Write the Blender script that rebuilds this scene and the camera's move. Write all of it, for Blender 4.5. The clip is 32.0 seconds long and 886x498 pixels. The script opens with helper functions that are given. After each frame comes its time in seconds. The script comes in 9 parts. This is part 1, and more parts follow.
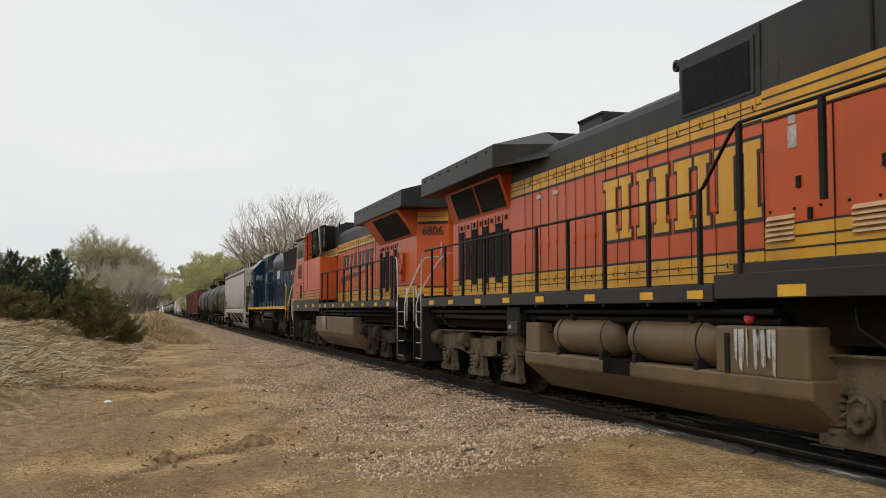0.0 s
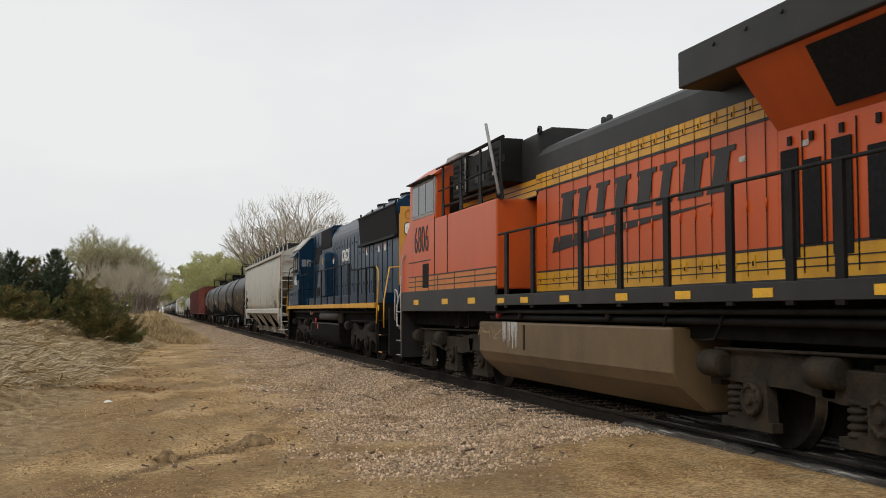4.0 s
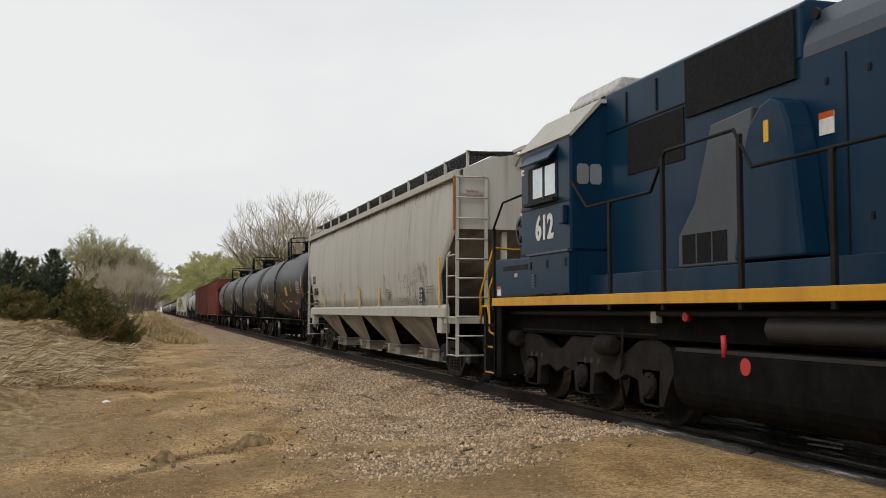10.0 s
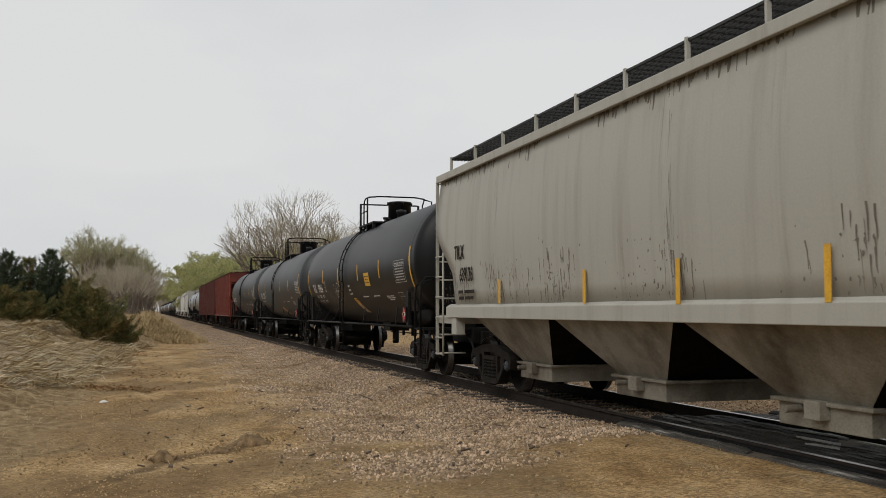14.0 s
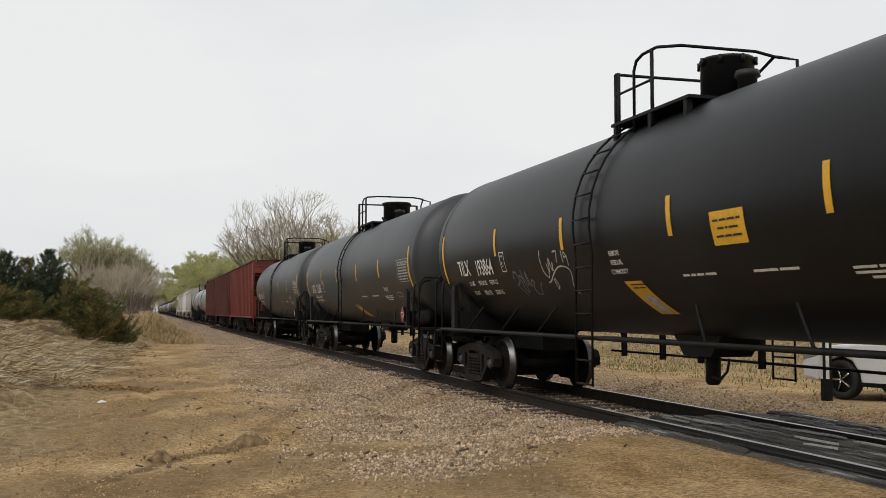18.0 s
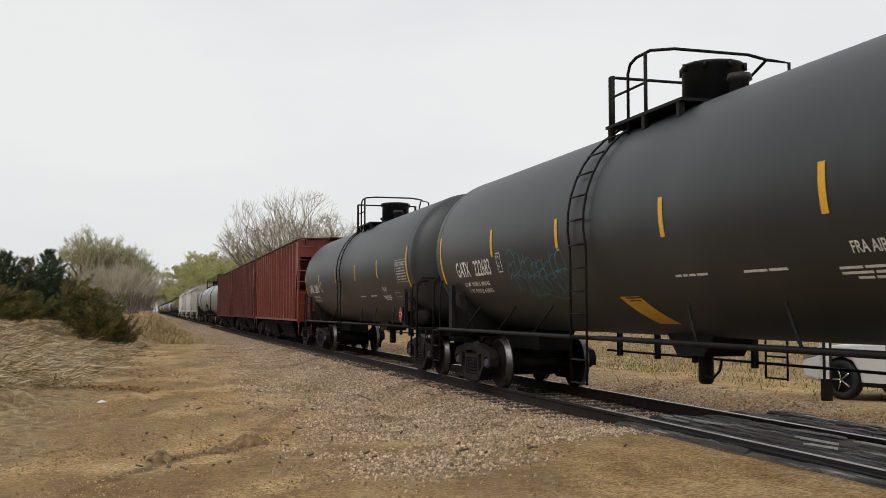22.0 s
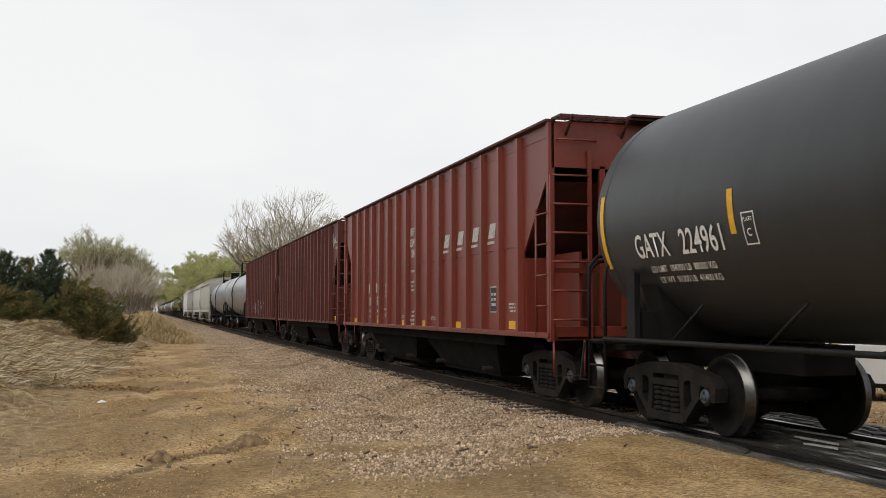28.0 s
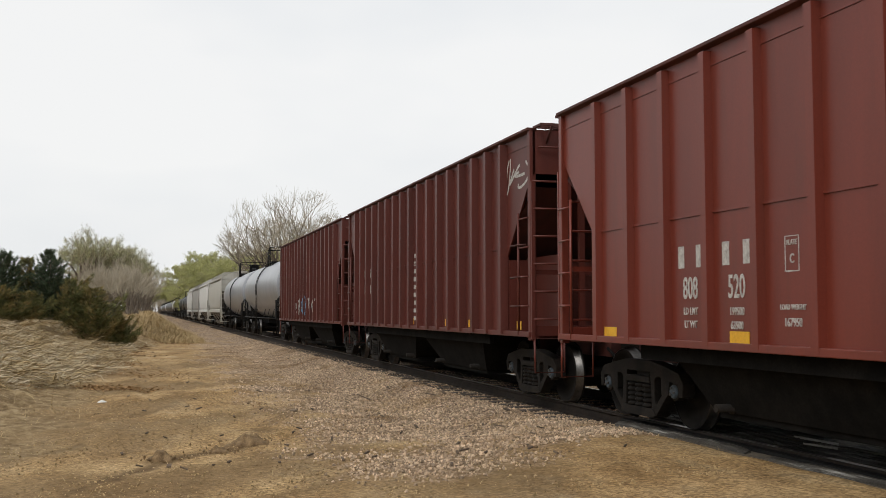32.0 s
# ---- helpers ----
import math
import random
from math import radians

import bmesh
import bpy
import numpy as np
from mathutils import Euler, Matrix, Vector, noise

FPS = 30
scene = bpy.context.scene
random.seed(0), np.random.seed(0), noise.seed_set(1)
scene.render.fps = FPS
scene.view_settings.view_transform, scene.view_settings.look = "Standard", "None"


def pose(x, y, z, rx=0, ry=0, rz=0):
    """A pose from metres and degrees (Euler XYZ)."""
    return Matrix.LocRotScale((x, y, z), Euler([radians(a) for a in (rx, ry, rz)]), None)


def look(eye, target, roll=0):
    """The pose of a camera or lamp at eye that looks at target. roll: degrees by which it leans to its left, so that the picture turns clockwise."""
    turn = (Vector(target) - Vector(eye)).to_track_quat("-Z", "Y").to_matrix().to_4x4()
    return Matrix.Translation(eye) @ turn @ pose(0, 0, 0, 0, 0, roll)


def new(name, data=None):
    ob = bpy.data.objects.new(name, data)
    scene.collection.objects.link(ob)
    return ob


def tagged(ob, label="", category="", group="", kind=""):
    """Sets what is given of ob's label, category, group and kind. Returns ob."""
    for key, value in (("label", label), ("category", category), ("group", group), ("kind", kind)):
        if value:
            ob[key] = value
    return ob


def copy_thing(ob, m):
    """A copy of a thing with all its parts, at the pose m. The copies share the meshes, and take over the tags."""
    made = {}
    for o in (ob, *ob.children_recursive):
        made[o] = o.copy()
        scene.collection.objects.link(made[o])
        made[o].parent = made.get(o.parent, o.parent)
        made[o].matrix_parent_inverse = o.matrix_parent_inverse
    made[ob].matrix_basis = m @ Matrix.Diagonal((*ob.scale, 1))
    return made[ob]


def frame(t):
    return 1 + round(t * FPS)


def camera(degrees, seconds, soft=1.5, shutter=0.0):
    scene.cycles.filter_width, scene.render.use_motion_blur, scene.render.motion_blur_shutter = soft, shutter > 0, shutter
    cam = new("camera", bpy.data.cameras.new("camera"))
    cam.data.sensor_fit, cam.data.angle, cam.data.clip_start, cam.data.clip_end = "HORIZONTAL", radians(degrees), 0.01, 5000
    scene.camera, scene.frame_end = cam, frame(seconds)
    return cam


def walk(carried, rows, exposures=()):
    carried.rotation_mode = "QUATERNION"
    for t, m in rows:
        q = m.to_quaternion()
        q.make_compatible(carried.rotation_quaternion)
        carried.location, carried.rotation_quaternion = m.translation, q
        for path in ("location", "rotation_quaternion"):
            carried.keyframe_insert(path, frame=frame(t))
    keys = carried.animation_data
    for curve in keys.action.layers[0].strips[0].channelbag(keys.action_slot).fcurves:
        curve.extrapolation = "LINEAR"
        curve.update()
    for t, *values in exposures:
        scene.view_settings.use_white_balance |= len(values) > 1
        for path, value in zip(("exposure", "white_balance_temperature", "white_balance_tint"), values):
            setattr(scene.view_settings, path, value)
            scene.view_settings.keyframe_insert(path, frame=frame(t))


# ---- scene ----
# The camera stands beside a straight track that runs along +y; rail tops lie at z = 0.
TRACK_X = 7.1255
EYE = (0.0, 0.0, 1.428)
YAW, PITCH = 16.0806, 3.539


def aim(extra):
    a, p = radians(YAW + extra), radians(PITCH)
    return look(EYE, (EYE[0] + math.sin(a) * math.cos(p), EYE[1] + math.cos(a) * math.cos(p), EYE[2] + math.sin(p)), 0)


cam = camera(47.796, 32.0, soft=0.85, shutter=0.10)
walk(cam, [(t, aim(e)) for t, e in (
    (0, 0), (8.8, 0), (9.5, 0.044), (10, 0.09), (11, 0.09), (12, 0.134), (13.4, 0.134),
    (14, 0.221), (14.5, 0.267), (16.5, 0.311), (24, 0.311), (32, 0.311))],
     exposures=[(0, 0.10), (10.5, 0.10), (12, 0.02), (13, -0.14), (14.5, -0.11), (16.5, 0.04), (18, 0.10), (24, 0.10), (27, 0.20), (28, 0.22), (32, 0.21)])

# How far the train has rolled at each second.
ROLLED = [0.0, 4.782, 9.566, 14.334, 19.044, 23.702, 28.356, 33.013, 37.636, 42.2, 46.691, 51.124, 55.542, 59.96,
          64.363, 68.76, 73.181, 77.652, 82.145, 86.573, 90.937, 95.321, 99.74, 104.132, 108.461, 112.721, 116.907,
          121.035, 125.145, 129.26, 133.337, 137.335, 141.285]

# ---- overcast daylight ----
world = bpy.data.worlds.new("overcast")
scene.world = world
world.use_nodes = True
wn = world.node_tree
wn.nodes.clear()


def wnode(kind, **kw):
    n = wn.nodes.new(kind)
    for k, v in kw.items():
        n.inputs[k].default_value = v
    return n


SUN_UP, SUN_ROUND = radians(44), radians(232)
sky = wnode("ShaderNodeTexSky")
sky.sky_type, sky.sun_disc, sky.sun_elevation, sky.sun_rotation = "NISHITA", False, SUN_UP, SUN_ROUND
sky.air_density, sky.dust_density = 1.0, 4.0
sky_dim = wnode("ShaderNodeVectorMath")
sky_dim.operation = "SCALE"
sky_dim.inputs["Scale"].default_value = 0.12
wn.links.new(sky.outputs["Color"], sky_dim.inputs[0])
wco = wnode("ShaderNodeTexCoord")
wmap = wnode("ShaderNodeMapping")
wmap.inputs["Scale"].default_value = (1.0, 1.0, 2.6)
wn.links.new(wco.outputs["Generated"], wmap.inputs["Vector"])
wnoise = wnode("ShaderNodeTexNoise", Scale=1.7, Detail=4.0, Roughness=0.5)
wn.links.new(wmap.outputs["Vector"], wnoise.inputs["Vector"])
wramp = wnode("ShaderNodeValToRGB")
wramp.color_ramp.elements[0].position, wramp.color_ramp.elements[1].position = 0.36, 0.62
wramp.color_ramp.elements[0].color, wramp.color_ramp.elements[1].color = (0.68, 0.705, 0.73, 1), (0.81, 0.81, 0.805, 1)
wn.links.new(wnoise.outputs["Fac"], wramp.inputs["Fac"])
wmix = wnode("ShaderNodeMix")
wmix.data_type = "RGBA"
wmix.inputs[0].default_value = 0.94
wn.links.new(sky_dim.outputs[0], wmix.inputs[6])
wn.links.new(wramp.outputs["Color"], wmix.inputs[7])
wbg = wnode("ShaderNodeBackground", Strength=1.0)
wn.links.new(wmix.outputs[2], wbg.inputs["Color"])
wout = wnode("ShaderNodeOutputWorld")
wn.links.new(wbg.outputs["Background"], wout.inputs["Surface"])

sun = new("sun", bpy.data.lights.new("sun", "SUN"))
sun.data.energy, sun.data.angle, sun.data.color = 1.1, radians(32), (1.0, 0.97, 0.92)
sun.matrix_world = look((math.sin(SUN_ROUND) * math.cos(SUN_UP) * 50, math.cos(SUN_ROUND) * math.cos(SUN_UP) * 50, math.sin(SUN_UP) * 50), (0, 0, 0))


# ---- materials ----
def material(name, base, other=None, rough=0.6, metal=0.0, scale=3.0, stretch=(1, 1, 1), mix=(0.4, 0.65), grain=40.0,
             grain_amount=0.12, bump=0.0, bump_scale=60.0, third=None, third_scale=0.7, third_span=(0.55, 0.75),
             vary=0.0, spec=0.5, island=False, rough_other=None):
    """Two-scale procedural surface: base and other blended by stretched noise, fine grain, a third stain colour, bump."""
    m = bpy.data.materials.new(name)
    m.use_nodes = True
    nt = m.node_tree
    nd, ln = nt.nodes, nt.links
    p = nd["Principled BSDF"]
    p.inputs["Roughness"].default_value, p.inputs["Metallic"].default_value = rough, metal
    p.inputs["Specular IOR Level"].default_value = spec
    co = nd.new("ShaderNodeTexCoord")
    mp = nd.new("ShaderNodeMapping")
    mp.inputs["Scale"].default_value = stretch
    ln.new(co.outputs["Object"], mp.inputs["Vector"])

    def noise_of(sc, detail=5.0, vec=None):
        n = nd.new("ShaderNodeTexNoise")
        n.inputs["Scale"].default_value, n.inputs["Detail"].default_value, n.inputs["Roughness"].default_value = sc, detail, 0.62
        ln.new(vec or mp.outputs["Vector"], n.inputs["Vector"])
        return n.outputs["Fac"]

    def span(value, lo, hi, to=(0, 1)):
        n = nd.new("ShaderNodeMapRange")
        n.inputs["From Min"].default_value, n.inputs["From Max"].default_value = lo, hi
        n.inputs["To Min"].default_value, n.inputs["To Max"].default_value = to
        ln.new(value, n.inputs["Value"])
        return n.outputs["Result"]

    def blend(f, a, b, mode="MIX"):
        n = nd.new("ShaderNodeMix")
        n.data_type, n.blend_type = "RGBA", mode
        for sock, v in ((n.inputs[0], f), (n.inputs[6], a), (n.inputs[7], b)):
            if hasattr(v, "is_linked"):
                ln.new(v, sock)
            elif isinstance(v, (int, float)):
                sock.default_value = v
            else:
                sock.default_value = (*v, 1)
        return n.outputs[2]

    f1 = span(noise_of(scale), *mix)
    col = blend(f1, base, other if other else [c * 0.8 for c in base])
    if third:
        f3 = span(noise_of(third_scale), *third_span)
        col = blend(f3, col, third)
    if grain_amount:
        g = span(noise_of(grain, 3.0, co.outputs["Object"]), 0.3, 0.7, (1 - grain_amount, 1 + grain_amount))
        sc = nd.new("ShaderNodeVectorMath")
        sc.operation = "SCALE"
        ln.new(col, sc.inputs[0])
        ln.new(g, sc.inputs["Scale"])
        col = sc.outputs[0]
    if vary:
        if island:
            geo = nd.new("ShaderNodeNewGeometry")
            r = geo.outputs["Random Per Island"]
        else:
            r = nd.new("ShaderNodeObjectInfo").outputs["Random"]
        sc = nd.new("ShaderNodeVectorMath")
        sc.operation = "SCALE"
        ln.new(col, sc.inputs[0])
        ln.new(span(r, 0, 1, (1 - vary, 1 + vary)), sc.inputs["Scale"])
        col = sc.outputs[0]
    ln.new(col, p.inputs["Base Color"])
    if rough_other is not None:
        ln.new(span(f1, 0, 1, (rough, rough_other)), p.inputs["Roughness"])
    if bump:
        b = nd.new("ShaderNodeBump")
        b.inputs["Strength"].default_value, b.inputs["Distance"].default_value = min(1.0, bump), 0.02
        ln.new(noise_of(bump_scale, 4.0, co.outputs["Object"]), b.inputs["Height"])
        ln.new(b.outputs["Normal"], p.inputs["Normal"])
    return m


STREAK = (1.0, 1.0, 0.12)
orange = material("orange_paint", (0.53, 0.083, 0.009), (0.45, 0.068, 0.008), 0.42, spec=0.45, scale=1.5, stretch=STREAK, grain_amount=0.05, third=(0.44, 0.085, 0.02), third_scale=0.9)
yellow = material("yellow_paint", (0.63, 0.32, 0.012), (0.50, 0.24, 0.011), 0.42, spec=0.45, scale=2.0, stretch=STREAK, grain_amount=0.06)
dark_paint = material("charcoal_paint", (0.016, 0.016, 0.016), (0.026, 0.025, 0.024), 0.5, scale=1.2, grain_amount=0.1, spec=0.3)
black = material("black_steel", (0.008, 0.008, 0.008), (0.014, 0.0135, 0.013), 0.6, scale=2.5, grain_amount=0.15, spec=0.15)
grime = material("grimy_running_gear", (0.022, 0.018, 0.014), (0.042, 0.032, 0.022), 0.8, scale=4.0, grain_amount=0.25, third=(0.02, 0.018, 0.016), third_scale=1.5, spec=0.15)
grime_dark = material("dark_running_gear", (0.011, 0.010, 0.009), (0.022, 0.018, 0.015), 0.75, scale=4.0, grain_amount=0.25, spec=0.15)
mud = material("mud_caked_tank", (0.15, 0.100, 0.052), (0.10, 0.067, 0.036), 0.5, scale=1.4, stretch=(1, 0.6, 0.35), grain_amount=0.12, third=(0.06, 0.042, 0.027), third_scale=0.8, spec=0.3)
mud_truck = material("mud_caked_truck", (0.125, 0.094, 0.058), (0.082, 0.062, 0.040), 0.85, scale=2.5, grain_amount=0.25, third=(0.022, 0.018, 0.014), third_scale=1.2, third_span=(0.5, 0.7), spec=0.15)
wheel_steel = material("wheel_steel", (0.009, 0.008, 0.0075), (0.016, 0.014, 0.012), 0.8, scale=6.0, spec=0.12)
bright_steel = material("polished_rim", (0.55, 0.54, 0.52), (0.4, 0.39, 0.38), 0.25, 1.0, scale=9.0)
rail_top = material("worn_rail_head", (0.42, 0.40, 0.38), (0.3, 0.28, 0.26), 0.3, 1.0, scale=8.0)
rail_side = material("rusty_rail_web", (0.018, 0.014, 0.012), (0.03, 0.022, 0.017), 0.8, scale=6.0, spec=0.2)
blue = material("navy_paint", (0.0036, 0.022, 0.050), (0.0055, 0.029, 0.060), 0.34, spec=0.14, scale=1.3, stretch=STREAK, grain_amount=0.06, third=(0.015, 0.034, 0.06), third_scale=0.8)
blue_grey = material("blue_grey_paint", (0.042, 0.056, 0.078), (0.032, 0.045, 0.066), 0.4, scale=1.4, grain_amount=0.06)
mesh_black = material("black_grille", (0.010, 0.010, 0.011), (0.016, 0.016, 0.017), 0.85, scale=20.0, grain=120.0, grain_amount=0.3, spec=0.15)
cream = material("weathered_cream_paint", (0.41, 0.398, 0.352), (0.33, 0.312, 0.268), 0.6, scale=3.2, stretch=(1, 1, 0.07), mix=(0.48, 0.75), grain_amount=0.05, third=(0.22, 0.19, 0.15), third_scale=1.5, third_span=(0.64, 0.80))
pencil_grey = material("faded_spray_grey", (0.15, 0.145, 0.135), (0.22, 0.21, 0.19), 0.7, scale=10.0)
cream_dirty = material("sooty_cream_paint", (0.19, 0.168, 0.138), (0.12, 0.102, 0.08), 0.75, scale=2.0, grain_amount=0.15, third=(0.09, 0.07, 0.05), third_scale=1.2)
tank_black = material("tank_black_paint", (0.006, 0.0063, 0.007), (0.010, 0.0104, 0.0114), 0.40, scale=0.9, stretch=(1, 1, 0.4), grain_amount=0.06, third=(0.012, 0.0122, 0.0128), third_scale=0.5, spec=0.20)
# near-black for undersides and chutes: the shade beneath is put into the colour
shade_black = material("underside_shade_black", (0.006, 0.0058, 0.0055), (0.012, 0.011, 0.010), 0.95, scale=3.0, grain_amount=0.25, spec=0.06)
tank_dusty = material("dusty_tank_black_paint", (0.017, 0.0188, 0.0212), (0.026, 0.0283, 0.0312), 0.46, scale=0.9, stretch=(1, 1, 0.4), grain_amount=0.08, third=(0.036, 0.038, 0.040), third_scale=0.5, spec=0.52)
red_oxide = material("oxide_red_paint", (0.168, 0.031, 0.018), (0.130, 0.025, 0.015), 0.42, spec=0.45, scale=1.4, stretch=STREAK, grain_amount=0.07, third=(0.10, 0.03, 0.02), third_scale=1.0)
white_paint = material("white_lettering", (0.72, 0.71, 0.68), (0.6, 0.59, 0.56), 0.6, scale=9.0)
white_worn = material("worn_white_paint", (0.5, 0.49, 0.46), (0.3, 0.28, 0.26), 0.65, scale=14.0)
spray_grey = material("faded_grey_spray", (0.20, 0.20, 0.20), (0.12, 0.12, 0.12), 0.7, scale=9.0)
silver_tank = material("silver_grey_paint", (0.30, 0.31, 0.33), (0.24, 0.25, 0.27), 0.3, 0.3, scale=1.2, stretch=STREAK)
sign_yellow = material("yellow_decal", (0.72, 0.40, 0.02), (0.62, 0.33, 0.02), 0.5, scale=6.0)
black_ink = material("black_lettering", (0.015, 0.015, 0.016), (0.03, 0.03, 0.03), 0.6)
red_sign = material("red_decal", (0.50, 0.03, 0.03), (0.42, 0.03, 0.03), 0.5)
glass = material("cab_glass", (0.02, 0.024, 0.026), (0.03, 0.034, 0.036), 0.06, scale=1.0, grain_amount=0.0, spec=0.6)
lamp_glass = material("headlight_glass", (0.45, 0.45, 0.43), (0.34, 0.34, 0.33), 0.15, 0.4)


# ---- building tools ----
class Geo:
    """Gathers vertices and faces of one part."""

    def __init__(self):
        self.v, self.f, self.smooth, self.breaks = [], [], [], []

    def use(self, i):
        """Faces from here on take the i-th material."""
        self.breaks.append((len(self.f), i))
        return self

    def add(self, vs, fs, smooth=False):
        n = len(self.v)
        self.v += [tuple(a) for a in vs]
        self.f += [tuple(n + i for i in f) for f in fs]
        self.smooth += [smooth] * len(fs)
        return self

    def box(self, x0, x1, y0, y1, z0, z1):
        return self.add([(x, y, z) for x in (x0, x1) for y in (y0, y1) for z in (z0, z1)],
                        [(0, 1, 3, 2), (4, 6, 7, 5), (0, 4, 5, 1), (2, 3, 7, 6), (0, 2, 6, 4), (1, 5, 7, 3)])

    def prism(self, outline, y0, y1, axis="y"):
        """A flat outline of (a, b) pushed along an axis: a, b are (x, z) for y, (y, z) for x, (x, y) for z."""
        n = len(outline)
        put = {"y": lambda a, b, c: (a, c, b), "x": lambda a, b, c: (c, a, b), "z": lambda a, b, c: (a, b, c)}[axis]
        vs = [put(a, b, y0) for a, b in outline] + [put(a, b, y1) for a, b in outline]
        return self.add(vs, [tuple(range(n))[::-1], tuple(range(n, 2 * n))] + [(i, (i + 1) % n, n + (i + 1) % n, n + i) for i in range(n)])

    def tube(self, points, r, seg=8, closed=False):
        """A round bar along points."""
        pts = [Vector(p) for p in points]
        rings = []
        last = None
        for i, p in enumerate(pts):
            d = (pts[min(i + 1, len(pts) - 1)] - pts[max(i - 1, 0)]).normalized()
            a = last if last else (Vector((0, 0, 1)) if abs(d.z) < 0.9 else Vector((1, 0, 0)))
            a = (a - d * a.dot(d)).normalized()
            last = a
            b = d.cross(a)
            rings.append([p + (a * math.cos(t) + b * math.sin(t)) * r for t in [2 * math.pi * k / seg for k in range(seg)]])
        vs = [q for ring in rings for q in ring]
        fs = [(i * seg + k, i * seg + (k + 1) % seg, (i + 1) * seg + (k + 1) % seg, (i + 1) * seg + k)
              for i in range(len(pts) - 1) for k in range(seg)]
        self.add(vs, fs, True)
        n = len(vs)
        base = len(self.v) - n
        self.f += [tuple(base + k for k in range(seg))[::-1], tuple(base + n - seg + k for k in range(seg))]
        self.smooth += [False, False]
        return self

    def lathe(self, profile, centre, axis="x", seg=24, smooth=True, caps=True):
        """profile of (along, radius) turned round an axis through centre."""
        cx, cy, cz = centre
        vs, fs = [], []
        for a, r in profile:
            for k in range(seg):
                t = 2 * math.pi * k / seg
                c, s = math.cos(t) * r, math.sin(t) * r
                vs.append({"x": (cx + a, cy + c, cz + s), "y": (cx + c, cy + a, cz + s), "z": (cx + c, cy + s, cz + a)}[axis])
        for i in range(len(profile) - 1):
            for k in range(seg):
                fs.append((i * seg + k, i * seg + (k + 1) % seg, (i + 1) * seg + (k + 1) % seg, (i + 1) * seg + k))
        self.add(vs, fs, smooth)
        if not caps:
            return self
        n = len(self.v) - len(vs)
        self.f += [tuple(n + k for k in range(seg))[::-1], tuple(n + len(vs) - seg + k for k in range(seg))]
        self.smooth += [False, False]
        return self

    def mesh(self, name, mat):
        me = bpy.data.meshes.new(name)
        me.from_pydata(self.v, [], self.f)
        bm = bmesh.new()
        bm.from_mesh(me)
        bmesh.ops.recalc_face_normals(bm, faces=bm.faces)
        bm.to_mesh(me)
        bm.free()
        me.polygons.foreach_set("use_smooth", self.smooth)
        for one in mat if isinstance(mat, (list, tuple)) else [mat]:
            me.materials.append(one)
        if self.breaks:
            idx = [0] * len(self.f)
            for (a, i), b in zip(self.breaks, [x for x, _ in self.breaks[1:]] + [len(self.f)]):
                idx[a:b] = [i] * (b - a)
            me.polygons.foreach_set("material_index", idx)
        me.update()
        return me


STROKES = ("scrawl", "side_data", "stencil_print", "mark_bars", "small_print", "small_lettering", "data_table", "warning_print", "sign_print", "end_print", "wing_bolts", "pinstriping", "cross_walkway", "roof_walkway", "end_walkway")


def part(name, geo, mat, parent, label="", bevel=0.0):
    """Links a Geo (or a ready mesh) as one mesh object under a thing or a part."""
    me = geo if isinstance(geo, bpy.types.Mesh) else geo.mesh(name, mat)
    ob = new(name, me)
    ob.parent = parent
    if label:
        ob["label"] = label
    if name in STROKES:
        ob["kind"] = "stuff"
    if bevel:
        b = ob.modifiers.new("edge", "BEVEL")
        b.width, b.segments, b.limit_method, b.angle_limit = bevel, 2, "ANGLE", radians(40)
        b.harden_normals = False
    return ob


def thing(name, label, category, group="", kind="", at=(0, 0, 0)):
    ob = new(name)
    ob.location = at
    ob.empty_display_size = 0.3
    return tagged(ob, label, category, group, kind)


def word(name, text, size, mat, parent, m, label="", stretch=1.0, space=1.0, depth=0.004, bold=0.012):
    """Lettering as a thin mesh; m places it, text runs along its x and stands along its y."""
    cu = bpy.data.curves.new(name, "FONT")
    cu.body, cu.size, cu.extrude, cu.space_character = text, size, depth, space
    cu.offset = size * (bold - 0.012 if mat.name in ("black_lettering", "faded_red_text") else bold)
    cu.align_x, cu.align_y = "CENTER", "CENTER"
    cu.resolution_u = 3
    tmp = bpy.data.objects.new(name, cu)
    me = bpy.data.meshes.new_from_object(tmp)
    bpy.data.objects.remove(tmp)
    bpy.data.curves.remove(cu)
    me.transform(Matrix.Diagonal((stretch, 1, 1, 1)))
    me.materials.clear()
    me.materials.append(mat)
    ob = new(name, me)
    ob.parent = parent
    ob.matrix_local = m
    if name in ("small_text", "data_text", "head_text"):
        ob["kind"] = "stuff"
    if label:
        ob["label"] = label
    return ob


def near_side(x, y, z, lean=0.0):
    """Pose for lettering on a vehicle's near side (facing -x, read from +y to -y)."""
    return Matrix.Translation((x, y, z)) @ Matrix(((0, 0, -1, 0), (-1, 0, 0, 0), (0, 1, 0, 0), (0, 0, 0, 1))) @ Matrix.Rotation(radians(lean), 4, "X")


rnd = random.Random(7)
MOVERS, WHEELS = [], []


# ---- ground, track and crossing ----
def smooth(a, b, v):
    t = min(1.0, max(0.0, (v - a) / (b - a)))
    return t * t * (3 - 2 * t)


CLODS = [(0.20, 12.40, 0.13, 0.13, 0.13), (0.85, 12.85, 0.11, 0.10, 0.11), (1.26, 13.55, 0.19, 0.19, 0.17), (1.40, 13.7, 0.12, 0.12, 0.11)]
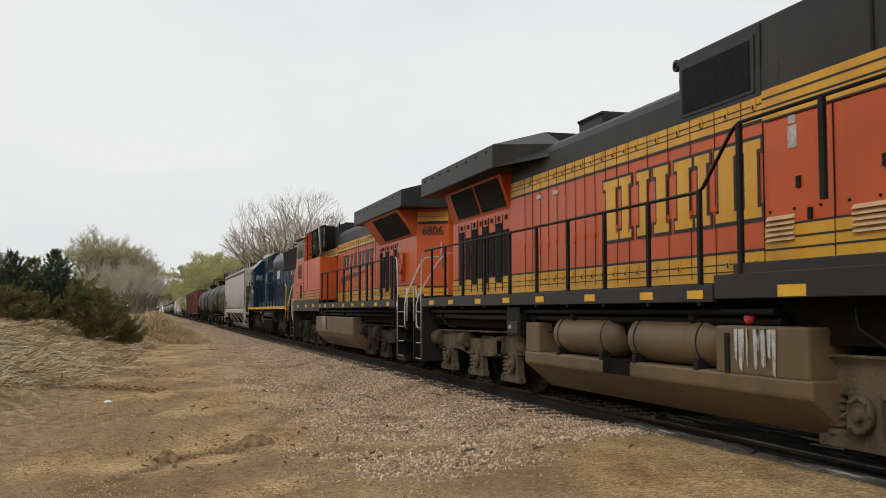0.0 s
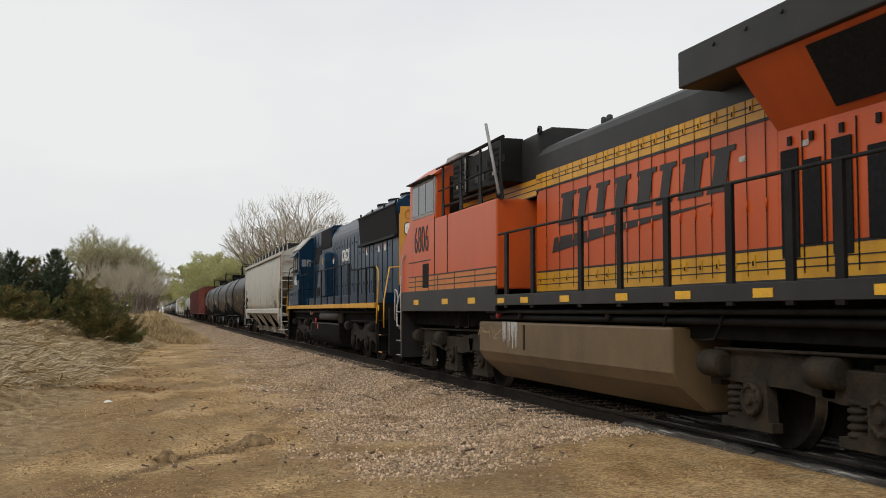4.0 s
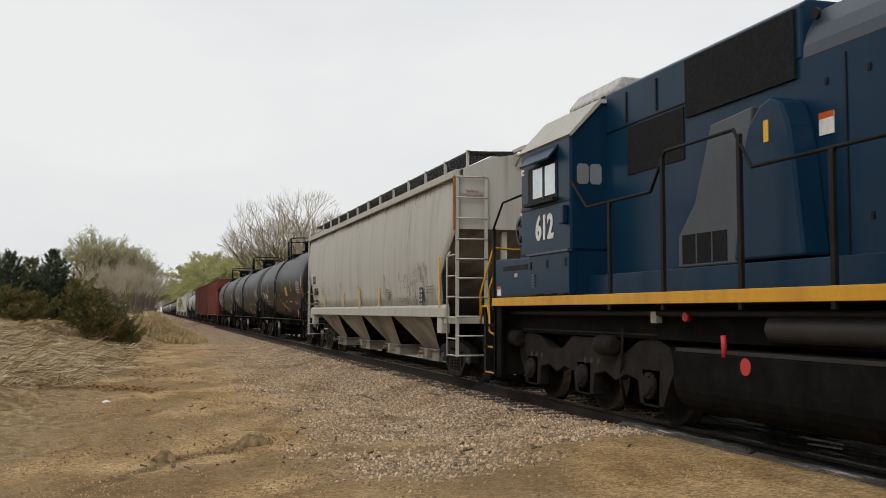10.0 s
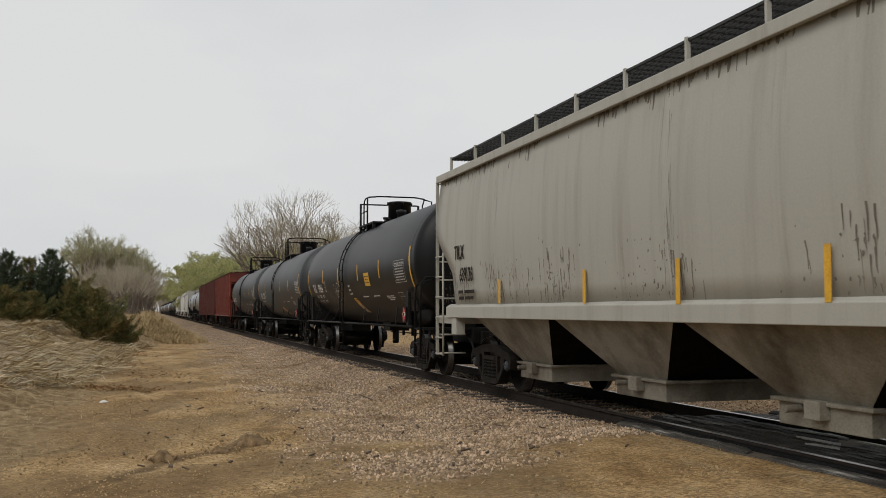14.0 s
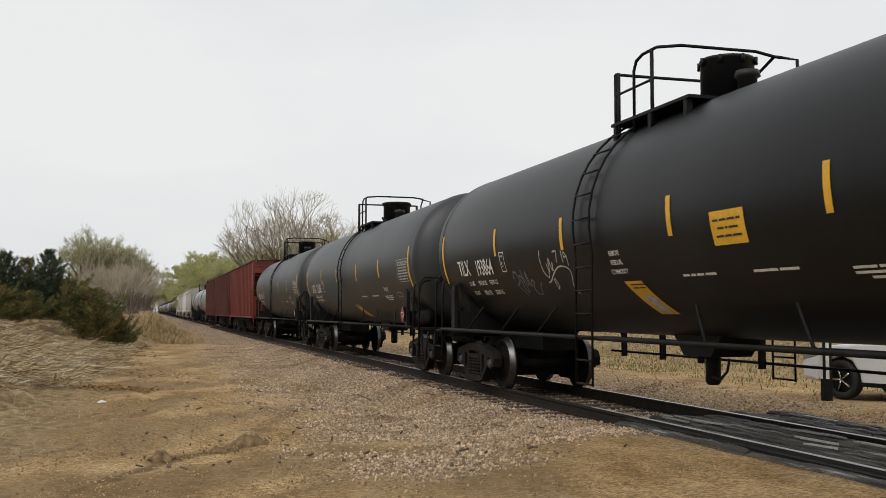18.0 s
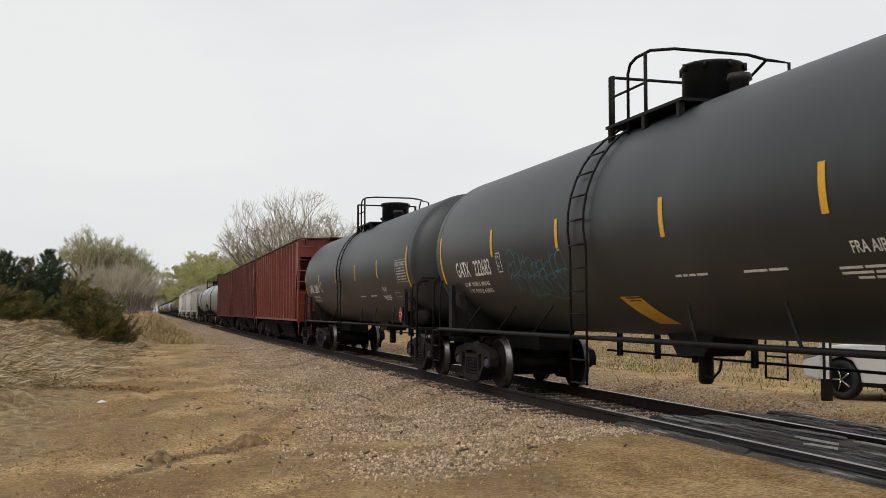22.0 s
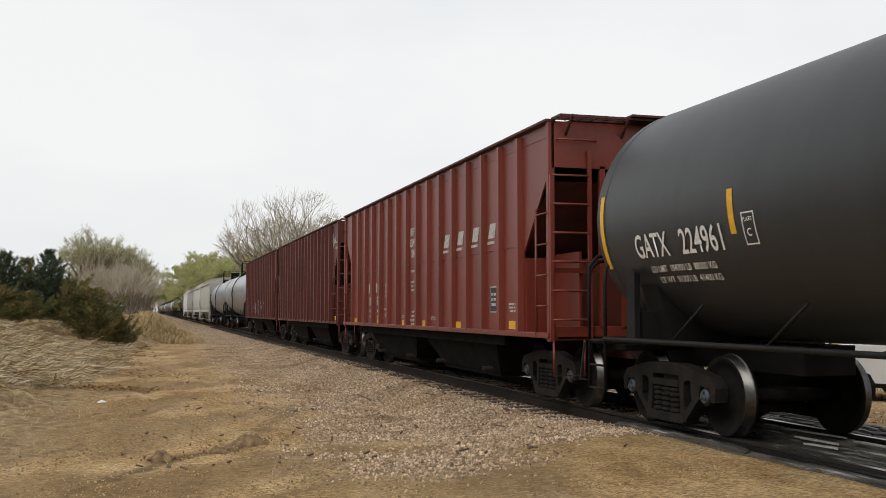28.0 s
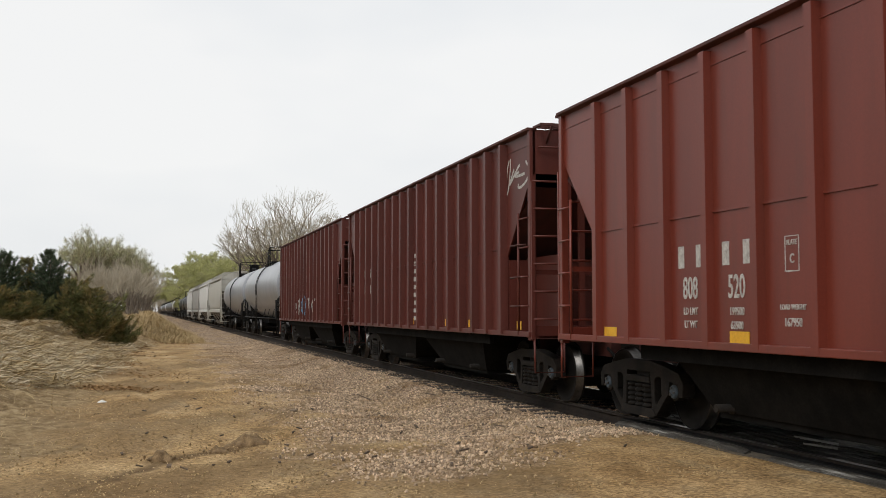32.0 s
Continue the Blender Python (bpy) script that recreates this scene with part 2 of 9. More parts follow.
# ends and height of the low scraped ridges on the lot
SCRAPES = (((-2.6, 11.2), (-0.7, 14.6), 0.085), ((-0.7, 10.3), (0.35, 12.5), 0.060), ((0.3, 12.5), (1.5, 13.7), 0.075), ((-1.2, 16.2), (0.4, 19.6), 0.045),
           ((0.2, 8.6), (2.0, 10.2), 0.035), ((1.6, 15.0), (2.6, 18.5), 0.04), ((-2.4, 19.0), (-0.9, 24.0), 0.06))


def ground_z(x, y):
    """Height of the ground sheet: ballast bed, dirt lot, grassy bank, crossing."""
    w = x - TRACK_X
    n1 = noise.noise(Vector((x * 0.35, y * 0.35, 0.0)))
    n2 = noise.noise(Vector((x * 1.4, y * 1.4, 5.0)))
    a = abs(w)
    if a < 1.35:
        z = -0.20
    else:
        z = -0.20 - 0.24 * smooth(1.35, 2.7, a)
    if w < 0:
        z += 0.09 * smooth(2.7, 4.5, a) + 0.035 * n2 * smooth(2.6, 4.0, a) + 0.045 * n1 * smooth(3.2, 6.0, a)
        toe = 8.6 - 4.4 * smooth(44, 66, y)
        top = (0.85 + 0.32 * smooth(46, 66, y)) + 0.12 * n1
        z += (top + 0.30) * smooth(toe, toe + (5.0 if y < 45 else 3.2), a) + 0.14 * n2 * smooth(toe, toe + 2, a) + 0.07 * noise.noise(Vector((x * 3.1, y * 2.2, 6.0))) * smooth(toe, toe + 1, a)
        z += 0.032 * noise.noise(Vector((x * 4.0, y * 4.0, 9.0))) * smooth(3.0, 4.0, a)
        for k, off in enumerate((5.6, 7.1)):
            c = off + 0.5 * noise.noise(Vector((y * 0.08, k, 3.0))) - 0.004 * (y - 20) ** 2 * (1 if y < 20 else 0)
            z += (-0.035 * math.exp(-((a - c) / 0.20) ** 2) + 0.018 * math.exp(-((abs(a - c) - 0.36) / 0.12) ** 2)) * smooth(11, 15, y) * (1 - smooth(30, 44, y))
    else:
        z += 0.22 * smooth(2.7, 4.5, a) + 0.03 * n2 * smooth(2.7, 4.0, a) + 0.05 * n1 * smooth(3.0, 6.0, a)
        z += 1.2 * smooth(11, 19, a) * smooth(14, 24, y) + 0.5 * smooth(30, 60, a)
        # scraped edges where the lot was graded, the loose side lower
        for (ax, ay), (bx, by), tall in SCRAPES:
            ux, uy = bx - ax, by - ay
            ln = math.hypot(ux, uy)
            t = ((x - ax) * ux + (y - ay) * uy) / ln
            d = ((x - ax) * uy - (y - ay) * ux) / ln + 0.10 * noise.noise(Vector((t * 1.6, ax, 2.0)))
            if abs(d) < 1.2 and -0.6 < t < ln + 0.6:
                edge = tall * (math.exp(-(d / 0.10) ** 2) if d > 0 else math.exp(-(d / 0.45) ** 2)) * smooth(-0.6, 0.1, t) * (1 - smooth(ln - 0.1, ln + 0.6, t))
                z += edge * (0.7 + 0.9 * noise.noise(Vector((x * 3.0, y * 3.0, 8.0))))
        z += 0.020 * noise.noise(Vector((x * 7.5, y * 7.5, 12.0))) * smooth(3.6, 4.6, a)
    # the dirt road meets the rails at the crossing
    c = 1 - smooth(10.8, 14.6, y + 0.5 * n1)
    road = -0.055 - 0.26 * smooth(1.6, 6.5, a) + 0.018 * n2 + 0.02 * n1 if w < 0 else -0.06 - 0.05 * smooth(1.6, 5, a) + 0.015 * n2
    if a < 1.22:
        road = -0.13
    z = z * (1 - c) + road * c
    far = smooth(150, 500, math.hypot(x, y))
    return z * (1 - far) + (-0.3) * far


def spread(lo, hi, step, reach, grow=1.18):
    """Grid lines: even between lo and hi, wider and wider out to reach."""
    mid = [lo + step * k for k in range(int((hi - lo) / step) + 1)]
    d, up, v = step, [], mid[-1]
    while v < reach:
        d *= grow
        v += d
        up.append(v)
    d, down, v = step, [], mid[0]
    while v > -reach:
        d *= grow
        v -= d
        down.append(v)
    return down[::-1] + mid + up


gx, gy = spread(-5.0, 10.0, 0.11, 2600, 1.12), spread(8.0, 26.0, 0.11, 2600, 1.05)
gv = [(x, y, ground_z(x, y)) for y in gy for x in gx]
nx = len(gx)
gf = [(j * nx + i, j * nx + i + 1, (j + 1) * nx + i + 1, (j + 1) * nx + i) for j in range(len(gy) - 1) for i in range(nx - 1)]
me = bpy.data.meshes.new("ground")
me.from_pydata(gv, [], gf)
me.polygons.foreach_set("use_smooth", [True] * len(gf))


def gravel_share(x, y):
    w, n = abs(x - TRACK_X), noise.noise(Vector((x * 0.9, y * 0.9, 2.0))) + 0.6 * noise.noise(Vector((x * 3, y * 3, 4.0)))
    if x > TRACK_X:
        return (1 - smooth(2.6, 5.4, w + 0.8 * n)) * smooth(11.5, 14.0, y + n)
    clean = 1 - smooth(3.1, 4.0, w + 0.5 * n)
    mixed_in = (1 - smooth(4.3, 5.6, w + 0.9 * n)) * (0.62 + 0.9 * noise.noise(Vector((x * 0.7, y * 0.45, 21.0))))
    return min(1.0, max(clean, mixed_in, 0.0)) * smooth(-0.4, 1.0, y - 9.35 - 0.43 * (x - 2.6) + 0.8 * n)


def straw_share(x, y):
    a, n = TRACK_X - x, noise.noise(Vector((x * 0.5, y * 0.5, 7.0))) + 0.5 * noise.noise(Vector((x * 2, y * 2, 1.0)))
    toe = 8.2 - 4.3 * smooth(44, 66, y)
    if a > 0:
        return max(smooth(toe - 0.4, toe + 0.9, a + 0.8 * n), 0.55 * smooth(0.25, 0.8, n) * smooth(3.5, 5.0, a))
    return smooth(5, 12, -a + 2 * n) * smooth(16, 24, y)


def damp_shade_share(x, y):
    """Moist, freshly turned soil along the scraped edges and over the low corner of the lot, with painted shade of
    ridges and clods.
    """
    best = 0.0
    n = noise.noise(Vector((x * 2.2, y * 2.2, 14.0)))
    for (ax, ay), (bx, by), tall in SCRAPES:
        ux, uy = bx - ax, by - ay
        ln = math.hypot(ux, uy)
        t = min(ln, max(0.0, ((x - ax) * ux + (y - ay) * uy) / ln))
        d = math.hypot(x - ax - ux * t / ln, y - ay - uy * t / ln) + 0.16 * n
        best = max(best, (1 - smooth(0.02, 0.24, d)) * min(1.0, tall / 0.06))
    for cx, cy, w, l, h in CLODS:
        best = max(best, 1 - smooth(0.8 * w, 2.2 * w, math.hypot(x - cx, y - cy) + 0.12 * n))
    broad = 0.58 * smooth(-0.05, 0.42, noise.noise(Vector((x * 0.55 - y * 0.3, y * 0.22 + x * 0.1, 40.0))) + 0.30 * (1 - smooth(-1.5, 2.6, x)))
    return min(1.0, max(best, broad * (1 - smooth(34, 46, y)))) * (1 if x < TRACK_X else 0)


for label, share in (("gravel", gravel_share), ("straw", straw_share), ("damp_shade", damp_shade_share)):
    at = me.attributes.new(label, "FLOAT", "POINT")
    at.data.foreach_set("value", [share(v[0], v[1]) for v in gv])


def ground_material():
    m = bpy.data.materials.new("dirt_gravel_and_straw")
    m.use_nodes = True
    nd, ln = m.node_tree.nodes, m.node_tree.links
    p = nd["Principled BSDF"]
    p.inputs["Roughness"].default_value, p.inputs["Specular IOR Level"].default_value = 0.95, 0.15
    co = nd.new("ShaderNodeTexCoord").outputs["Object"]

    def noise_of(scale, detail=6.0, stretch=None):
        n = nd.new("ShaderNodeTexNoise")
        n.inputs["Scale"].default_value, n.inputs["Detail"].default_value, n.inputs["Roughness"].default_value = scale, detail, 0.65
        v = co
        if stretch:
            mp = nd.new("ShaderNodeMapping")
            mp.inputs["Scale"].default_value = stretch
            ln.new(co, mp.inputs["Vector"])
            v = mp.outputs["Vector"]
        ln.new(v, n.inputs["Vector"])
        return n.outputs["Fac"]

    def ramp(f, *stops):
        r = nd.new("ShaderNodeValToRGB")
        el = r.color_ramp.elements
        while len(el) < len(stops):
            el.new(0.5)
        for e, (pos, c) in zip(el, stops):
            e.position, e.color = pos, (*c, 1)
        ln.new(f, r.inputs["Fac"])
        return r.outputs["Color"]

    def mixed(f, a, b, mode="MIX"):
        n = nd.new("ShaderNodeMix")
        n.data_type, n.blend_type = "RGBA", mode
        for sock, v in ((n.inputs[0], f), (n.inputs[6], a), (n.inputs[7], b)):
            if isinstance(v, float):
                sock.default_value = v
            else:
                ln.new(v, sock)
        return n.outputs[2]

    along = nd.new("ShaderNodeMapping")
    along.inputs["Rotation"].default_value = (0, 0, 0.52)
    along.inputs["Scale"].default_value = (1.3, 0.6, 1)
    ln.new(co, along.inputs["Vector"])

    def drawn(scale, detail):
        """Noise drawn out along the way the lot is driven on."""
        n = nd.new("ShaderNodeTexNoise")
        n.inputs["Scale"].default_value, n.inputs["Detail"].default_value, n.inputs["Roughness"].default_value = scale, detail, 0.68
        ln.new(along.outputs["Vector"], n.inputs["Vector"])
        return n.outputs["Fac"]

    dirt = ramp(drawn(1.1, 10), (0.30, (0.22, 0.142, 0.066)), (0.44, (0.345, 0.232, 0.112)), (0.56, (0.455, 0.318, 0.162)), (0.70, (0.53, 0.39, 0.222)))
    ashy = ramp(drawn(0.8, 7), (0.52, (0, 0, 0)), (0.68, (0.6, 0.6, 0.6)))
    pale = ramp(noise_of(30.0, 5), (0.30, (0.22, 0.170, 0.105)), (0.52, (0.42, 0.340, 0.215)), (0.72, (0.60, 0.50, 0.34)))
    dirt = mixed(ashy, dirt, pale)
    wet = ramp(noise_of(0.36, 5, (0.8, 1.0, 1)), (0.42, (1, 1, 1)), (0.60, (0.80, 0.75, 0.69)))
    dirt = mixed(1.0, dirt, wet, "MULTIPLY")
    grit = nd.new("ShaderNodeTexVoronoi")
    grit.inputs["Scale"].default_value = 38.0
    ln.new(co, grit.inputs["Vector"])
    gritty = nd.new("ShaderNodeSeparateColor")
    ln.new(grit.outputs["Color"], gritty.inputs[0])
    dirt = mixed(1.0, dirt, ramp(gritty.outputs[0], (0.0, (0.62, 0.60, 0.58)), (0.5, (1.0, 1.0, 1.0)), (1.0, (1.42, 1.42, 1.40))), "MULTIPLY")
    fine = ramp(noise_of(14.0, 6), (0.28, (0.66, 0.64, 0.62)), (0.5, (0.99, 0.98, 0.97)), (0.72, (1.24, 1.23, 1.20)))
    dirt = mixed(1.0, dirt, fine, "MULTIPLY")
    vor = nd.new("ShaderNodeTexVoronoi")
    vor.inputs["Scale"].default_value = 17.0
    ln.new(co, vor.inputs["Vector"])
    stone = nd.new("ShaderNodeSeparateColor")
    ln.new(vor.outputs["Color"], stone.inputs[0])
    stones = ramp(stone.outputs[0], (0.0, (0.16, 0.106, 0.068)), (0.45, (0.40, 0.285, 0.190)), (0.8, (0.58, 0.435, 0.305)), (1.0, (0.74, 0.60, 0.46)))
    # darkened cell edges: crease shade between stones painted into the gravel
    gap = ramp(vor.outputs["Distance"], (0.25, (1, 1, 1)), (0.62, (0.35, 0.32, 0.30)))
    gravel = mixed(0.8, stones, gap, "MULTIPLY")
    soil = ramp(noise_of(0.8, 6, (1.0, 0.5, 1)), (0.50, (0, 0, 0)), (0.68, (0.85, 0.85, 0.85)))
    gravel = mixed(soil, gravel, dirt)
    straw = ramp(noise_of(3.0, 8, (1.6, 1.0, 1)), (0.30, (0.11, 0.070, 0.032)), (0.48, (0.23, 0.158, 0.080)), (0.66, (0.38, 0.285, 0.160)))
    masks = []
    for name in ("gravel", "straw", "damp_shade"):
        a = nd.new("ShaderNodeAttribute")
        a.attribute_name = name
        masks.append(a.outputs["Fac"])
    turned = ramp(noise_of(11.0, 6), (0.30, (0.085, 0.052, 0.024)), (0.55, (0.165, 0.105, 0.050)), (0.75, (0.25, 0.17, 0.085)))
    dirt = mixed(masks[2], dirt, turned)
    col = mixed(masks[0], dirt, gravel)
    col = mixed(masks[1], col, straw)
    ln.new(col, p.inputs["Base Color"])
    hs = nd.new("ShaderNodeMath")
    hs.operation = "ADD"
    ln.new(noise_of(9.0, 7), hs.inputs[0])
    ln.new(noise_of(45.0, 4), hs.inputs[1])
    b = nd.new("ShaderNodeBump")
    b.inputs["Strength"].default_value, b.inputs["Distance"].default_value = 0.8, 0.022
    ln.new(hs.outputs[0], b.inputs["Height"])
    ln.new(b.outputs["Normal"], p.inputs["Normal"])
    return m


me.materials.append(ground_material())
ground = tagged(new("ground", me), "brown dirt lot, gravel shoulder and straw-covered bank", "ground", kind="structure")

# loose ballast stones beside and between the rails
stone_mat = material("ballast_stone", (0.42, 0.312, 0.212), (0.54, 0.415, 0.295), 0.95, scale=0.9, grain_amount=0.25, third=(0.22, 0.138, 0.072), third_scale=0.6, third_span=(0.5, 0.68), vary=0.55, island=True, spec=0.2)
stones = Geo()
sr = random.Random(3)


def scatter_stone(geo, x, y, z, r, rng):
    q = Euler((rng.uniform(0, 6), rng.uniform(0, 6), rng.uniform(0, 6))).to_matrix()
    k = [rng.uniform(0.6, 1.25) for _ in range(6)]
    vs = [q @ Vector(v) for v in ((r * k[0], 0, 0), (-r * k[1], 0, 0), (0, r * k[2], 0), (0, -r * k[3], 0), (0, 0, r * 0.75 * k[4]), (0, 0, -r * 0.75 * k[5]))]
    geo.add([(x + v.x, y + v.y, z + v.z) for v in vs], [(0, 2, 4), (2, 1, 4), (1, 3, 4), (3, 0, 4), (2, 0, 5), (1, 2, 5), (3, 1, 5), (0, 3, 5)])


count = 0
while count < 72000:
    y = 9.0 + 46.0 * sr.random() ** 1.7
    x = TRACK_X + sr.uniform(-5.8, 5.0)
    if sr.random() > gravel_share(x, y) ** 1.3:
        continue
    if min(abs(x - TRACK_X - 0.7525), abs(x - TRACK_X + 0.7525)) < 0.09:
        continue
    scatter_stone(stones, x, y, ground_z(x, y) + 0.006, sr.uniform(0.009, 0.031), sr)
    count += 1

# crumbs of dirt and pebbles all over the lot
crumb_mat = material("dirt_crumb", (0.36, 0.255, 0.130), (0.43, 0.32, 0.185), 0.95, scale=0.8, grain_amount=0.2, third=(0.20, 0.132, 0.066), third_scale=0.5, third_span=(0.5, 0.66), vary=0.45, island=True, spec=0.15)
crumbs_all = Geo()
for k in range(42000):
    y = 8.2 + 30.0 * sr.random() ** 1.9
    x = sr.uniform(-3.2 - 0.06 * y, 6.9)
    keep = 0.35 + 1.3 * noise.noise(Vector((x * 1.1 - y * 0.5, y * 0.35 + x * 0.2, 31.0)))
    if y < 10.6 + 0.4 * (x - 3) and x > 2.4:
        keep *= 0.3
    if sr.random() < keep and abs(x - TRACK_X) > 1.8:
        scatter_stone(crumbs_all, x, y, ground_z(x, y) + 0.003, sr.choice((0.007, 0.009, 0.012, 0.012, 0.016, 0.022)), sr)


def raw_mesh(name, geo, mat, smooth_all=False):
    me = bpy.data.meshes.new(name)
    me.from_pydata(geo.v, [], geo.f)
    me.materials.append(mat)
    return me


tagged(new("ballast", raw_mesh("ballast", stones, stone_mat)), "pinkish-tan crushed stone ballast beside the rails", "gravel", kind="stuff")

tagged(new("dirt_crumbs", raw_mesh("dirt_crumbs", crumbs_all, crumb_mat)), "small tan dirt crumbs and pebbles on the lot", "dirt", kind="stuff")

debris = Geo()
BITS = ((4.33, 20.5, 0.15, 0.03, 0.12), (5.39, 19.1, 0.14, 0.035, 0.03), (5.60, 19.0, 0.07, 0.03, 0.04), (2.51, 17.9, 0.08, 0.05, 0.02), (5.64, 15.5, 0.10, 0.03, 0.02), (5.1, 14.2, 0.13, 0.02, 0.01), (0.25, 11.6, 0.03, 0.025, 0.02))
for k in range(110):
    y = 10.0 + 34.0 * sr.random() ** 1.5
    x = TRACK_X - sr.uniform(1.5, 7.5)
    a, ln, w = sr.uniform(0, 3.14), sr.choice((0.015, 0.02, 0.03, 0.03, 0.04, 0.06)), sr.uniform(0.008, 0.02)
    tip = sr.uniform(0, 0.03)
    if k < len(BITS):
        x, y, ln, w, tip = BITS[k]
    z = ground_z(x, y) + 0.012
    dx, dy = math.cos(a), math.sin(a)
    debris.add([(x + dx * ln * i - dy * w * j, y + dy * ln * i + dx * w * j, z + (tip if i > 0 else 0) + 0.016 * h) for i in (-1, 1) for j in (-1, 1) for h in (0, 1)],
               [(0, 1, 3, 2), (4, 6, 7, 5), (0, 4, 5, 1), (2, 3, 7, 6), (1, 5, 7, 3)])
debris_mat = material("dark_wood_bits", (0.085, 0.06, 0.04), (0.14, 0.098, 0.064), 0.9, scale=8.0, vary=0.5, island=True)
tagged(new("wood_debris", raw_mesh("wood_debris", debris, debris_mat)), "dark bits of wood and bark on the gravel", "debris", kind="stuff")

# track: rails, ties and plates
track = thing("railroad_track", "steel rails on dark wooden ties in stone ballast", "railroad track", kind="structure", at=(TRACK_X, 0, 0))
rail_profile = [(-0.036, 0), (-0.038, -0.035), (-0.010, -0.048), (-0.009, -0.145), (-0.07, -0.160), (-0.07, -0.172), (0.07, -0.172), (0.07, -0.160), (0.009, -0.145), (0.010, -0.048), (0.038, -0.035), (0.036, 0)]
for s in (-1, 1):
    r = part("rail", Geo().prism([(s * 0.7525 + x, z - 0.002) for x, z in rail_profile], -400, 900), rail_side, track, "rusty steel rail")
    part("rail_head", Geo().box(s * 0.7525 - 0.033, s * 0.7525 + 0.033, -400, 900, -0.006, 0.0005), rail_top, r, "polished running surface")
tie_mat = material("creosoted_tie", (0.045, 0.034, 0.026), (0.075, 0.058, 0.045), 0.9, scale=3.0, stretch=(0.4, 3, 3), grain_amount=0.25, vary=0.3)
tie_mesh = Geo().box(-1.30, 1.30, -0.115, 0.115, -0.34, -0.172).mesh("tie", tie_mat)
for k in range(230):
    t = part("tie", tie_mesh, None, track)
    t.location = (sr.uniform(-0.05, 0.05), -20 + 0.535 * k, sr.uniform(-0.012, 0.0))

# timber crossing
crossing = thing("timber_crossing", "worn grey timber planks between and beside the rails", "road crossing", kind="structure", at=(TRACK_X, 0, 0))
# third: pale streaks of worn wood and of wet glints painted in
plank_mat = material("weathered_plank", (0.030, 0.027, 0.023), (0.066, 0.059, 0.049), 0.62, scale=2.4, stretch=(7, 0.45, 7), grain=70.0, grain_amount=0.35, third=(0.32, 0.310, 0.285), third_scale=1.3, third_span=(0.58, 0.68), vary=0.5, bump=0.8, bump_scale=30.0, spec=0.3)
split_mat = material("split_pale_wood", (0.34, 0.335, 0.31), (0.20, 0.195, 0.18), 0.6, scale=3.0, stretch=(8, 0.5, 8), grain_amount=0.3, vary=0.4)
lanes = [-1.07] + [-0.56, -0.345, -0.12, 0.10, 0.325, 0.55] + [1.06, 1.28, 1.50, 1.71]


def ragged_plank(seed, long):
    """A worn timber: crowned top, broken end, edges eaten away."""
    rng = random.Random(seed)
    n, vs = 14, []
    for k in range(n + 1):
        y = -long + 2 * long * k / n
        bite = 0.5 if k in (0, n) else 1.0
        for x, z in ((-0.105 + rng.uniform(0, 0.02), -0.19), (-0.105 + rng.uniform(0, 0.03), -0.03 + rng.uniform(-0.03, 0.005)), (-0.05, -0.012 + rng.uniform(-0.016, 0.004)), (0.04, -0.012 + rng.uniform(-0.016, 0.004)), (0.105 - rng.uniform(0, 0.03), -0.03 + rng.uniform(-0.03, 0.005)), (0.105 - rng.uniform(0, 0.02), -0.19)):
            vs.append((x * (0.8 + 0.2 * bite), y + rng.uniform(-0.05, 0.05), z if z < -0.1 else z - 0.03 * (1 - bite)))
    fs = [(i * 6 + k, i * 6 + (k + 1) % 6, (i + 1) * 6 + (k + 1) % 6, (i + 1) * 6 + k) for i in range(n) for k in range(6)]
    return Geo().add(vs, fs + [(0, 1, 2, 3, 4, 5), tuple(n * 6 + k for k in range(6))[::-1]]).mesh("plank", plank_mat)


planks = [ragged_plank(50 + k, 1.46) for k in range(6)]
for i, w in enumerate(lanes):
    for j in range(5):
        p = part("plank", planks[(i * 3 + j * 5) % 6], None, crossing)
        p.location = (w, 11.2 - 2.98 * j + sr.uniform(-0.3, 0.3) - (0.7 if i == 0 else 0), sr.uniform(-0.016, 0.004))
        p.rotation_euler = (sr.uniform(-0.008, 0.008), sr.uniform(-0.04, 0.04), sr.uniform(-0.006, 0.006))
for k in range(16):
    w, y, ln = sr.uniform(-0.5, 1.75), 8.2 + 4.2 * sr.random(), sr.uniform(0.15, 0.6)
    if abs(w - 0.85) < 0.16:
        continue
    b = sr.uniform(0.015, 0.04)
    sliver = part("splinter", Geo().prism([(-b, -ln), (b * 0.6, -ln * 0.8), (b, ln * 0.7), (-b * 0.2, ln)], 0, 0.018, "z"), split_mat, crossing, "pale splintered strip of wood")
    sliver.location, sliver.rotation_euler = (w, y, -0.012), (sr.uniform(-0.02, 0.02), 0, sr.uniform(-0.1, 0.1))
packed = material("packed_crossing_dirt", (0.075, 0.062, 0.046), (0.13, 0.104, 0.072), 0.9, scale=5.0, grain_amount=0.3)
part("packed_dirt", Geo().box(-0.66, 0.66, -4.2, 12.4, -0.19, -0.045).box(-1.17, -0.95, -4.2, 11.6, -0.19, -0.06).box(0.95, 1.82, -4.2, 12.3, -0.19, -0.05), packed, crossing, "dirt packed between the planks")
part("flange_filler", Geo().box(-0.93, -0.80, -4, 12.5, -0.19, -0.03).box(0.80, 0.93, -4, 12.5, -0.19, -0.03), black, crossing)


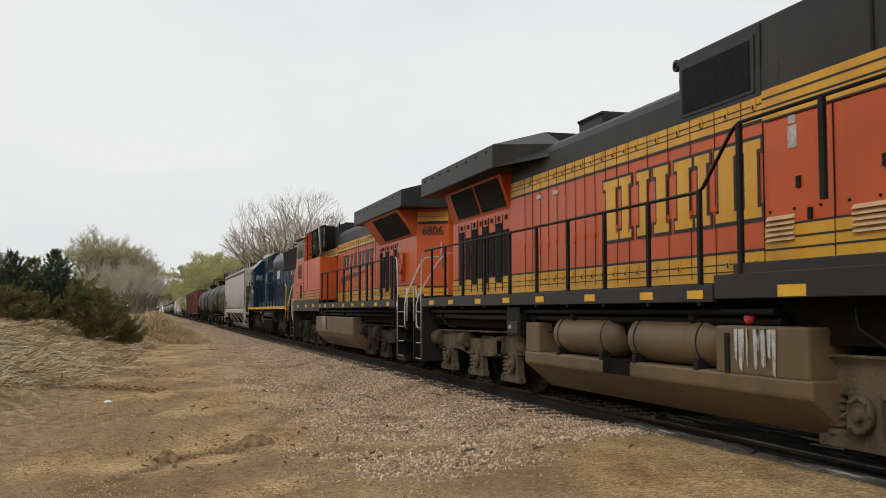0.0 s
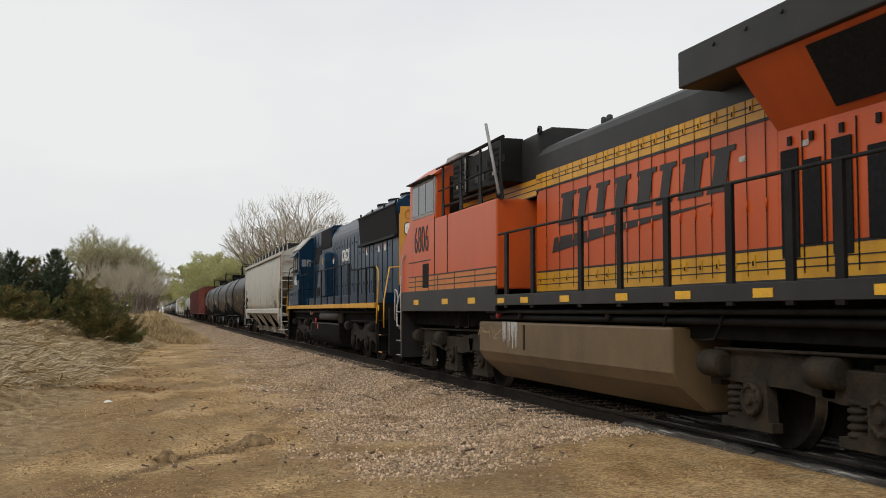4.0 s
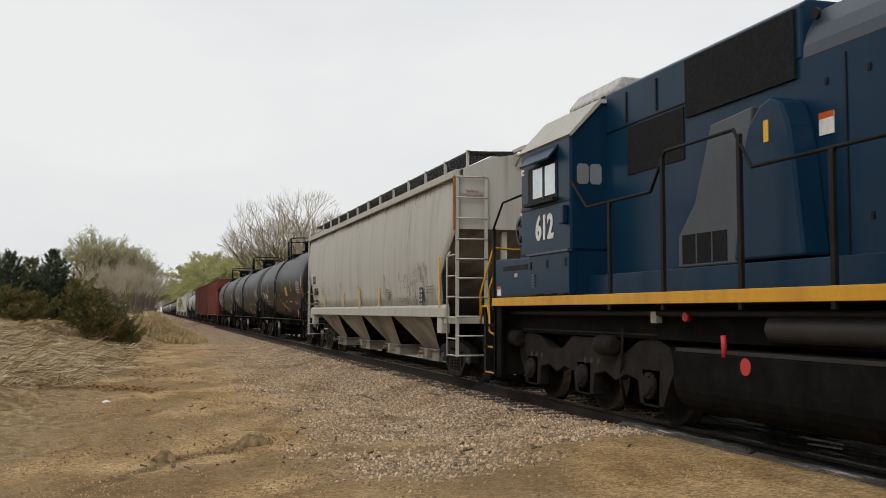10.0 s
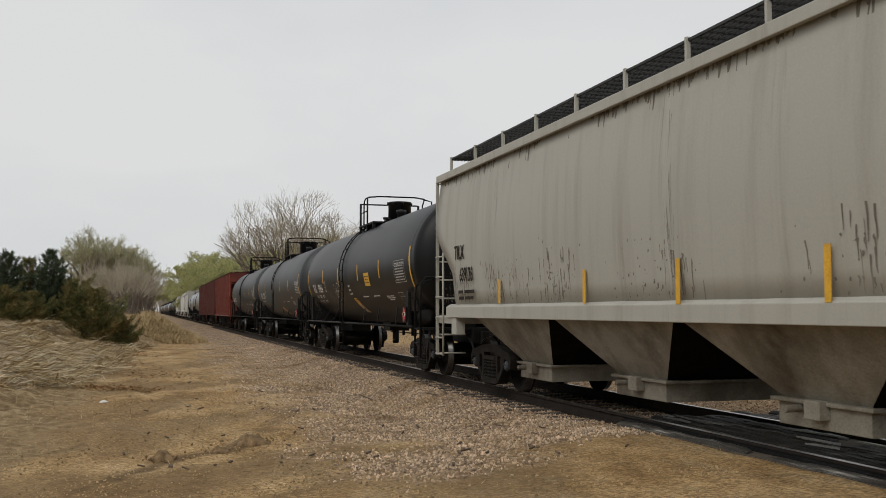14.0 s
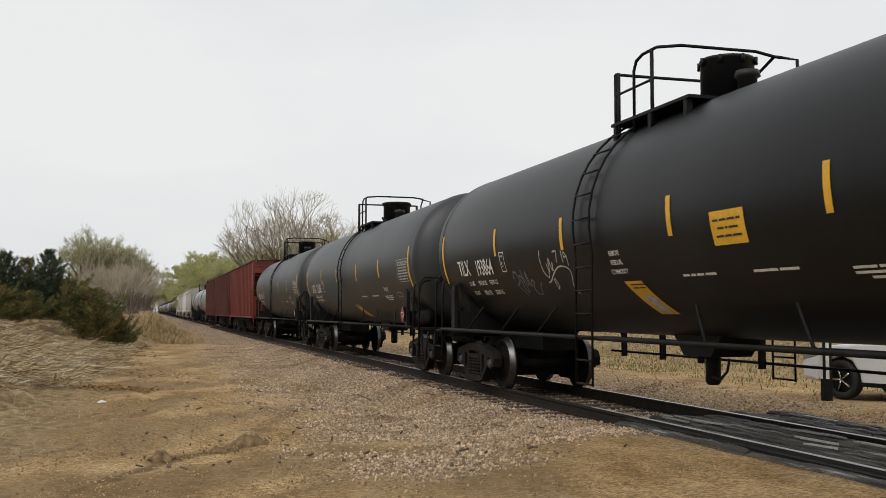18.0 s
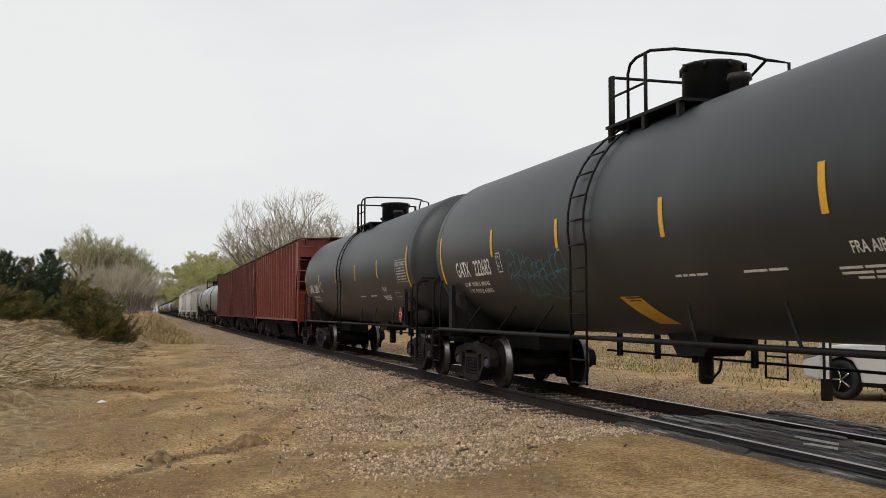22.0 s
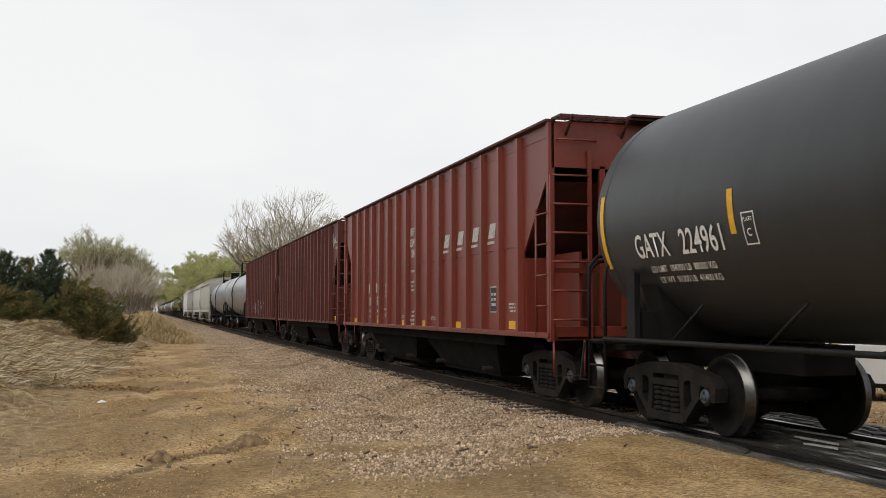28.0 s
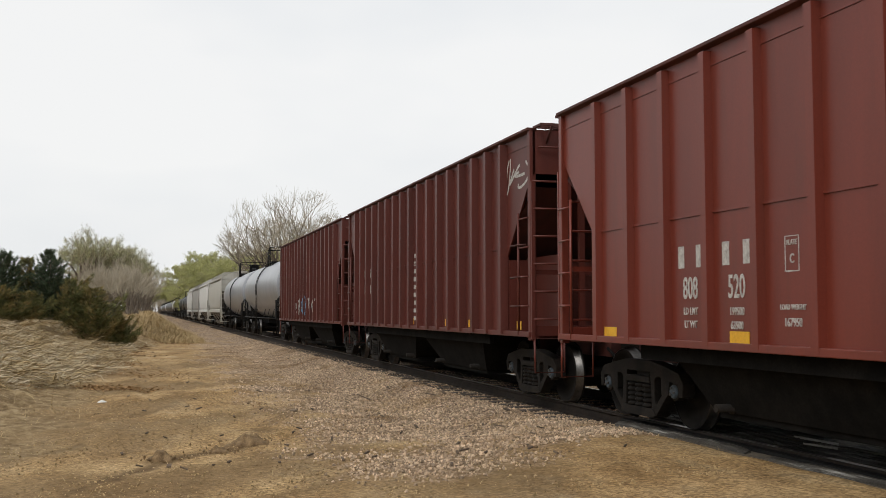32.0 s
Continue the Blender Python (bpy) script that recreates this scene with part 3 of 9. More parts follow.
# ---- running gear ----
def wheelset(parent, y, r=0.457, out=1.09, caps=True):
    """Two flanged wheels on an axle, turning about x; its origin is the axle's middle."""
    g = Geo()
    for s in (-1, 1):
        g.use(0).lathe([(s * 0.70, 0.075), (s * 0.705, 0.14), (s * 0.735, 0.17), (s * 0.745, r * 0.80), (s * 0.69, r * 0.86), (s * 0.685, r + 0.028), (s * 0.715, r + 0.028)], (0, 0, 0), "x", 40, caps=False)
        g.use(1).lathe([(s * 0.715, r + 0.028), (s * 0.728, r + 0.004), (s * 0.822, r - 0.003), (s * 0.826, r - 0.012)], (0, 0, 0), "x", 40, caps=False)
        g.use(0).lathe([(s * 0.825, r - 0.012), (s * 0.823, r * 0.86), (s * 0.775, r * 0.80), (s * 0.755, 0.2), (s * 0.82, 0.15), (s * 0.82, 0.07)], (0, 0, 0), "x", 40, caps=False)
        if caps:
            g.use(2).lathe([(s * 0.82, 0.085), (s * out, 0.085), (s * (out + 0.02), 0.07)], (0, 0, 0), "x", 16)
            for k in range(3):
                a = 2.094 * k
                g.use(1).lathe([(s * (out + 0.015), 0.016), (s * (out + 0.04), 0.016)], (0, 0.045 * math.cos(a), 0.045 * math.sin(a)), "x", 6)
    g.use(0).lathe([(-0.8, 0.078), (0.8, 0.078)], (0, 0, 0), "x", 16)
    ob = part("wheelset", g, [wheel_steel, tread_steel, cap_blue], parent, "steel wheelset with polished treads")
    ob.location = (0, y, r)
    WHEELS.append((ob, y, r))
    return ob


tread_steel = material("worn_tread", (0.13, 0.125, 0.12), (0.08, 0.077, 0.074), 0.36, 1.0, scale=9.0)
cap_blue = material("bearing_cap_paint", (0.05, 0.075, 0.10), (0.03, 0.035, 0.04), 0.5, scale=20.0)


def coil(g, x, y, z0, z1, r, turns=5):
    pr = []
    for k in range(turns):
        a, h = z0 + (z1 - z0) * k / turns, (z1 - z0) / turns
        pr += [(a, r * 0.72), (a + h * 0.2, r), (a + h * 0.6, r), (a + h * 0.8, r * 0.72)]
    g.lathe(pr, (x, y, 0), "z", 12)


def freight_truck(parent, y, dark=None, reach=1.03):
    """Three-piece truck: cast side frames with spring nests, bolster, brake beams and two wheelsets."""
    g = Geo()
    for s in (-1, 1):
        x0, x1 = sorted((s * (reach - 0.13), s * (reach + 0.04)))
        top = [(-1.10, 0.40), (-1.12, 0.56), (-1.02, 0.68), (-0.72, 0.74), (-0.35, 0.80), (0.35, 0.80), (0.72, 0.74), (1.02, 0.68), (1.12, 0.56), (1.10, 0.40),
               (1.02, 0.40), (1.00, 0.55), (0.80, 0.57), (0.77, 0.42), (0.66, 0.40), (0.62, 0.60), (0.30, 0.66), (-0.30, 0.66), (-0.62, 0.60), (-0.66, 0.40), (-0.77, 0.42), (-0.80, 0.57), (-1.00, 0.55), (-1.02, 0.40)]
        g.prism(top, x0, x1, "x")
        for e in (-1, 1):
            g.prism([(e * 0.77, 0.42), (e * 0.64, 0.42), (e * 0.36, 0.16), (e * 0.46, 0.13)], x0, x1, "x")
            g.prism([(e * 0.31, 0.66), (e * 0.42, 0.66), (e * 0.44, 0.16), (e * 0.36, 0.16)], x0, x1, "x")
            g.box(x0, x1, e * 0.64 - 0.05, e * 0.64 + 0.05, 0.40, 0.62)
            g.prism([(e * 0.40, 0.20), (e * 0.40, 0.34), (e * 0.47, 0.26), (e * 0.56, 0.33), (e * 0.50, 0.18)], x0, x1, "x")
            g.prism([(e * 0.40, 0.66), (e * 0.41, 0.55), (e * 0.46, 0.60), (e * 0.56, 0.62)], x0, x1, "x")
        g.prism([(-0.47, 0.13), (-0.40, 0.10), (0.40, 0.10), (0.47, 0.13), (0.40, 0.21), (-0.40, 0.21)], x0 - 0.02, x1 + 0.02, "x")
        g.box(x0 - 0.01, x1 + 0.01, -0.31, 0.31, 0.52, 0.60)
        for yy in (-0.20, 0.0, 0.20):
            coil(g, s * (reach - 0.01), yy, 0.21, 0.52, 0.085)
        for e in (-1, 1):
            g.lathe([(0, 0.11), (s * 0.10, 0.11)], (s * (reach - 0.08), e * 0.889, 0.457), "x", 14)
    g.box(-1.0, 1.0, -0.17, 0.17, 0.45, 0.68)
    g.lathe([(0.66, 0.2), (0.78, 0.2)], (0, 0, 0), "z", 14)
    for e in (-1, 1):
        g.box(-0.85, 0.85, e * 0.42 - 0.05, e * 0.42 + 0.05, 0.34, 0.46)
    # added filler block that stands for the shade between the wheels
    g.box(-0.62, 0.62, -0.40, 0.40, 0.20, 0.50)
    ob = part("truck", g, dark or grime_dark, parent, "cast steel truck with coil springs", bevel=0.008)
    ob.location = (0, y, 0)
    for e in (-1, 1):
        wheelset(ob, e * 0.889, out=reach + 0.03)
    return ob


def coupler(parent, y, mat):
    s = 1 if y > 0 else -1
    g = Geo()
    g.box(-0.13, 0.13, min(y, y - s * 0.9), max(y, y - s * 0.9), 0.72, 0.95)
    g.prism([(-0.16, y - s * 0.25), (0.16, y - s * 0.25), (0.20, y), (0.08, y + s * 0.16), (-0.04, y + s * 0.05), (-0.20, y + s * 0.1)], 0.70, 0.98, "z")
    return part("coupler", g, mat, parent, bevel=0.01)


def hose(parent, y, mat=None):
    s = 1 if y > 0 else -1
    g = Geo().tube([(-0.35, y - s * 0.25, 0.85), (-0.36, y, 0.75), (-0.34, y + s * 0.14, 0.52), (-0.25, y + s * 0.25, 0.42)], 0.028, 8)
    return part("air_hose", g, mat or black, parent)


# ---- tank cars ----
TANK_R, TANK_Z = 1.52, 2.60


def on_tank(me, y, z, lift=0.005, side=-1):
    """Wraps a flat mesh (x along the text, y up) round the tank's side at y, z."""
    base = math.asin((z - TANK_Z) / TANK_R)
    for v in me.vertices:
        a, r = base + v.co.y / TANK_R, TANK_R + lift
        v.co = (side * r * math.cos(a), y + side * v.co.x, TANK_Z + r * math.sin(a))
    me.update()
    return me


def tank_word(name, text, size, mat, parent, y, z, stretch=1.0, label=""):
    ob = word(name, text, size, mat, parent, Matrix(), label, stretch, depth=0.0)
    on_tank(ob.data, y, z, 0.014)
    return ob


def patch(w, h, n=6, skew=0.0):
    """A flat rectangle in n rows, for wrapping."""
    g = Geo()
    vs = [(sx * w / 2 + skew * (k / n - 0.5), h * (k / n - 0.5), 0) for k in range(n + 1) for sx in (-1, 1)]
    return g.add(vs, [(2 * k, 2 * k + 1, 2 * k + 3, 2 * k + 2) for k in range(n)])


def tank_patch(name, w, h, mat, parent, y, z, skew=0.0, lift=0.005, label=""):
    me = patch(w, h, 8, skew).mesh(name, mat)
    on_tank(me, y, z, lift)
    return part(name, me, None, parent, label)


def ribbon(points, width):
    """A painted stroke of even width along flat points."""
    g = Geo()
    vs = []
    for i, (x, y) in enumerate(points):
        a, b = points[max(i - 1, 0)], points[min(i + 1, len(points) - 1)]
        d = math.hypot(b[0] - a[0], b[1] - a[1]) or 1
        nx, ny = -(b[1] - a[1]) / d * width / 2, (b[0] - a[0]) / d * width / 2
        vs += [(x + nx, y + ny, 0), (x - nx, y - ny, 0)]
    return g.add(vs, [(2 * i, 2 * i + 1, 2 * i + 3, 2 * i + 2) for i in range(len(points) - 1)])


def scrawl(seed, loops, w, h, width):
    """A spray-painted tag without legible letters."""
    r = random.Random(seed)
    g = Geo()
    for k in range(loops):
        x0, a, b, c = -w / 2 + w * (k + 0.5) / loops, r.uniform(0.6, 1.3), r.uniform(0, 6), r.choice((1, 2, 2, 3))
        pts = [(x0 + w / loops * 0.75 * math.sin(b + 5.0 * a * t) + (t - 0.5) * w / loops, h / 2 * math.sin(c * 3.1 * t + b) * (0.55 + 0.45 * math.sin(b + k))) for t in [i / 22 for i in range(23)]]
        g.add(*[(q.v, q.f) for q in [ribbon(pts, width)]][0])
    return g


def smoothed(points, steps=6):
    """A flowing line through the points."""
    out = []
    for i in range(len(points) - 1):
        p0, p1, p2, p3 = points[max(i - 1, 0)], points[i], points[i + 1], points[min(i + 2, len(points) - 1)]
        for k in range(steps):
            t = k / steps
            out.append(tuple(0.5 * (2 * b + (c - a) * t + (2 * a - 5 * b + 4 * c - d) * t * t + (3 * b - a - 3 * c + d) * t ** 3) for a, b, c, d in zip(p0, p1, p2, p3)))
    return out + [points[-1]]


def bars(rows, widths, size, gap):
    """Small unreadable lettering as short bars, row by row."""
    g = Geo()
    for i, row in enumerate(rows):
        x = -sum(row) / 2 - 0.5 * size * (len(row) - 1)
        z = (len(rows) / 2 - i - 0.5) * gap
        for w in row:
            g.add([(x, z - size / 2, 0), (x + w, z - size / 2, 0), (x + w, z + size / 2, 0), (x, z + size / 2, 0)], [(0, 1, 2, 3)])
            x += w + size
    return g


def tank_car(centre, number, mark, paint, group="black tank cars", label="black cylindrical tank car with yellow marker stripes", detail=True, letters=white_paint, rail=None, shift=0.0):
    car = thing("tank_car", label, "tank car", group)
    rail = rail or black
    n = 12
    prof = [(-7.78 - 0.56 * math.sin(t), TANK_R * math.cos(t)) for t in [math.pi / 2 * (1 - k / n) * 0.995 for k in range(n)]] + [(-7.78, TANK_R)]
    prof += [(y, TANK_R) for y in (-5.1, -2.55, 0, 2.55, 5.1)]
    prof += [(7.78 + 0.56 * math.sin(t), TANK_R * math.cos(t)) for t in [math.pi / 2 * k / n * 0.995 for k in range(n + 1)]]
    part("tank_shell", Geo().lathe(prof, (0, 0, TANK_Z), "y", 72), paint, car)
    for y in (-7.6, 7.6):
        part("weld_seam", Geo().lathe([(-0.014, TANK_R - 0.01), (-0.008, TANK_R + 0.004), (0.008, TANK_R + 0.004), (0.014, TANK_R - 0.01)], (0, y, TANK_Z), "y", 72), paint, car)
    # stub sills, end platforms, saddles
    for s in (-1, 1):
        g = Geo().box(-0.33, 0.33, *sorted((s * 5.2, s * 8.5)), 0.72, 1.05)
        g.box(-1.42, 1.42, *sorted((s * 7.75, s * 8.35)), 1.00, 1.06)
        g.prism([(-1.05, 1.0), (1.05, 1.0), (1.28, 1.75), (0.8, 1.45), (-0.8, 1.45), (-1.28, 1.75)], s * 6.7, s * 7.1)
        for e in (-1, 1):
            g.prism([(s * 6.92, 1.03), (s * 7.14, 1.03), (s * 7.12, 1.86), (s * 6.98, 1.94), (s * 6.92, 1.90)], e * 1.38, e * 1.46, "x")
            g.box(*sorted((e * 0.9, e * 1.40)), *sorted((s * 6.96, s * 7.02)), 1.02, 1.42)
        part("end_sill", g, black, car, bevel=0.008)
        coupler(car, s * 8.62, grime_dark)
        hose(car, s * 8.45)
        freight_truck(car, s * 6.9)
        for e in (-1, 1):
            g = Geo()
            for y in (7.74, 8.22):
                g.tube([(e * 1.46, s * y, 0.40), (e * 1.46, s * y, 1.75), (e * 1.44, s * y, 1.98), (e * 1.34, s * y, 2.08), (e * 1.20, s * y, 2.10)], 0.024)
            for z in (0.42, 0.72, 1.04):
                g.tube([(e * 1.46, s * 7.74, z), (e * 1.46, s * 8.22, z)], 0.016)
            part("end_ladder", g, rail, car)
            part("step_stirrup", Geo().tube([(e * 1.40, s * 8.26, 1.02), (e * 1.42, s * 8.30, 0.5), (e * 1.42, s * 8.62, 0.5), (e * 1.36, s * 8.60, 1.0)], 0.018, 6), rail, car)
        g = Geo().tube([(-1.46, s * 8.22, 1.05), (-1.46, s * 8.22, 2.02), (-1.34, s * 8.22, 2.16), (1.34, s * 8.22, 2.16), (1.46, s * 8.22, 2.02), (1.46, s * 8.22, 1.05)], 0.024)
        for x in (-0.5, 0.5):
            g.tube([(x, s * 8.22, 1.05), (x, s * 8.22, 2.16)], 0.018, 6)
        part("end_handrail", g, rail, car)
        g = Geo().box(-1.30, 1.30, *sorted((s * 7.5, s * 8.34)), 0.92, 1.00).box(-0.5, -0.2, *sorted((s * 7.85, s * 8.25)), 1.06, 1.42).box(0.25, 0.8, *sorted((s * 7.9, s * 8.2)), 1.06, 1.34)
        part("brake_gear", g, shade_black, car, bevel=0.01)
    # side rails at sill level, braces to the tank
    for e in (-1, 1):
        g = Geo().tube([(e * 1.49, -7.7, 1.07), (e * 1.49, 7.7, 1.07)], 0.03)
        for y in (-6.0, -4.0, -2.2, 2.6, 4.2, 6.0):
            g.tube([(e * 1.49, y, 1.07), (e * 1.33, y + (0.45 if y < 0 else -0.45), 1.50)], 0.018, 6)
        part("side_rail", g, rail, car)
    g = Geo().tube([(1.05, -5.6, 0.93), (1.05, 5.6, 0.93)], 0.035).tube([(1.12, -5.4, 0.70), (1.12, 5.4, 0.70)], 0.02)
    for y in (-4.6, -3.5, -2.1, 0.6, 1.9, 2.2, 3.4, 4.8):
        g.box(1.03, 1.12, y - 0.03, y + 0.03, 0.62, 1.15)
    part("brake_pipe", g, black, car)
    g = Geo().prism([(-0.60, 1.12), (0.60, 1.12), (0.34, 0.84), (-0.34, 0.84)], -0.30, 0.30, "x")
    g.lathe([(0.46, 0.07), (0.50, 0.10), (0.85, 0.10)], (0, 0.1, 0), "z", 12)
    g.tube([(-0.1, -0.45, 0.82), (-0.12, -0.42, 0.66), (-0.12, -0.25, 0.55), (-0.1, -0.05, 0.58)], 0.02, 6)
    part("bottom_outlet", g, black, car, bevel=0.01)
    g = Geo().lathe([(-0.55, 0.0), (-0.5, 0.18), (0.5, 0.18), (0.55, 0.0)], (-1.05, -7.05, 1.28), "y", 16)
    part("brake_reservoir", g, grime_dark, car)
    # side ladder up to the platform
    for e in (-1, 1):
        g = Geo()
        for y in (0.50, 1.02):
            pts = [(e * 1.54, y, 0.44), (e * 1.54, y, 2.15)]
            pts += [(e * (TANK_R + 0.06) * math.cos(a), y, TANK_Z + (TANK_R + 0.06) * math.sin(a)) for a in [radians(q) for q in range(-12, 75, 9)]]
            g.tube(pts, 0.017, 6)
        for z in (0.46, 0.77, 1.08, 1.39, 1.70, 2.01):
            g.tube([(e * 1.54, 0.50, z), (e * 1.54, 1.02, z)], 0.014, 6)
        for q in range(-10, 72, 12):
            a = radians(q)
            x, z = e * (TANK_R + 0.07) * math.cos(a), TANK_Z + (TANK_R + 0.07) * math.sin(a)
            g.tube([(x, 0.50, z), (x, 1.02, z)], 0.014, 6)
        part("side_ladder", g, rail, car)
    # top platform, rails, manway dome and valves
    top = TANK_Z + TANK_R
    dy, dr = (-0.18, 0.40) if not mark and detail else (-0.35, 0.34)
    g = Geo()
    for x0, x1, y0, y1 in ((-0.95, -0.55, -1.0, 1.1), (0.55, 0.95, -1.0, 1.1), (-0.55, 0.55, 0.45, 1.1)):
        g.box(x0, x1, y0, y1, top - 0.13, top - 0.09)
    for y in (-0.9, 0.0, 1.0):
        for e in (-1, 1):
            g.box(e * 0.9 - 0.04, e * 0.9 + 0.04, y - 0.04, y + 0.04, top - 0.40, top - 0.10)
    part("top_platform", g, black, car)
    def bar(points, r):
        part("railing_bar", Geo().tube(points, r), rail, car)

    for y in (1.0, 0.90):
        for e in (-1, 1):
            bar([(e * 0.92, y, top - 0.38), (e * 0.92, y, top + 0.60)], 0.024)
    bar([(-0.92, 1.0, top + 0.60), (0.92, 1.0, top + 0.60)], 0.022)
    bar([(-0.92, 0.45, top - 0.3), (-0.92, 0.45, top + 0.52), (-0.92, 0.38, top + 0.64), (-0.92, 0.2, top + 0.69), (-0.9, -0.15, top + 0.70), (-0.6, -0.25, top + 0.72), (0.5, -0.25, top + 0.72), (0.8, -0.22, top + 0.68), (0.78, -0.35, top + 0.64), (0.95, -0.5, top + 0.58), (0.95, -0.5, top - 0.3)], 0.022)
    bar([(-0.92, -0.05, top - 0.3), (-0.92, -0.05, top + 0.70)], 0.026)
    bar([(-0.92, 1.0, top + 0.30), (-0.92, -0.05, top + 0.30)], 0.018)
    bar([(0.92, 0.45, top - 0.3), (0.92, 0.45, top + 0.54), (0.8, -0.22, top + 0.68)], 0.022)
    g = Geo().lathe([(-0.12, dr - 0.06), (0.04, dr - 0.06), (0.06, dr), (0.50, dr), (0.52, dr + 0.02), (0.55, dr), (0.56, 0.0)], (0, dy, top), "z", 28)
    for k in range(8):
        a = k * 0.785
        g.lathe([(0.44, 0.03), (0.54, 0.03)], ((dr + 0.02) * math.cos(a), dy + (dr + 0.02) * math.sin(a), top), "z", 6)
    part("manway_dome", g, tank_black, car)
    g = Geo().lathe([(-0.1, 0.12), (0.16, 0.12), (0.18, 0.16), (0.26, 0.14), (0.28, 0.0)], (-0.1, -0.95, top), "z", 16)
    part("relief_valve", g, dark_paint, car)
    g = Geo().box(-0.3, 0.3, 0.12, 0.4, top - 0.05, top + 0.10).tube([(-0.35, 0.3, top + 0.12), (0.35, 0.3, top + 0.12)], 0.04)
    part("valve_gear", g, black, car)
    if not detail:
        return car
    # markings on the visible side
    gatx = not mark
    for y in (-7.45, 7.5 + shift * 0.6):
        tank_patch("marker_stripe", 0.10, 0.95, sign_yellow, car, y, 2.42, label="yellow reflective stripe")
    for y, z in ((-4.36 if gatx else -4.25, 2.50), (-1.49, 2.50), (1.58, 2.52), (4.42 + shift, 2.58 - 0.5 * shift)):
        tank_patch("marker_stripe", 0.10, 0.46, sign_yellow, car, y, z, label="yellow reflective stripe")
    if mark:
        tank_word("reporting_mark", mark, 0.40, letters, car, 6.25 + shift, 2.20, 0.78)
    else:
        tank_word("reporting_mark", "GATX", 0.40, letters, car, 6.16 + shift, 2.18, 0.72)
    tank_word("car_number", number, 0.40, letters, car, 5.12 + shift if mark else 5.04 + shift, 2.18, 0.76)
    for k, (y, rows, size, z) in enumerate([(-1.8, [[0.14, 0.1, 0.14, 0.22]], 0.03, 1.83), (-4.7, [[0.3, 0.5], [0.4, 0.4], [0.2, 0.25]], 0.028, 1.76), (-3.2, [[0.4, 0.3]], 0.03, 1.83)]):
        me = bars(rows, None, size, size * 1.9).mesh("small_lettering", letters)
        part("small_lettering", on_tank(me, y, z), None, car)
    table = bars([[0.28, 0.16, 0.16, 0.22]] + [[0.12, 0.14, 0.16, 0.12, 0.14]] * 3 + [[0.28, 0.12, 0.2, 0.14]] * 3, None, 0.030, 0.066)
    for a, dx, dz in ((patch(0.012, 0.52, 8), -0.52, 0), (patch(0.012, 0.52, 8), 0.52, 0), (patch(1.04, 0.012, 1), 0, 0.26), (patch(1.04, 0.012, 1), 0, -0.26), (patch(1.04, 0.010, 1), 0, 0.165), (patch(1.04, 0.010, 1), 0, -0.06)):
        table.add([(x + dx, y + dz, z) for x, y, z in a.v], a.f)
    part("data_table", on_tank(table.mesh("data_table", white_worn), -6.85 if gatx else -6.4, 2.36), None, car, "white stencilled inspection table")
    frame_geo = Geo()
    for a, dx, dz in ((patch(0.016, 0.34, 8), -0.10, 0), (patch(0.016, 0.34, 8), 0.10, 0), (patch(0.19, 0.016, 1), 0, 0.16), (patch(0.19, 0.016, 1), 0, -0.16)):
        frame_geo.add([(x + dx, y + dz, z) for x, y, z in a.v], a.f)
    part("plate_box", on_tank(frame_geo.mesh("plate_box", letters), 4.14 + shift, 2.24), None, car)
    tank_word("plate_text", "PLATE", 0.058, letters, car, 4.14 + shift, 2.33)
    tank_word("plate_letter", "C", 0.11, letters, car, 4.14 + shift, 2.20)
    pa, pz = (-0.14, 1.42) if gatx else (-0.33, 1.58)
    if number != "224961":
        tank_patch("warning_panel", 0.46 if not gatx else 0.56, 0.56, sign_yellow, car, pa, pz, skew=-0.3, label="yellow warning panel with small print")
        me = bars([[0.4], [0.15, 0.15]], None, 0.02, 0.05).mesh("warning_print", black_ink)
        part("warning_print", on_tank(me, pa + 0.06, pz + 0.16, 0.008), None, car)
    if not gatx:
        for k, (left, mid, right) in enumerate((("LD LMT", "205500 LB", "93200 KG"), ("LT WT", "80500 LB", "36500 KG"))):
            for y, text in ((6.05, left), (5.45, mid), (4.86, right)):
                tank_word("small_text", text, 0.125, letters, car, y - 0.04 * k, 1.93 - 0.17 * k, 0.78)
    if gatx:
        tank_word("small_text", "FRA AIP", 0.16, letters, car, -4.78, 1.97, 0.8)
        rows = ("LD LMT  194700 LB  88300 KG", "LT WT  91300 LB  41400 KG") if number == "224961" else ("LD LMT  195000 LB  88400 KG", "LT WT  91000 LB  41300 KG")
        for k, line in enumerate(rows):
            tank_word("small_text", line, 0.115, letters, car, 5.62 + shift - 0.05 * k, 1.92 - 0.125 * k, 0.95)
        for k, line in enumerate(("GATX " + number, "CAPT", "CAPT")):
            ob = word("head_text", line, 0.17 if k == 0 else 0.10, letters, car, Matrix(), "", 0.9, depth=0.0)
            for v in ob.data.vertices:
                x, z = v.co.x + (-0.35 if k == 0 else -0.72), v.co.y + 3.02 - (0.0, 0.17, 0.30)[k]
                r = min(0.99, math.hypot(x, z - TANK_Z) / TANK_R)
                v.co = (x, -7.78 - 0.56 * math.sqrt(1 - r * r) - 0.02, z)
    for k, line in enumerate(() if gatx else ("REMOVE", "RESIDUAL", "COMMODITY")):
        tank_word("small_text", line, 0.095, letters, car, 0.0, 2.16 - 0.115 * k, 0.8)
    g = Geo()
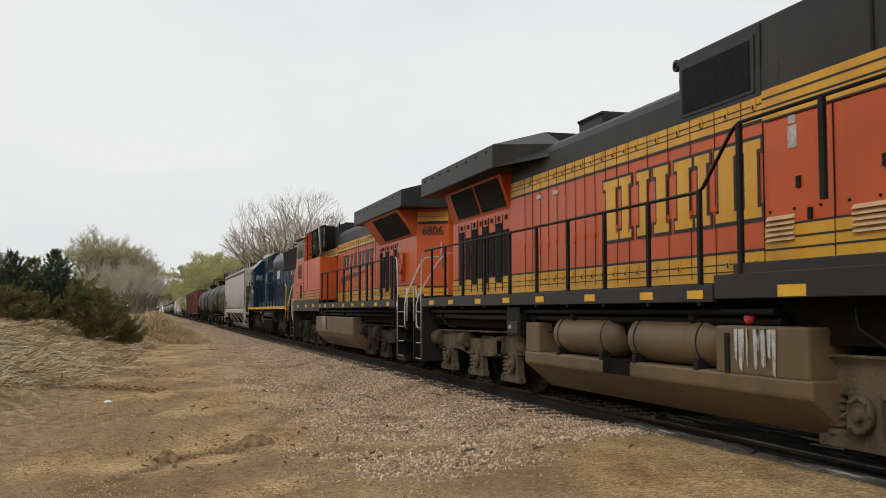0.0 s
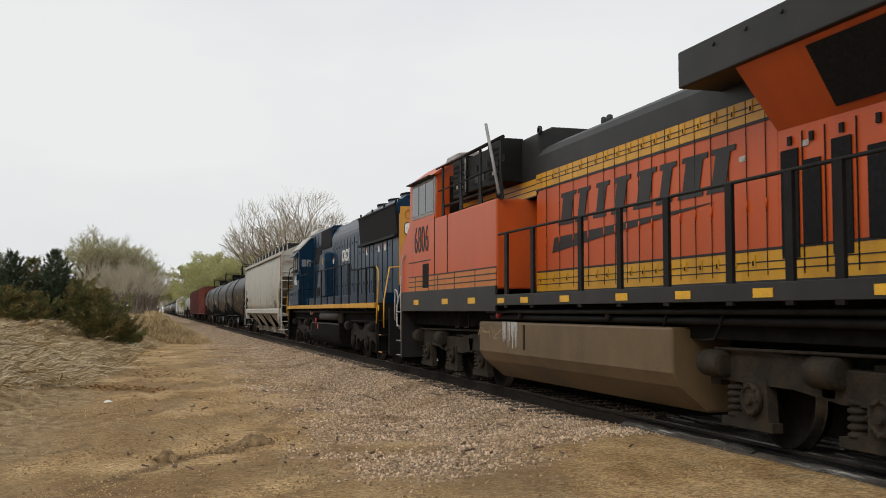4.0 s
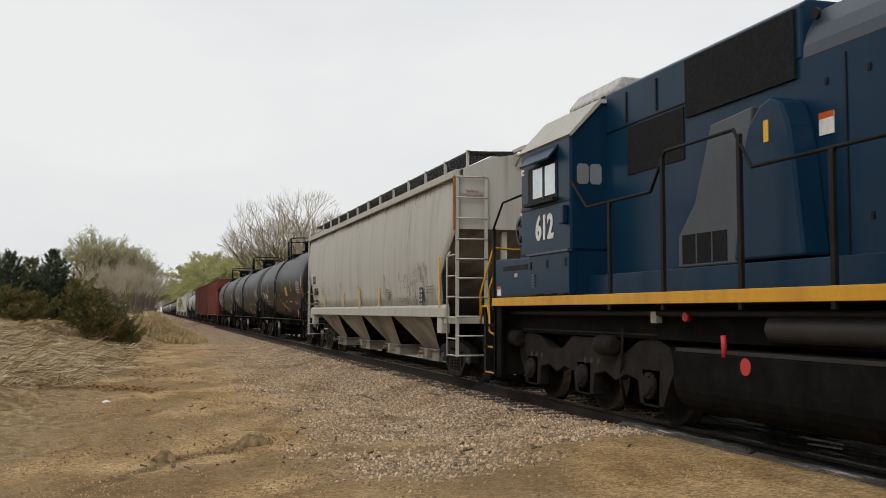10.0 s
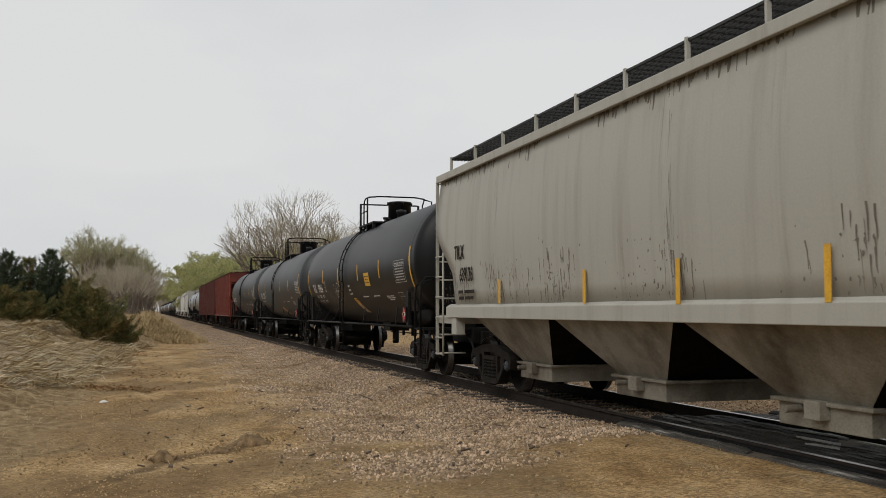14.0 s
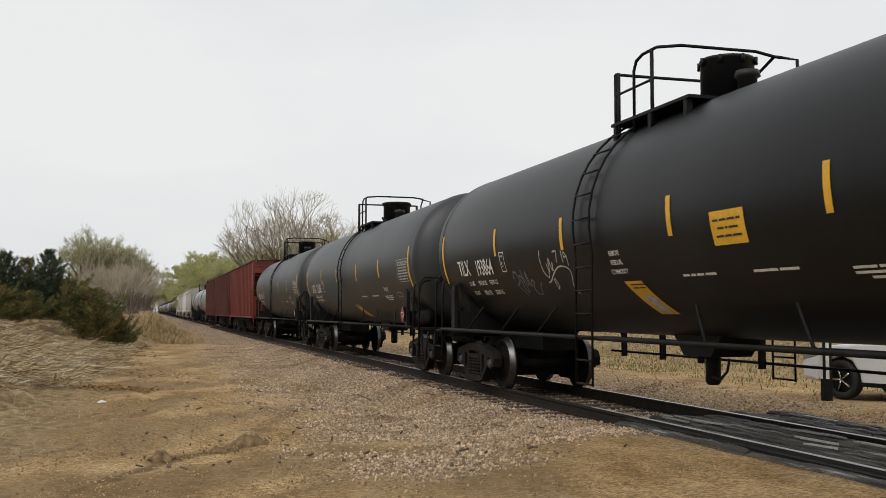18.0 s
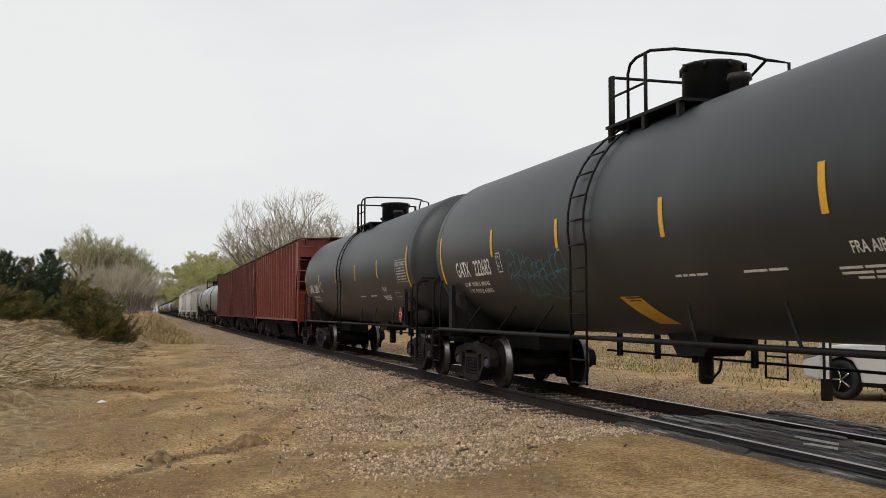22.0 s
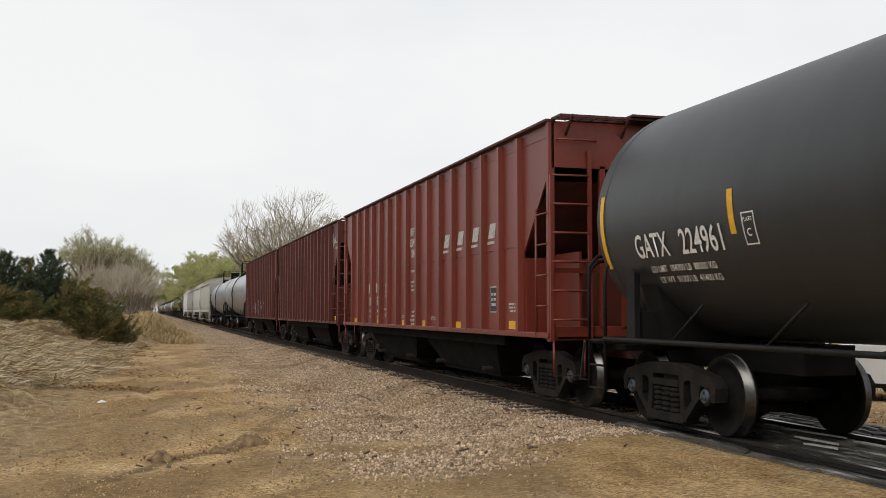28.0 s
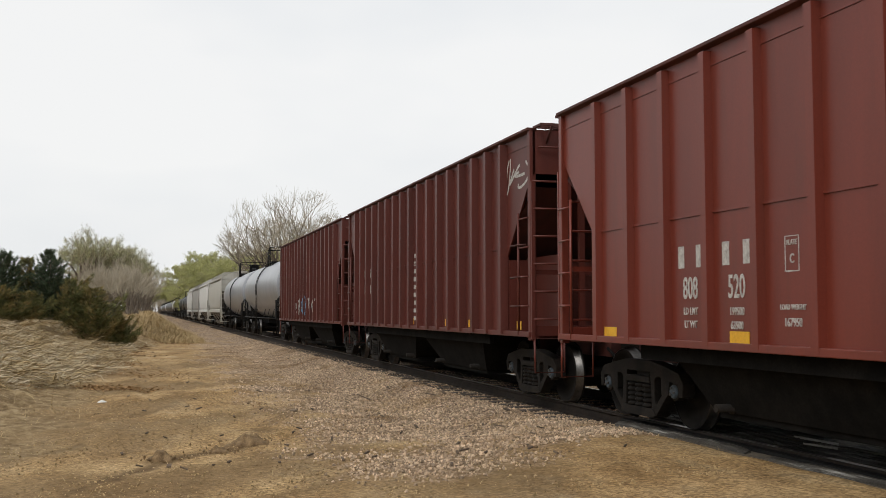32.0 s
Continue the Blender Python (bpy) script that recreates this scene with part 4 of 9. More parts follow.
    for a, dx, dz in ((patch(0.015, 0.35, 8), -0.24, 0), (patch(0.015, 0.35, 8), 0.24, 0), (patch(0.012, 0.34, 8), 0.05, 0), (patch(0.48, 0.015, 1), 0, 0.17), (patch(0.48, 0.015, 1), 0, -0.17), (patch(0.48, 0.012, 1), 0, 0.06)):
        g.add([(x + dx, y + dz, z) for x, y, z in a.v], a.f)
    part("stencil_box", on_tank(g.mesh("stencil_box", white_worn), -5.93, 1.73), None, car, "white outlined stencil box")
    if not gatx:
        part("panel_document", on_tank(patch(0.26, 0.30, 6, -0.15).mesh("panel_document", white_worn), pa - 0.08, pz - 0.07, 0.009), None, car, "white paper on the warning panel")
    # placard diamond in its holder
    hold = part("placard_holder", Geo().box(-1.50, -1.47, -7.05, -6.75, 1.18, 1.52), black, car)
    g = Geo().add([(-1.505, -6.9, 1.16), (-1.505, -6.725, 1.345), (-1.505, -6.9, 1.53), (-1.505, -7.075, 1.345)], [(0, 1, 2, 3)])
    part("placard", g, red_sign, hold, "red and white hazard placard")
    part("placard_band", Geo().box(-1.512, -1.507, -7.0, -6.8, 1.30, 1.39), white_paint, hold)
    word("placard_number", "1987", 0.10, black_ink, hold, near_side(-1.514, -6.9, 1.345), "", 0.8)
    return car


# ---- covered hopper ----
def cream_side_x(z):
    """Half width of the bulging hopper side."""
    t = (z - 1.5) / 2.55
    return 1.50 + 0.10 * math.sin(math.pi * min(1, max(0, t * 0.95 + 0.02))) - 0.03 * t


def covered_hopper(centre, body, under, detail=True, half=9.4, group="covered hoppers", label="weathered cream covered hopper car with grimy chutes", roof=4.42):
    car = thing("covered_hopper", label, "hopper car", group)
    eave = 4.05

    def limit(z):
        for (za, ya), (zb, yb) in zip(((1.5, half - 1.12), (2.15, half - 1.05), (2.42, half - 0.72), (2.62, half - 0.42), (2.95, half), (4.2, half)),
                                      ((2.15, half - 1.05), (2.42, half - 0.72), (2.62, half - 0.42), (2.95, half), (4.2, half), (9, half))):
            if za <= z <= zb:
                return ya + (yb - ya) * (z - za) / (zb - za)
        return half

    zs = [1.5, 1.8, 2.15, 2.42, 2.62, 2.95, 3.2, 3.5, 3.8, eave]
    cols = 38
    for e in (-1, 1):
        vs, fs = [], []
        for z in zs:
            for k in range(cols + 1):
                t = -1 + 2 * k / cols
                dent = 0.012 * noise.noise(Vector((t * 9, z * 1.3, e * 3.0))) if detail else 0
                vs.append((e * (cream_side_x(z) + dent), limit(z) * t, z))
        for i in range(len(zs) - 1):
            for k in range(cols):
                a = i * (cols + 1) + k
                fs.append((a, a + 1, a + cols + 2, a + cols + 1))
        ob = part("side_sheet", Geo().add(vs, fs, True), body, car)
        sol = ob.modifiers.new("thickness", "SOLIDIFY")
        sol.thickness, sol.offset = 0.03, 0
        for y in (-8.1, -5.8, 0.03, 5.8, 8.1):
            pts = [(e * (cream_side_x(z) + 0.006), z) for z in zs if abs(y) < limit(z)]
            part("weld_seam", Geo().tube([(x, y, z) for x, z in pts], 0.016, 6), body, car)
        part("side_sill", Geo().prism([(e * 1.50, 1.30), (e * 1.60, 1.30), (e * 1.60, 1.50), (e * 1.50, 1.56)], -half + 0.7, half - 0.7), body, car, bevel=0.01)
        part("eave_rail", Geo().prism([(e * 1.42, eave - 0.02), (e * 1.60, eave - 0.05), (e * 1.60, eave + 0.09), (e * 1.42, eave + 0.12)], -half, half), body, car, bevel=0.01)
    arch = [(x, eave + 0.08 + (roof - eave) * (1 - (x / 1.5) ** 2)) for x in [-1.5 + 3.0 * k / 12 for k in range(13)]]
    part("roof", Geo().prism(arch + [(1.45, eave), (-1.45, eave)], -half + 0.06, half - 0.06), body, car)
    for s in (-1, 1):
        g = Geo().prism([(x, z) for x, z in arch] + [(1.52, 3.0), (-1.52, 3.0)], s * half, s * (half - 0.05))
        part("end_sheet", g, body, car)
        g = Geo().add([(-1.5, s * (half - 0.04), 3.0), (1.5, s * (half - 0.04), 3.0), (1.45, s * (half - 3.2), 1.25), (-1.45, s * (half - 3.2), 1.25)], [(0, 1, 2, 3)])
        part("slope_sheet", g, under, car)
        g = Geo().box(-1.55, 1.55, *sorted((s * (half - 0.05), s * (half - 0.9))), 1.18, 1.32)
        # sill in dark gear colour: shade under the platform painted in
        part("draft_sill", Geo().box(-0.35, 0.35, *sorted((s * (half - 0.3), s * (half - 3.6))), 0.75, 1.17), grime_dark, car, bevel=0.01)
        g.box(-1.58, -1.40, *sorted((s * (half - 1.0), s * (half - 1.3))), 0.98, 1.50).box(1.40, 1.58, *sorted((s * (half - 0.9), s * (half - 1.4))), 0.95, 1.52)
        part("end_platform", g, body, car, bevel=0.01)
        g = Geo()
        for x in (-0.55, 0.55):
            g.box(x - 0.05, x + 0.05, *sorted((s * (half - 0.1), s * (half - 0.2))), 1.3, 3.0)
        g.prism([(s * (half - 0.15), 1.3), (s * (half - 0.15), 1.42), (s * (half - 2.2), 1.75), (s * (half - 2.2), 1.6)], -0.05, 0.05, "x")
        part("end_post_frame", g, body, car)
        for x in (-1.56, -0.98):
            part("ladder_stile", Geo().box(x - 0.03, x + 0.03, s * half + (0.02 if s > 0 else -0.06), s * half + (0.06 if s > 0 else -0.02), 0.55 if x < -1.2 else 1.2, 4.05), body, car)
        for z in [0.58, 0.95, 1.32, 1.68, 2.05, 2.42, 2.8, 3.2, 3.6, 4.0]:
            part("rung", Geo().tube([(-1.58, s * (half + 0.06), z), (-0.96, s * (half + 0.06), z)], 0.016, 6), body, car)
        for z in (0.58, 0.9, 1.3, 1.7, 2.1, 2.5):
            part("rung", Geo().tube([(-1.60, s * (half + 0.02), z), (-1.60, s * (half - 0.5), z)], 0.016, 6), body, car)
        part("ladder_stile", Geo().tube([(-1.60, s * (half - 0.5), 0.55), (-1.60, s * (half - 0.5), 2.45), (-1.57, s * (half - 0.42), 2.58)], 0.022, 6), body, car)
        coupler(car, s * (half + 0.55), grime_dark)
        hose(car, s * (half + 0.4))
        freight_truck(car, s * (half - 1.75))
    n = 4
    pitch = (2 * half - 5.0) / n
    g_saddle = Geo().box(-0.3, 0.3, -half + 3, half - 3, 0.95, 1.3)
    part("centre_sill", g_saddle, under, car)
    for k in range(n):
        y = (k - (n - 1) / 2) * (pitch + 0.22)
        a, b = pitch / 2 + 0.05, 0.62
        vs = [(-1.50, y - a, 1.34), (1.50, y - a, 1.34), (1.50, y + a, 1.34), (-1.50, y + a, 1.34), (-0.95, y - b, 0.55), (0.95, y - b, 0.55), (0.95, y + b, 0.55), (-0.95, y + b, 0.55)]
        chute = part("discharge_chute", Geo().add(vs, [(0, 3, 2, 1), (4, 5, 6, 7), (1, 2, 6, 5), (3, 0, 4, 7)]), under, car, "grimy sloped discharge chute")
        # chute ends in near-black: their shade is painted on
        for ends in ((0, 1, 5, 4), (2, 3, 7, 6)):
            part("chute_end", Geo().add([vs[i] for i in ends], [(0, 1, 2, 3)]), shade_black, chute)
        gate = Geo().box(-1.0, 1.0, y - b - 0.06, y + b + 0.06, 0.30, 0.55).box(-1.05, 1.05, y - b - 0.14, y + b + 0.14, 0.53, 0.57)
        for e in (-1, 1):
            gate.box(e * 1.06 - 0.06, e * 1.06 + 0.06, y - 0.12, y + 0.12, 0.40, 0.58).tube([(e * 1.0, y + 0.3, 0.48), (e * 1.2, y + 0.3, 0.48)], 0.04)
        part("outlet_gate", gate, under, chute, bevel=0.008)
    # roof walkways on brackets, hatches
    for e in (-1, 1):
        g = Geo()
        zt = roof + 0.10
        for k in range(8):
            x = e * (0.78 + 0.072 * k)
            g.box(x - 0.008, x + 0.008, -half, half, zt - 0.04, zt)
        for k in range(int(2 * half / 0.22)):
            y = -half + 0.22 * k
            g.box(*sorted((e * 0.78, e * 1.29)), y - 0.012, y + 0.012, zt - 0.03, zt - 0.01)
        part("roof_walkway", g, dark_paint if detail else body, car, "dark grating walkway")
        for k in range(13):
            y = -half + 0.1 + k * (2 * half - 0.2) / 12
            part("walkway_bracket", Geo().box(*sorted((e * 1.28, e * 1.33)), y - 0.024, y + 0.024, 4.10, zt + 0.02), body, car)
        part("walkway_edge", Geo().box(*sorted((e * 1.29, e * 1.31)), -half, half, zt - 0.03, zt), dark_paint if detail else body, car)
    for k in range(9):
        y = -half + 1.2 + k * (2 * half - 2.4) / 8
        part("hatch_cover", Geo().box(-0.55, 0.55, y - 0.8, y + 0.8, roof + 0.06, roof + 0.16), body, car, bevel=0.02)
    for s in (-1, 1):
        g = Geo()
        for k in range(9):
            yy = s * (half - 0.02 + 0.07 * k)
            g.box(-0.36, 0.36, yy - 0.012, yy + 0.012, roof + 0.12, roof + 0.16)
        for x in (-0.36, 0.36):
            g.box(x - 0.02, x + 0.02, *sorted((s * (half - 0.1), s * (half + 0.6))), roof + 0.10, roof + 0.16)
            g.tube([(x, s * (half + 0.50), roof + 0.12), (x, s * (half + 0.03), roof - 0.16)], 0.022, 6)
        part("end_walkway", g, body, car)
        for e in (-1, 1):
            g = Geo()
            for k in range(7):
                yy = s * (half - 0.05 - 0.07 * k)
                g.prism([(e * 0.3, roof + 0.10), (e * 1.3, roof + 0.06), (e * 1.3, roof + 0.09), (e * 0.3, roof + 0.13)], yy - 0.012, yy + 0.012)
            part("cross_walkway", g, dark_paint if detail else body, car, "dark grating crossover")
    return car


# ---- open ribbed hopper cars ----
def red_hopper(centre, half, ribs, first, step, detail=1, paint=None):
    car = thing("hopper_car", "oxide-red ribbed steel hopper car with open end bays", "hopper car", "red hopper cars")
    paint = paint or red_oxide
    top, low = 4.20, 1.06
    deep = 0.085 if ribs < 17 else 0.12
    for e in (-1, 1):
        out = [(-half + 1.15, low), (-half + 1.15, 2.30), (-half + 0.08, 3.50), (-half, 3.50), (-half, top), (half, top), (half, 3.50), (half - 0.08, 3.50), (half - 1.15, 2.30), (half - 1.15, low)]
        part("side_sheet", Geo().prism(out, e * 1.50, e * 1.53, "x"), paint, car)
        for k in range(ribs):
            y = first + step * k
            vs = [(e * (1.53 + deep * b), a, low if i < 4 else top - 0.06) for i, (a, b) in enumerate([(y - 0.07, 0), (y - 0.055, 1), (y + 0.055, 1), (y + 0.07, 0)] * 2)]
            g = Geo().add(vs, [(0, 1, 5, 4), (1, 2, 6, 5), (2, 3, 7, 6), (4, 5, 6, 7), (0, 3, 2, 1)])
            part("rib", g, paint, car)
        g = Geo().box(*sorted((e * 1.53, e * 1.545)), -half + 1.2, half - 1.2, 2.44, 2.465).box(*sorted((e * 1.53, e * 1.54)), -half, half, 3.98, 3.995)
        part("weld_line", g, paint, car)
        part("top_chord", Geo().prism([(e * 1.46, top - 0.04), (e * 1.62, top - 0.01), (e * 1.62, top + 0.03), (e * 1.46, top + 0.03)], -half, half), red_shaded, car, bevel=0.008)
        part("side_sill", Geo().box(*sorted((e * 1.50, e * 1.61)), -half, half, low - 0.03, low + 0.05), paint, car, bevel=0.008)
        for s in (-1, 1):
            g = Geo().box(*sorted((e * 1.48, e * 1.58)), *sorted((s * half, s * (half - 0.1))), 0.98, top)
            part("corner_post", g, paint, car, bevel=0.008)
            if detail and s < 0:
                g = Geo().box(*sorted((e * 1.02, e * 1.06)), *sorted((s * (half - 0.1), s * (half - 2.0))), low, 2.30)
                part("end_side_panel", g, paint, car)
    for s in (-1, 1):
        part("end_top_panel", Geo().box(-1.5, 1.5, *sorted((s * half, s * (half - 0.06))), 3.52, top), paint, car)
        part("end_low_panel", Geo().box(-1.5, 1.5, *sorted((s * (half - 1.10), s * (half - 1.16))), low, 2.25), paint, car)
        part("end_beam", Geo().box(-1.55, 1.55, *sorted((s * half, s * (half - 0.08))), low - 0.05, low + 0.14), paint, car, bevel=0.006)
        g = Geo().add([(-1.5, s * (half - 0.05), 3.32), (1.5, s * (half - 0.05), 3.32), (1.5, s * (half - 3.3), 1.0), (-1.5, s * (half - 3.3), 1.0)], [(0, 1, 2, 3)])
        part("slope_sheet", g, red_shaded, car)
        g = Geo()
        for x in (-0.72, -0.36, 0.36, 0.72):
            g.box(x - 0.045, x + 0.045, *sorted((s * half, s * (half - 0.07))), low + 0.1, 3.56)
        g.box(-1.5, 1.5, *sorted((s * (half - 0.02), s * (half - 0.07))), 1.98, 2.05)
        part("end_post_frame", g, paint, car)
        g = Geo()
        for x in (-1.55, -0.95):
            g.box(x - 0.028, x + 0.028, *sorted((s * (half + 0.02), s * (half + 0.06))), 1.0, 3.78 if x > -1.2 else 3.4)
        g.tube([(-1.53, s * (half + 0.04), 1.0), (-1.53, s * (half + 0.06), 0.5), (-1.05, s * (half + 0.06), 0.5), (-1.05, s * (half + 0.04), 1.0)], 0.018, 6)
        for z in (1.3, 1.72, 2.14, 2.56, 2.98, 3.4):
            g.tube([(-1.55, s * (half + 0.05), z), (-0.95, s * (half + 0.05), z)], 0.017, 6)
        g.tube([(-1.45, s * (half + 0.02), 3.92), (-1.45, s * (half + 0.10), 3.92), (-0.85, s * (half + 0.10), 3.92), (-0.85, s * (half + 0.02), 3.92)], 0.016, 6)
        for z in (1.5, 1.95, 2.4, 2.85):
            g.tube([(-1.6, s * (half - 0.03), z), (-1.6, s * (half - 0.45), z)], 0.014, 6)
        g.tube([(-1.6, s * (half - 0.45), 1.05), (-1.6, s * (half - 0.45), 2.95)], 0.02, 6)
        part("end_ladder", g, paint, car)
        g = Geo().box(-1.45, 1.45, *sorted((s * half, s * (half - 0.5))), 1.0, 1.06).box(-0.3, 0.3, *sorted((s * (half + 0.1), s * (half - 3.0))), 0.72, 1.02)
        part("end_sill", g, red_shaded, car, bevel=0.008)
        g = Geo()
        for k in range(16):
            x = -1.5 + 0.2 * k
            g.box(x - 0.01, x + 0.01, *sorted((s * (half - 0.05), s * (half + 0.28))), top + 0.02, top + 0.055)
        for yy in (0.0, 0.14, 0.28):
            g.box(-1.5, 1.5, s * (half + yy) - 0.012, s * (half + yy) + 0.012, top + 0.02, top + 0.055)
        g.box(-0.4, 0.4, *sorted((s * (half - 0.2), s * (half + 0.36))), top + 0.06, top + 0.09)
        for x in (-1.3, 1.3, -0.4, 0.4):
            g.tube([(x, s * (half + 0.25), top + 0.06), (x, s * (half + 0.0), top - 0.2)], 0.02, 6)
        part("end_walkway", g, red_shaded, car)
        coupler(car, s * (half + 0.5), grime_dark)
        hose(car, s * (half + 0.35))
        freight_truck(car, s * (half - 1.35))
    part("roof", Geo().prism([(-1.5, top - 0.02), (1.5, top - 0.02), (0.6, top + 0.10), (-0.6, top + 0.10)], -half + 0.02, half - 0.02), red_shaded, car)
    part("centre_sill", Geo().box(-0.3, 0.3, -half + 2.8, half - 2.8, 0.75, 1.02), shade_black, car)
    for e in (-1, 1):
        part("side_skirt", Geo().box(*sorted((e * 1.40, e * 1.47)), -half + 2.2, half - 2.2, 0.86, 1.05), shade_black, car)
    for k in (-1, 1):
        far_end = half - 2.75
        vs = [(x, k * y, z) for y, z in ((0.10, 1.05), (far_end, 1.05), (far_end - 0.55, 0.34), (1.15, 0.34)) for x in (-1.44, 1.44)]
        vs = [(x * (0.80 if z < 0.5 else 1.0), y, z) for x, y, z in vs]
        chute = part("discharge_chute", Geo().add(vs, [(0, 1, 3, 2), (2, 3, 5, 4), (4, 5, 7, 6), (6, 7, 1, 0), (0, 2, 4, 6), (1, 7, 5, 3)]), shade_black, car, "black sloped discharge chute")
        part("outlet_gate", Geo().box(-1.12, 1.12, *sorted((k * 1.05, k * (far_end - 0.6))), 0.27, 0.35), shade_black, chute)
        for y in (1.25, far_end - 0.9):
            part("gate_shaft", Geo().lathe([(-0.18, 0.045), (0.0, 0.045), (0.0, 0.07), (0.05, 0.07)], (-1.18, k * y, 0.40), "x", 10), grime_dark, chute)
    return car


maroon = material("weathered_maroon_paint", (0.105, 0.024, 0.017), (0.078, 0.019, 0.014), 0.5, spec=0.4, scale=1.6, stretch=STREAK, grain_amount=0.1, third=(0.055, 0.020, 0.016), third_scale=0.9)
# darker copy of the car red with shade put into the colour
red_shaded = material("shaded_oxide_red", (0.075, 0.018, 0.013), (0.05, 0.015, 0.012), 0.7, scale=2.0)


def side_word(name, text, size, mat, parent, y, z, x=-1.612, stretch=0.8, label="", bold=0.012):
    return word(name, text, size, mat, parent, near_side(x, y, z), label, stretch, bold=bold)


def side_rect(name, w, h, mat, parent, y, z, x=-1.61, label=""):
    return part(name, Geo().box(x - 0.004, x + 0.002, y - w / 2, y + w / 2, z - h / 2, z + h / 2), mat, parent, label)


def side_bars(name, rows, size, mat, parent, y, z, x=-1.612, gap=1.9, label=""):
    me = bars(rows, None, size, size * gap).mesh(name, mat)
    ob = part(name, me, None, parent, label)
    ob.matrix_local = near_side(x, y, z)
    return ob


def side_scrawl(name, seed, loops, w, h, width, mat, parent, y, z, x=-1.612, label="sprayed scrawl"):
    ob = part(name, scrawl(seed, loops, w, h, width).mesh(name, mat), None, parent, label)
    ob.matrix_local = near_side(x, y, z)
    return ob


# ---- locomotives ----
window_frame_grey = material("grey_window_frame", (0.28, 0.27, 0.26), (0.20, 0.195, 0.19), 0.5, scale=6.0)
faded_orange = material("faded_orange_enamel", (0.50, 0.13, 0.05), (0.42, 0.11, 0.04), 0.55, scale=5.0)
louver_cream = material("dusty_cream_louver", (0.52, 0.34, 0.17), (0.42, 0.27, 0.13), 0.6, scale=5.0)
tan_smear = material("dried_spill", (0.34, 0.26, 0.15), (0.24, 0.17, 0.09), 0.8, scale=6.0)
def handrail(parent, side, posts, path, mat, post_mat, low, r=0.02, name="handrail", wide=0.03):
    """A walkway rail along path of (y, z) at x = side, with flat posts down to the deck."""
    part(name, Geo().tube([(side, y, z) for y, z in path], r, 8), mat, parent)
    for y, z in posts:
        g = Geo().box(side - 0.02, side + 0.02, y - wide, y + wide, low, z)
        g.prism([(y - wide, low), (y + wide, low), (y + wide, low - 0.22), (y - wide, low - 0.22)], side - 0.025, side + 0.015, "x")
        part("rail_post", g, post_mat, parent)


rust_brown = material("rusty_hole_rim", (0.055, 0.030, 0.018), (0.035, 0.020, 0.013), 0.9, scale=12.0)


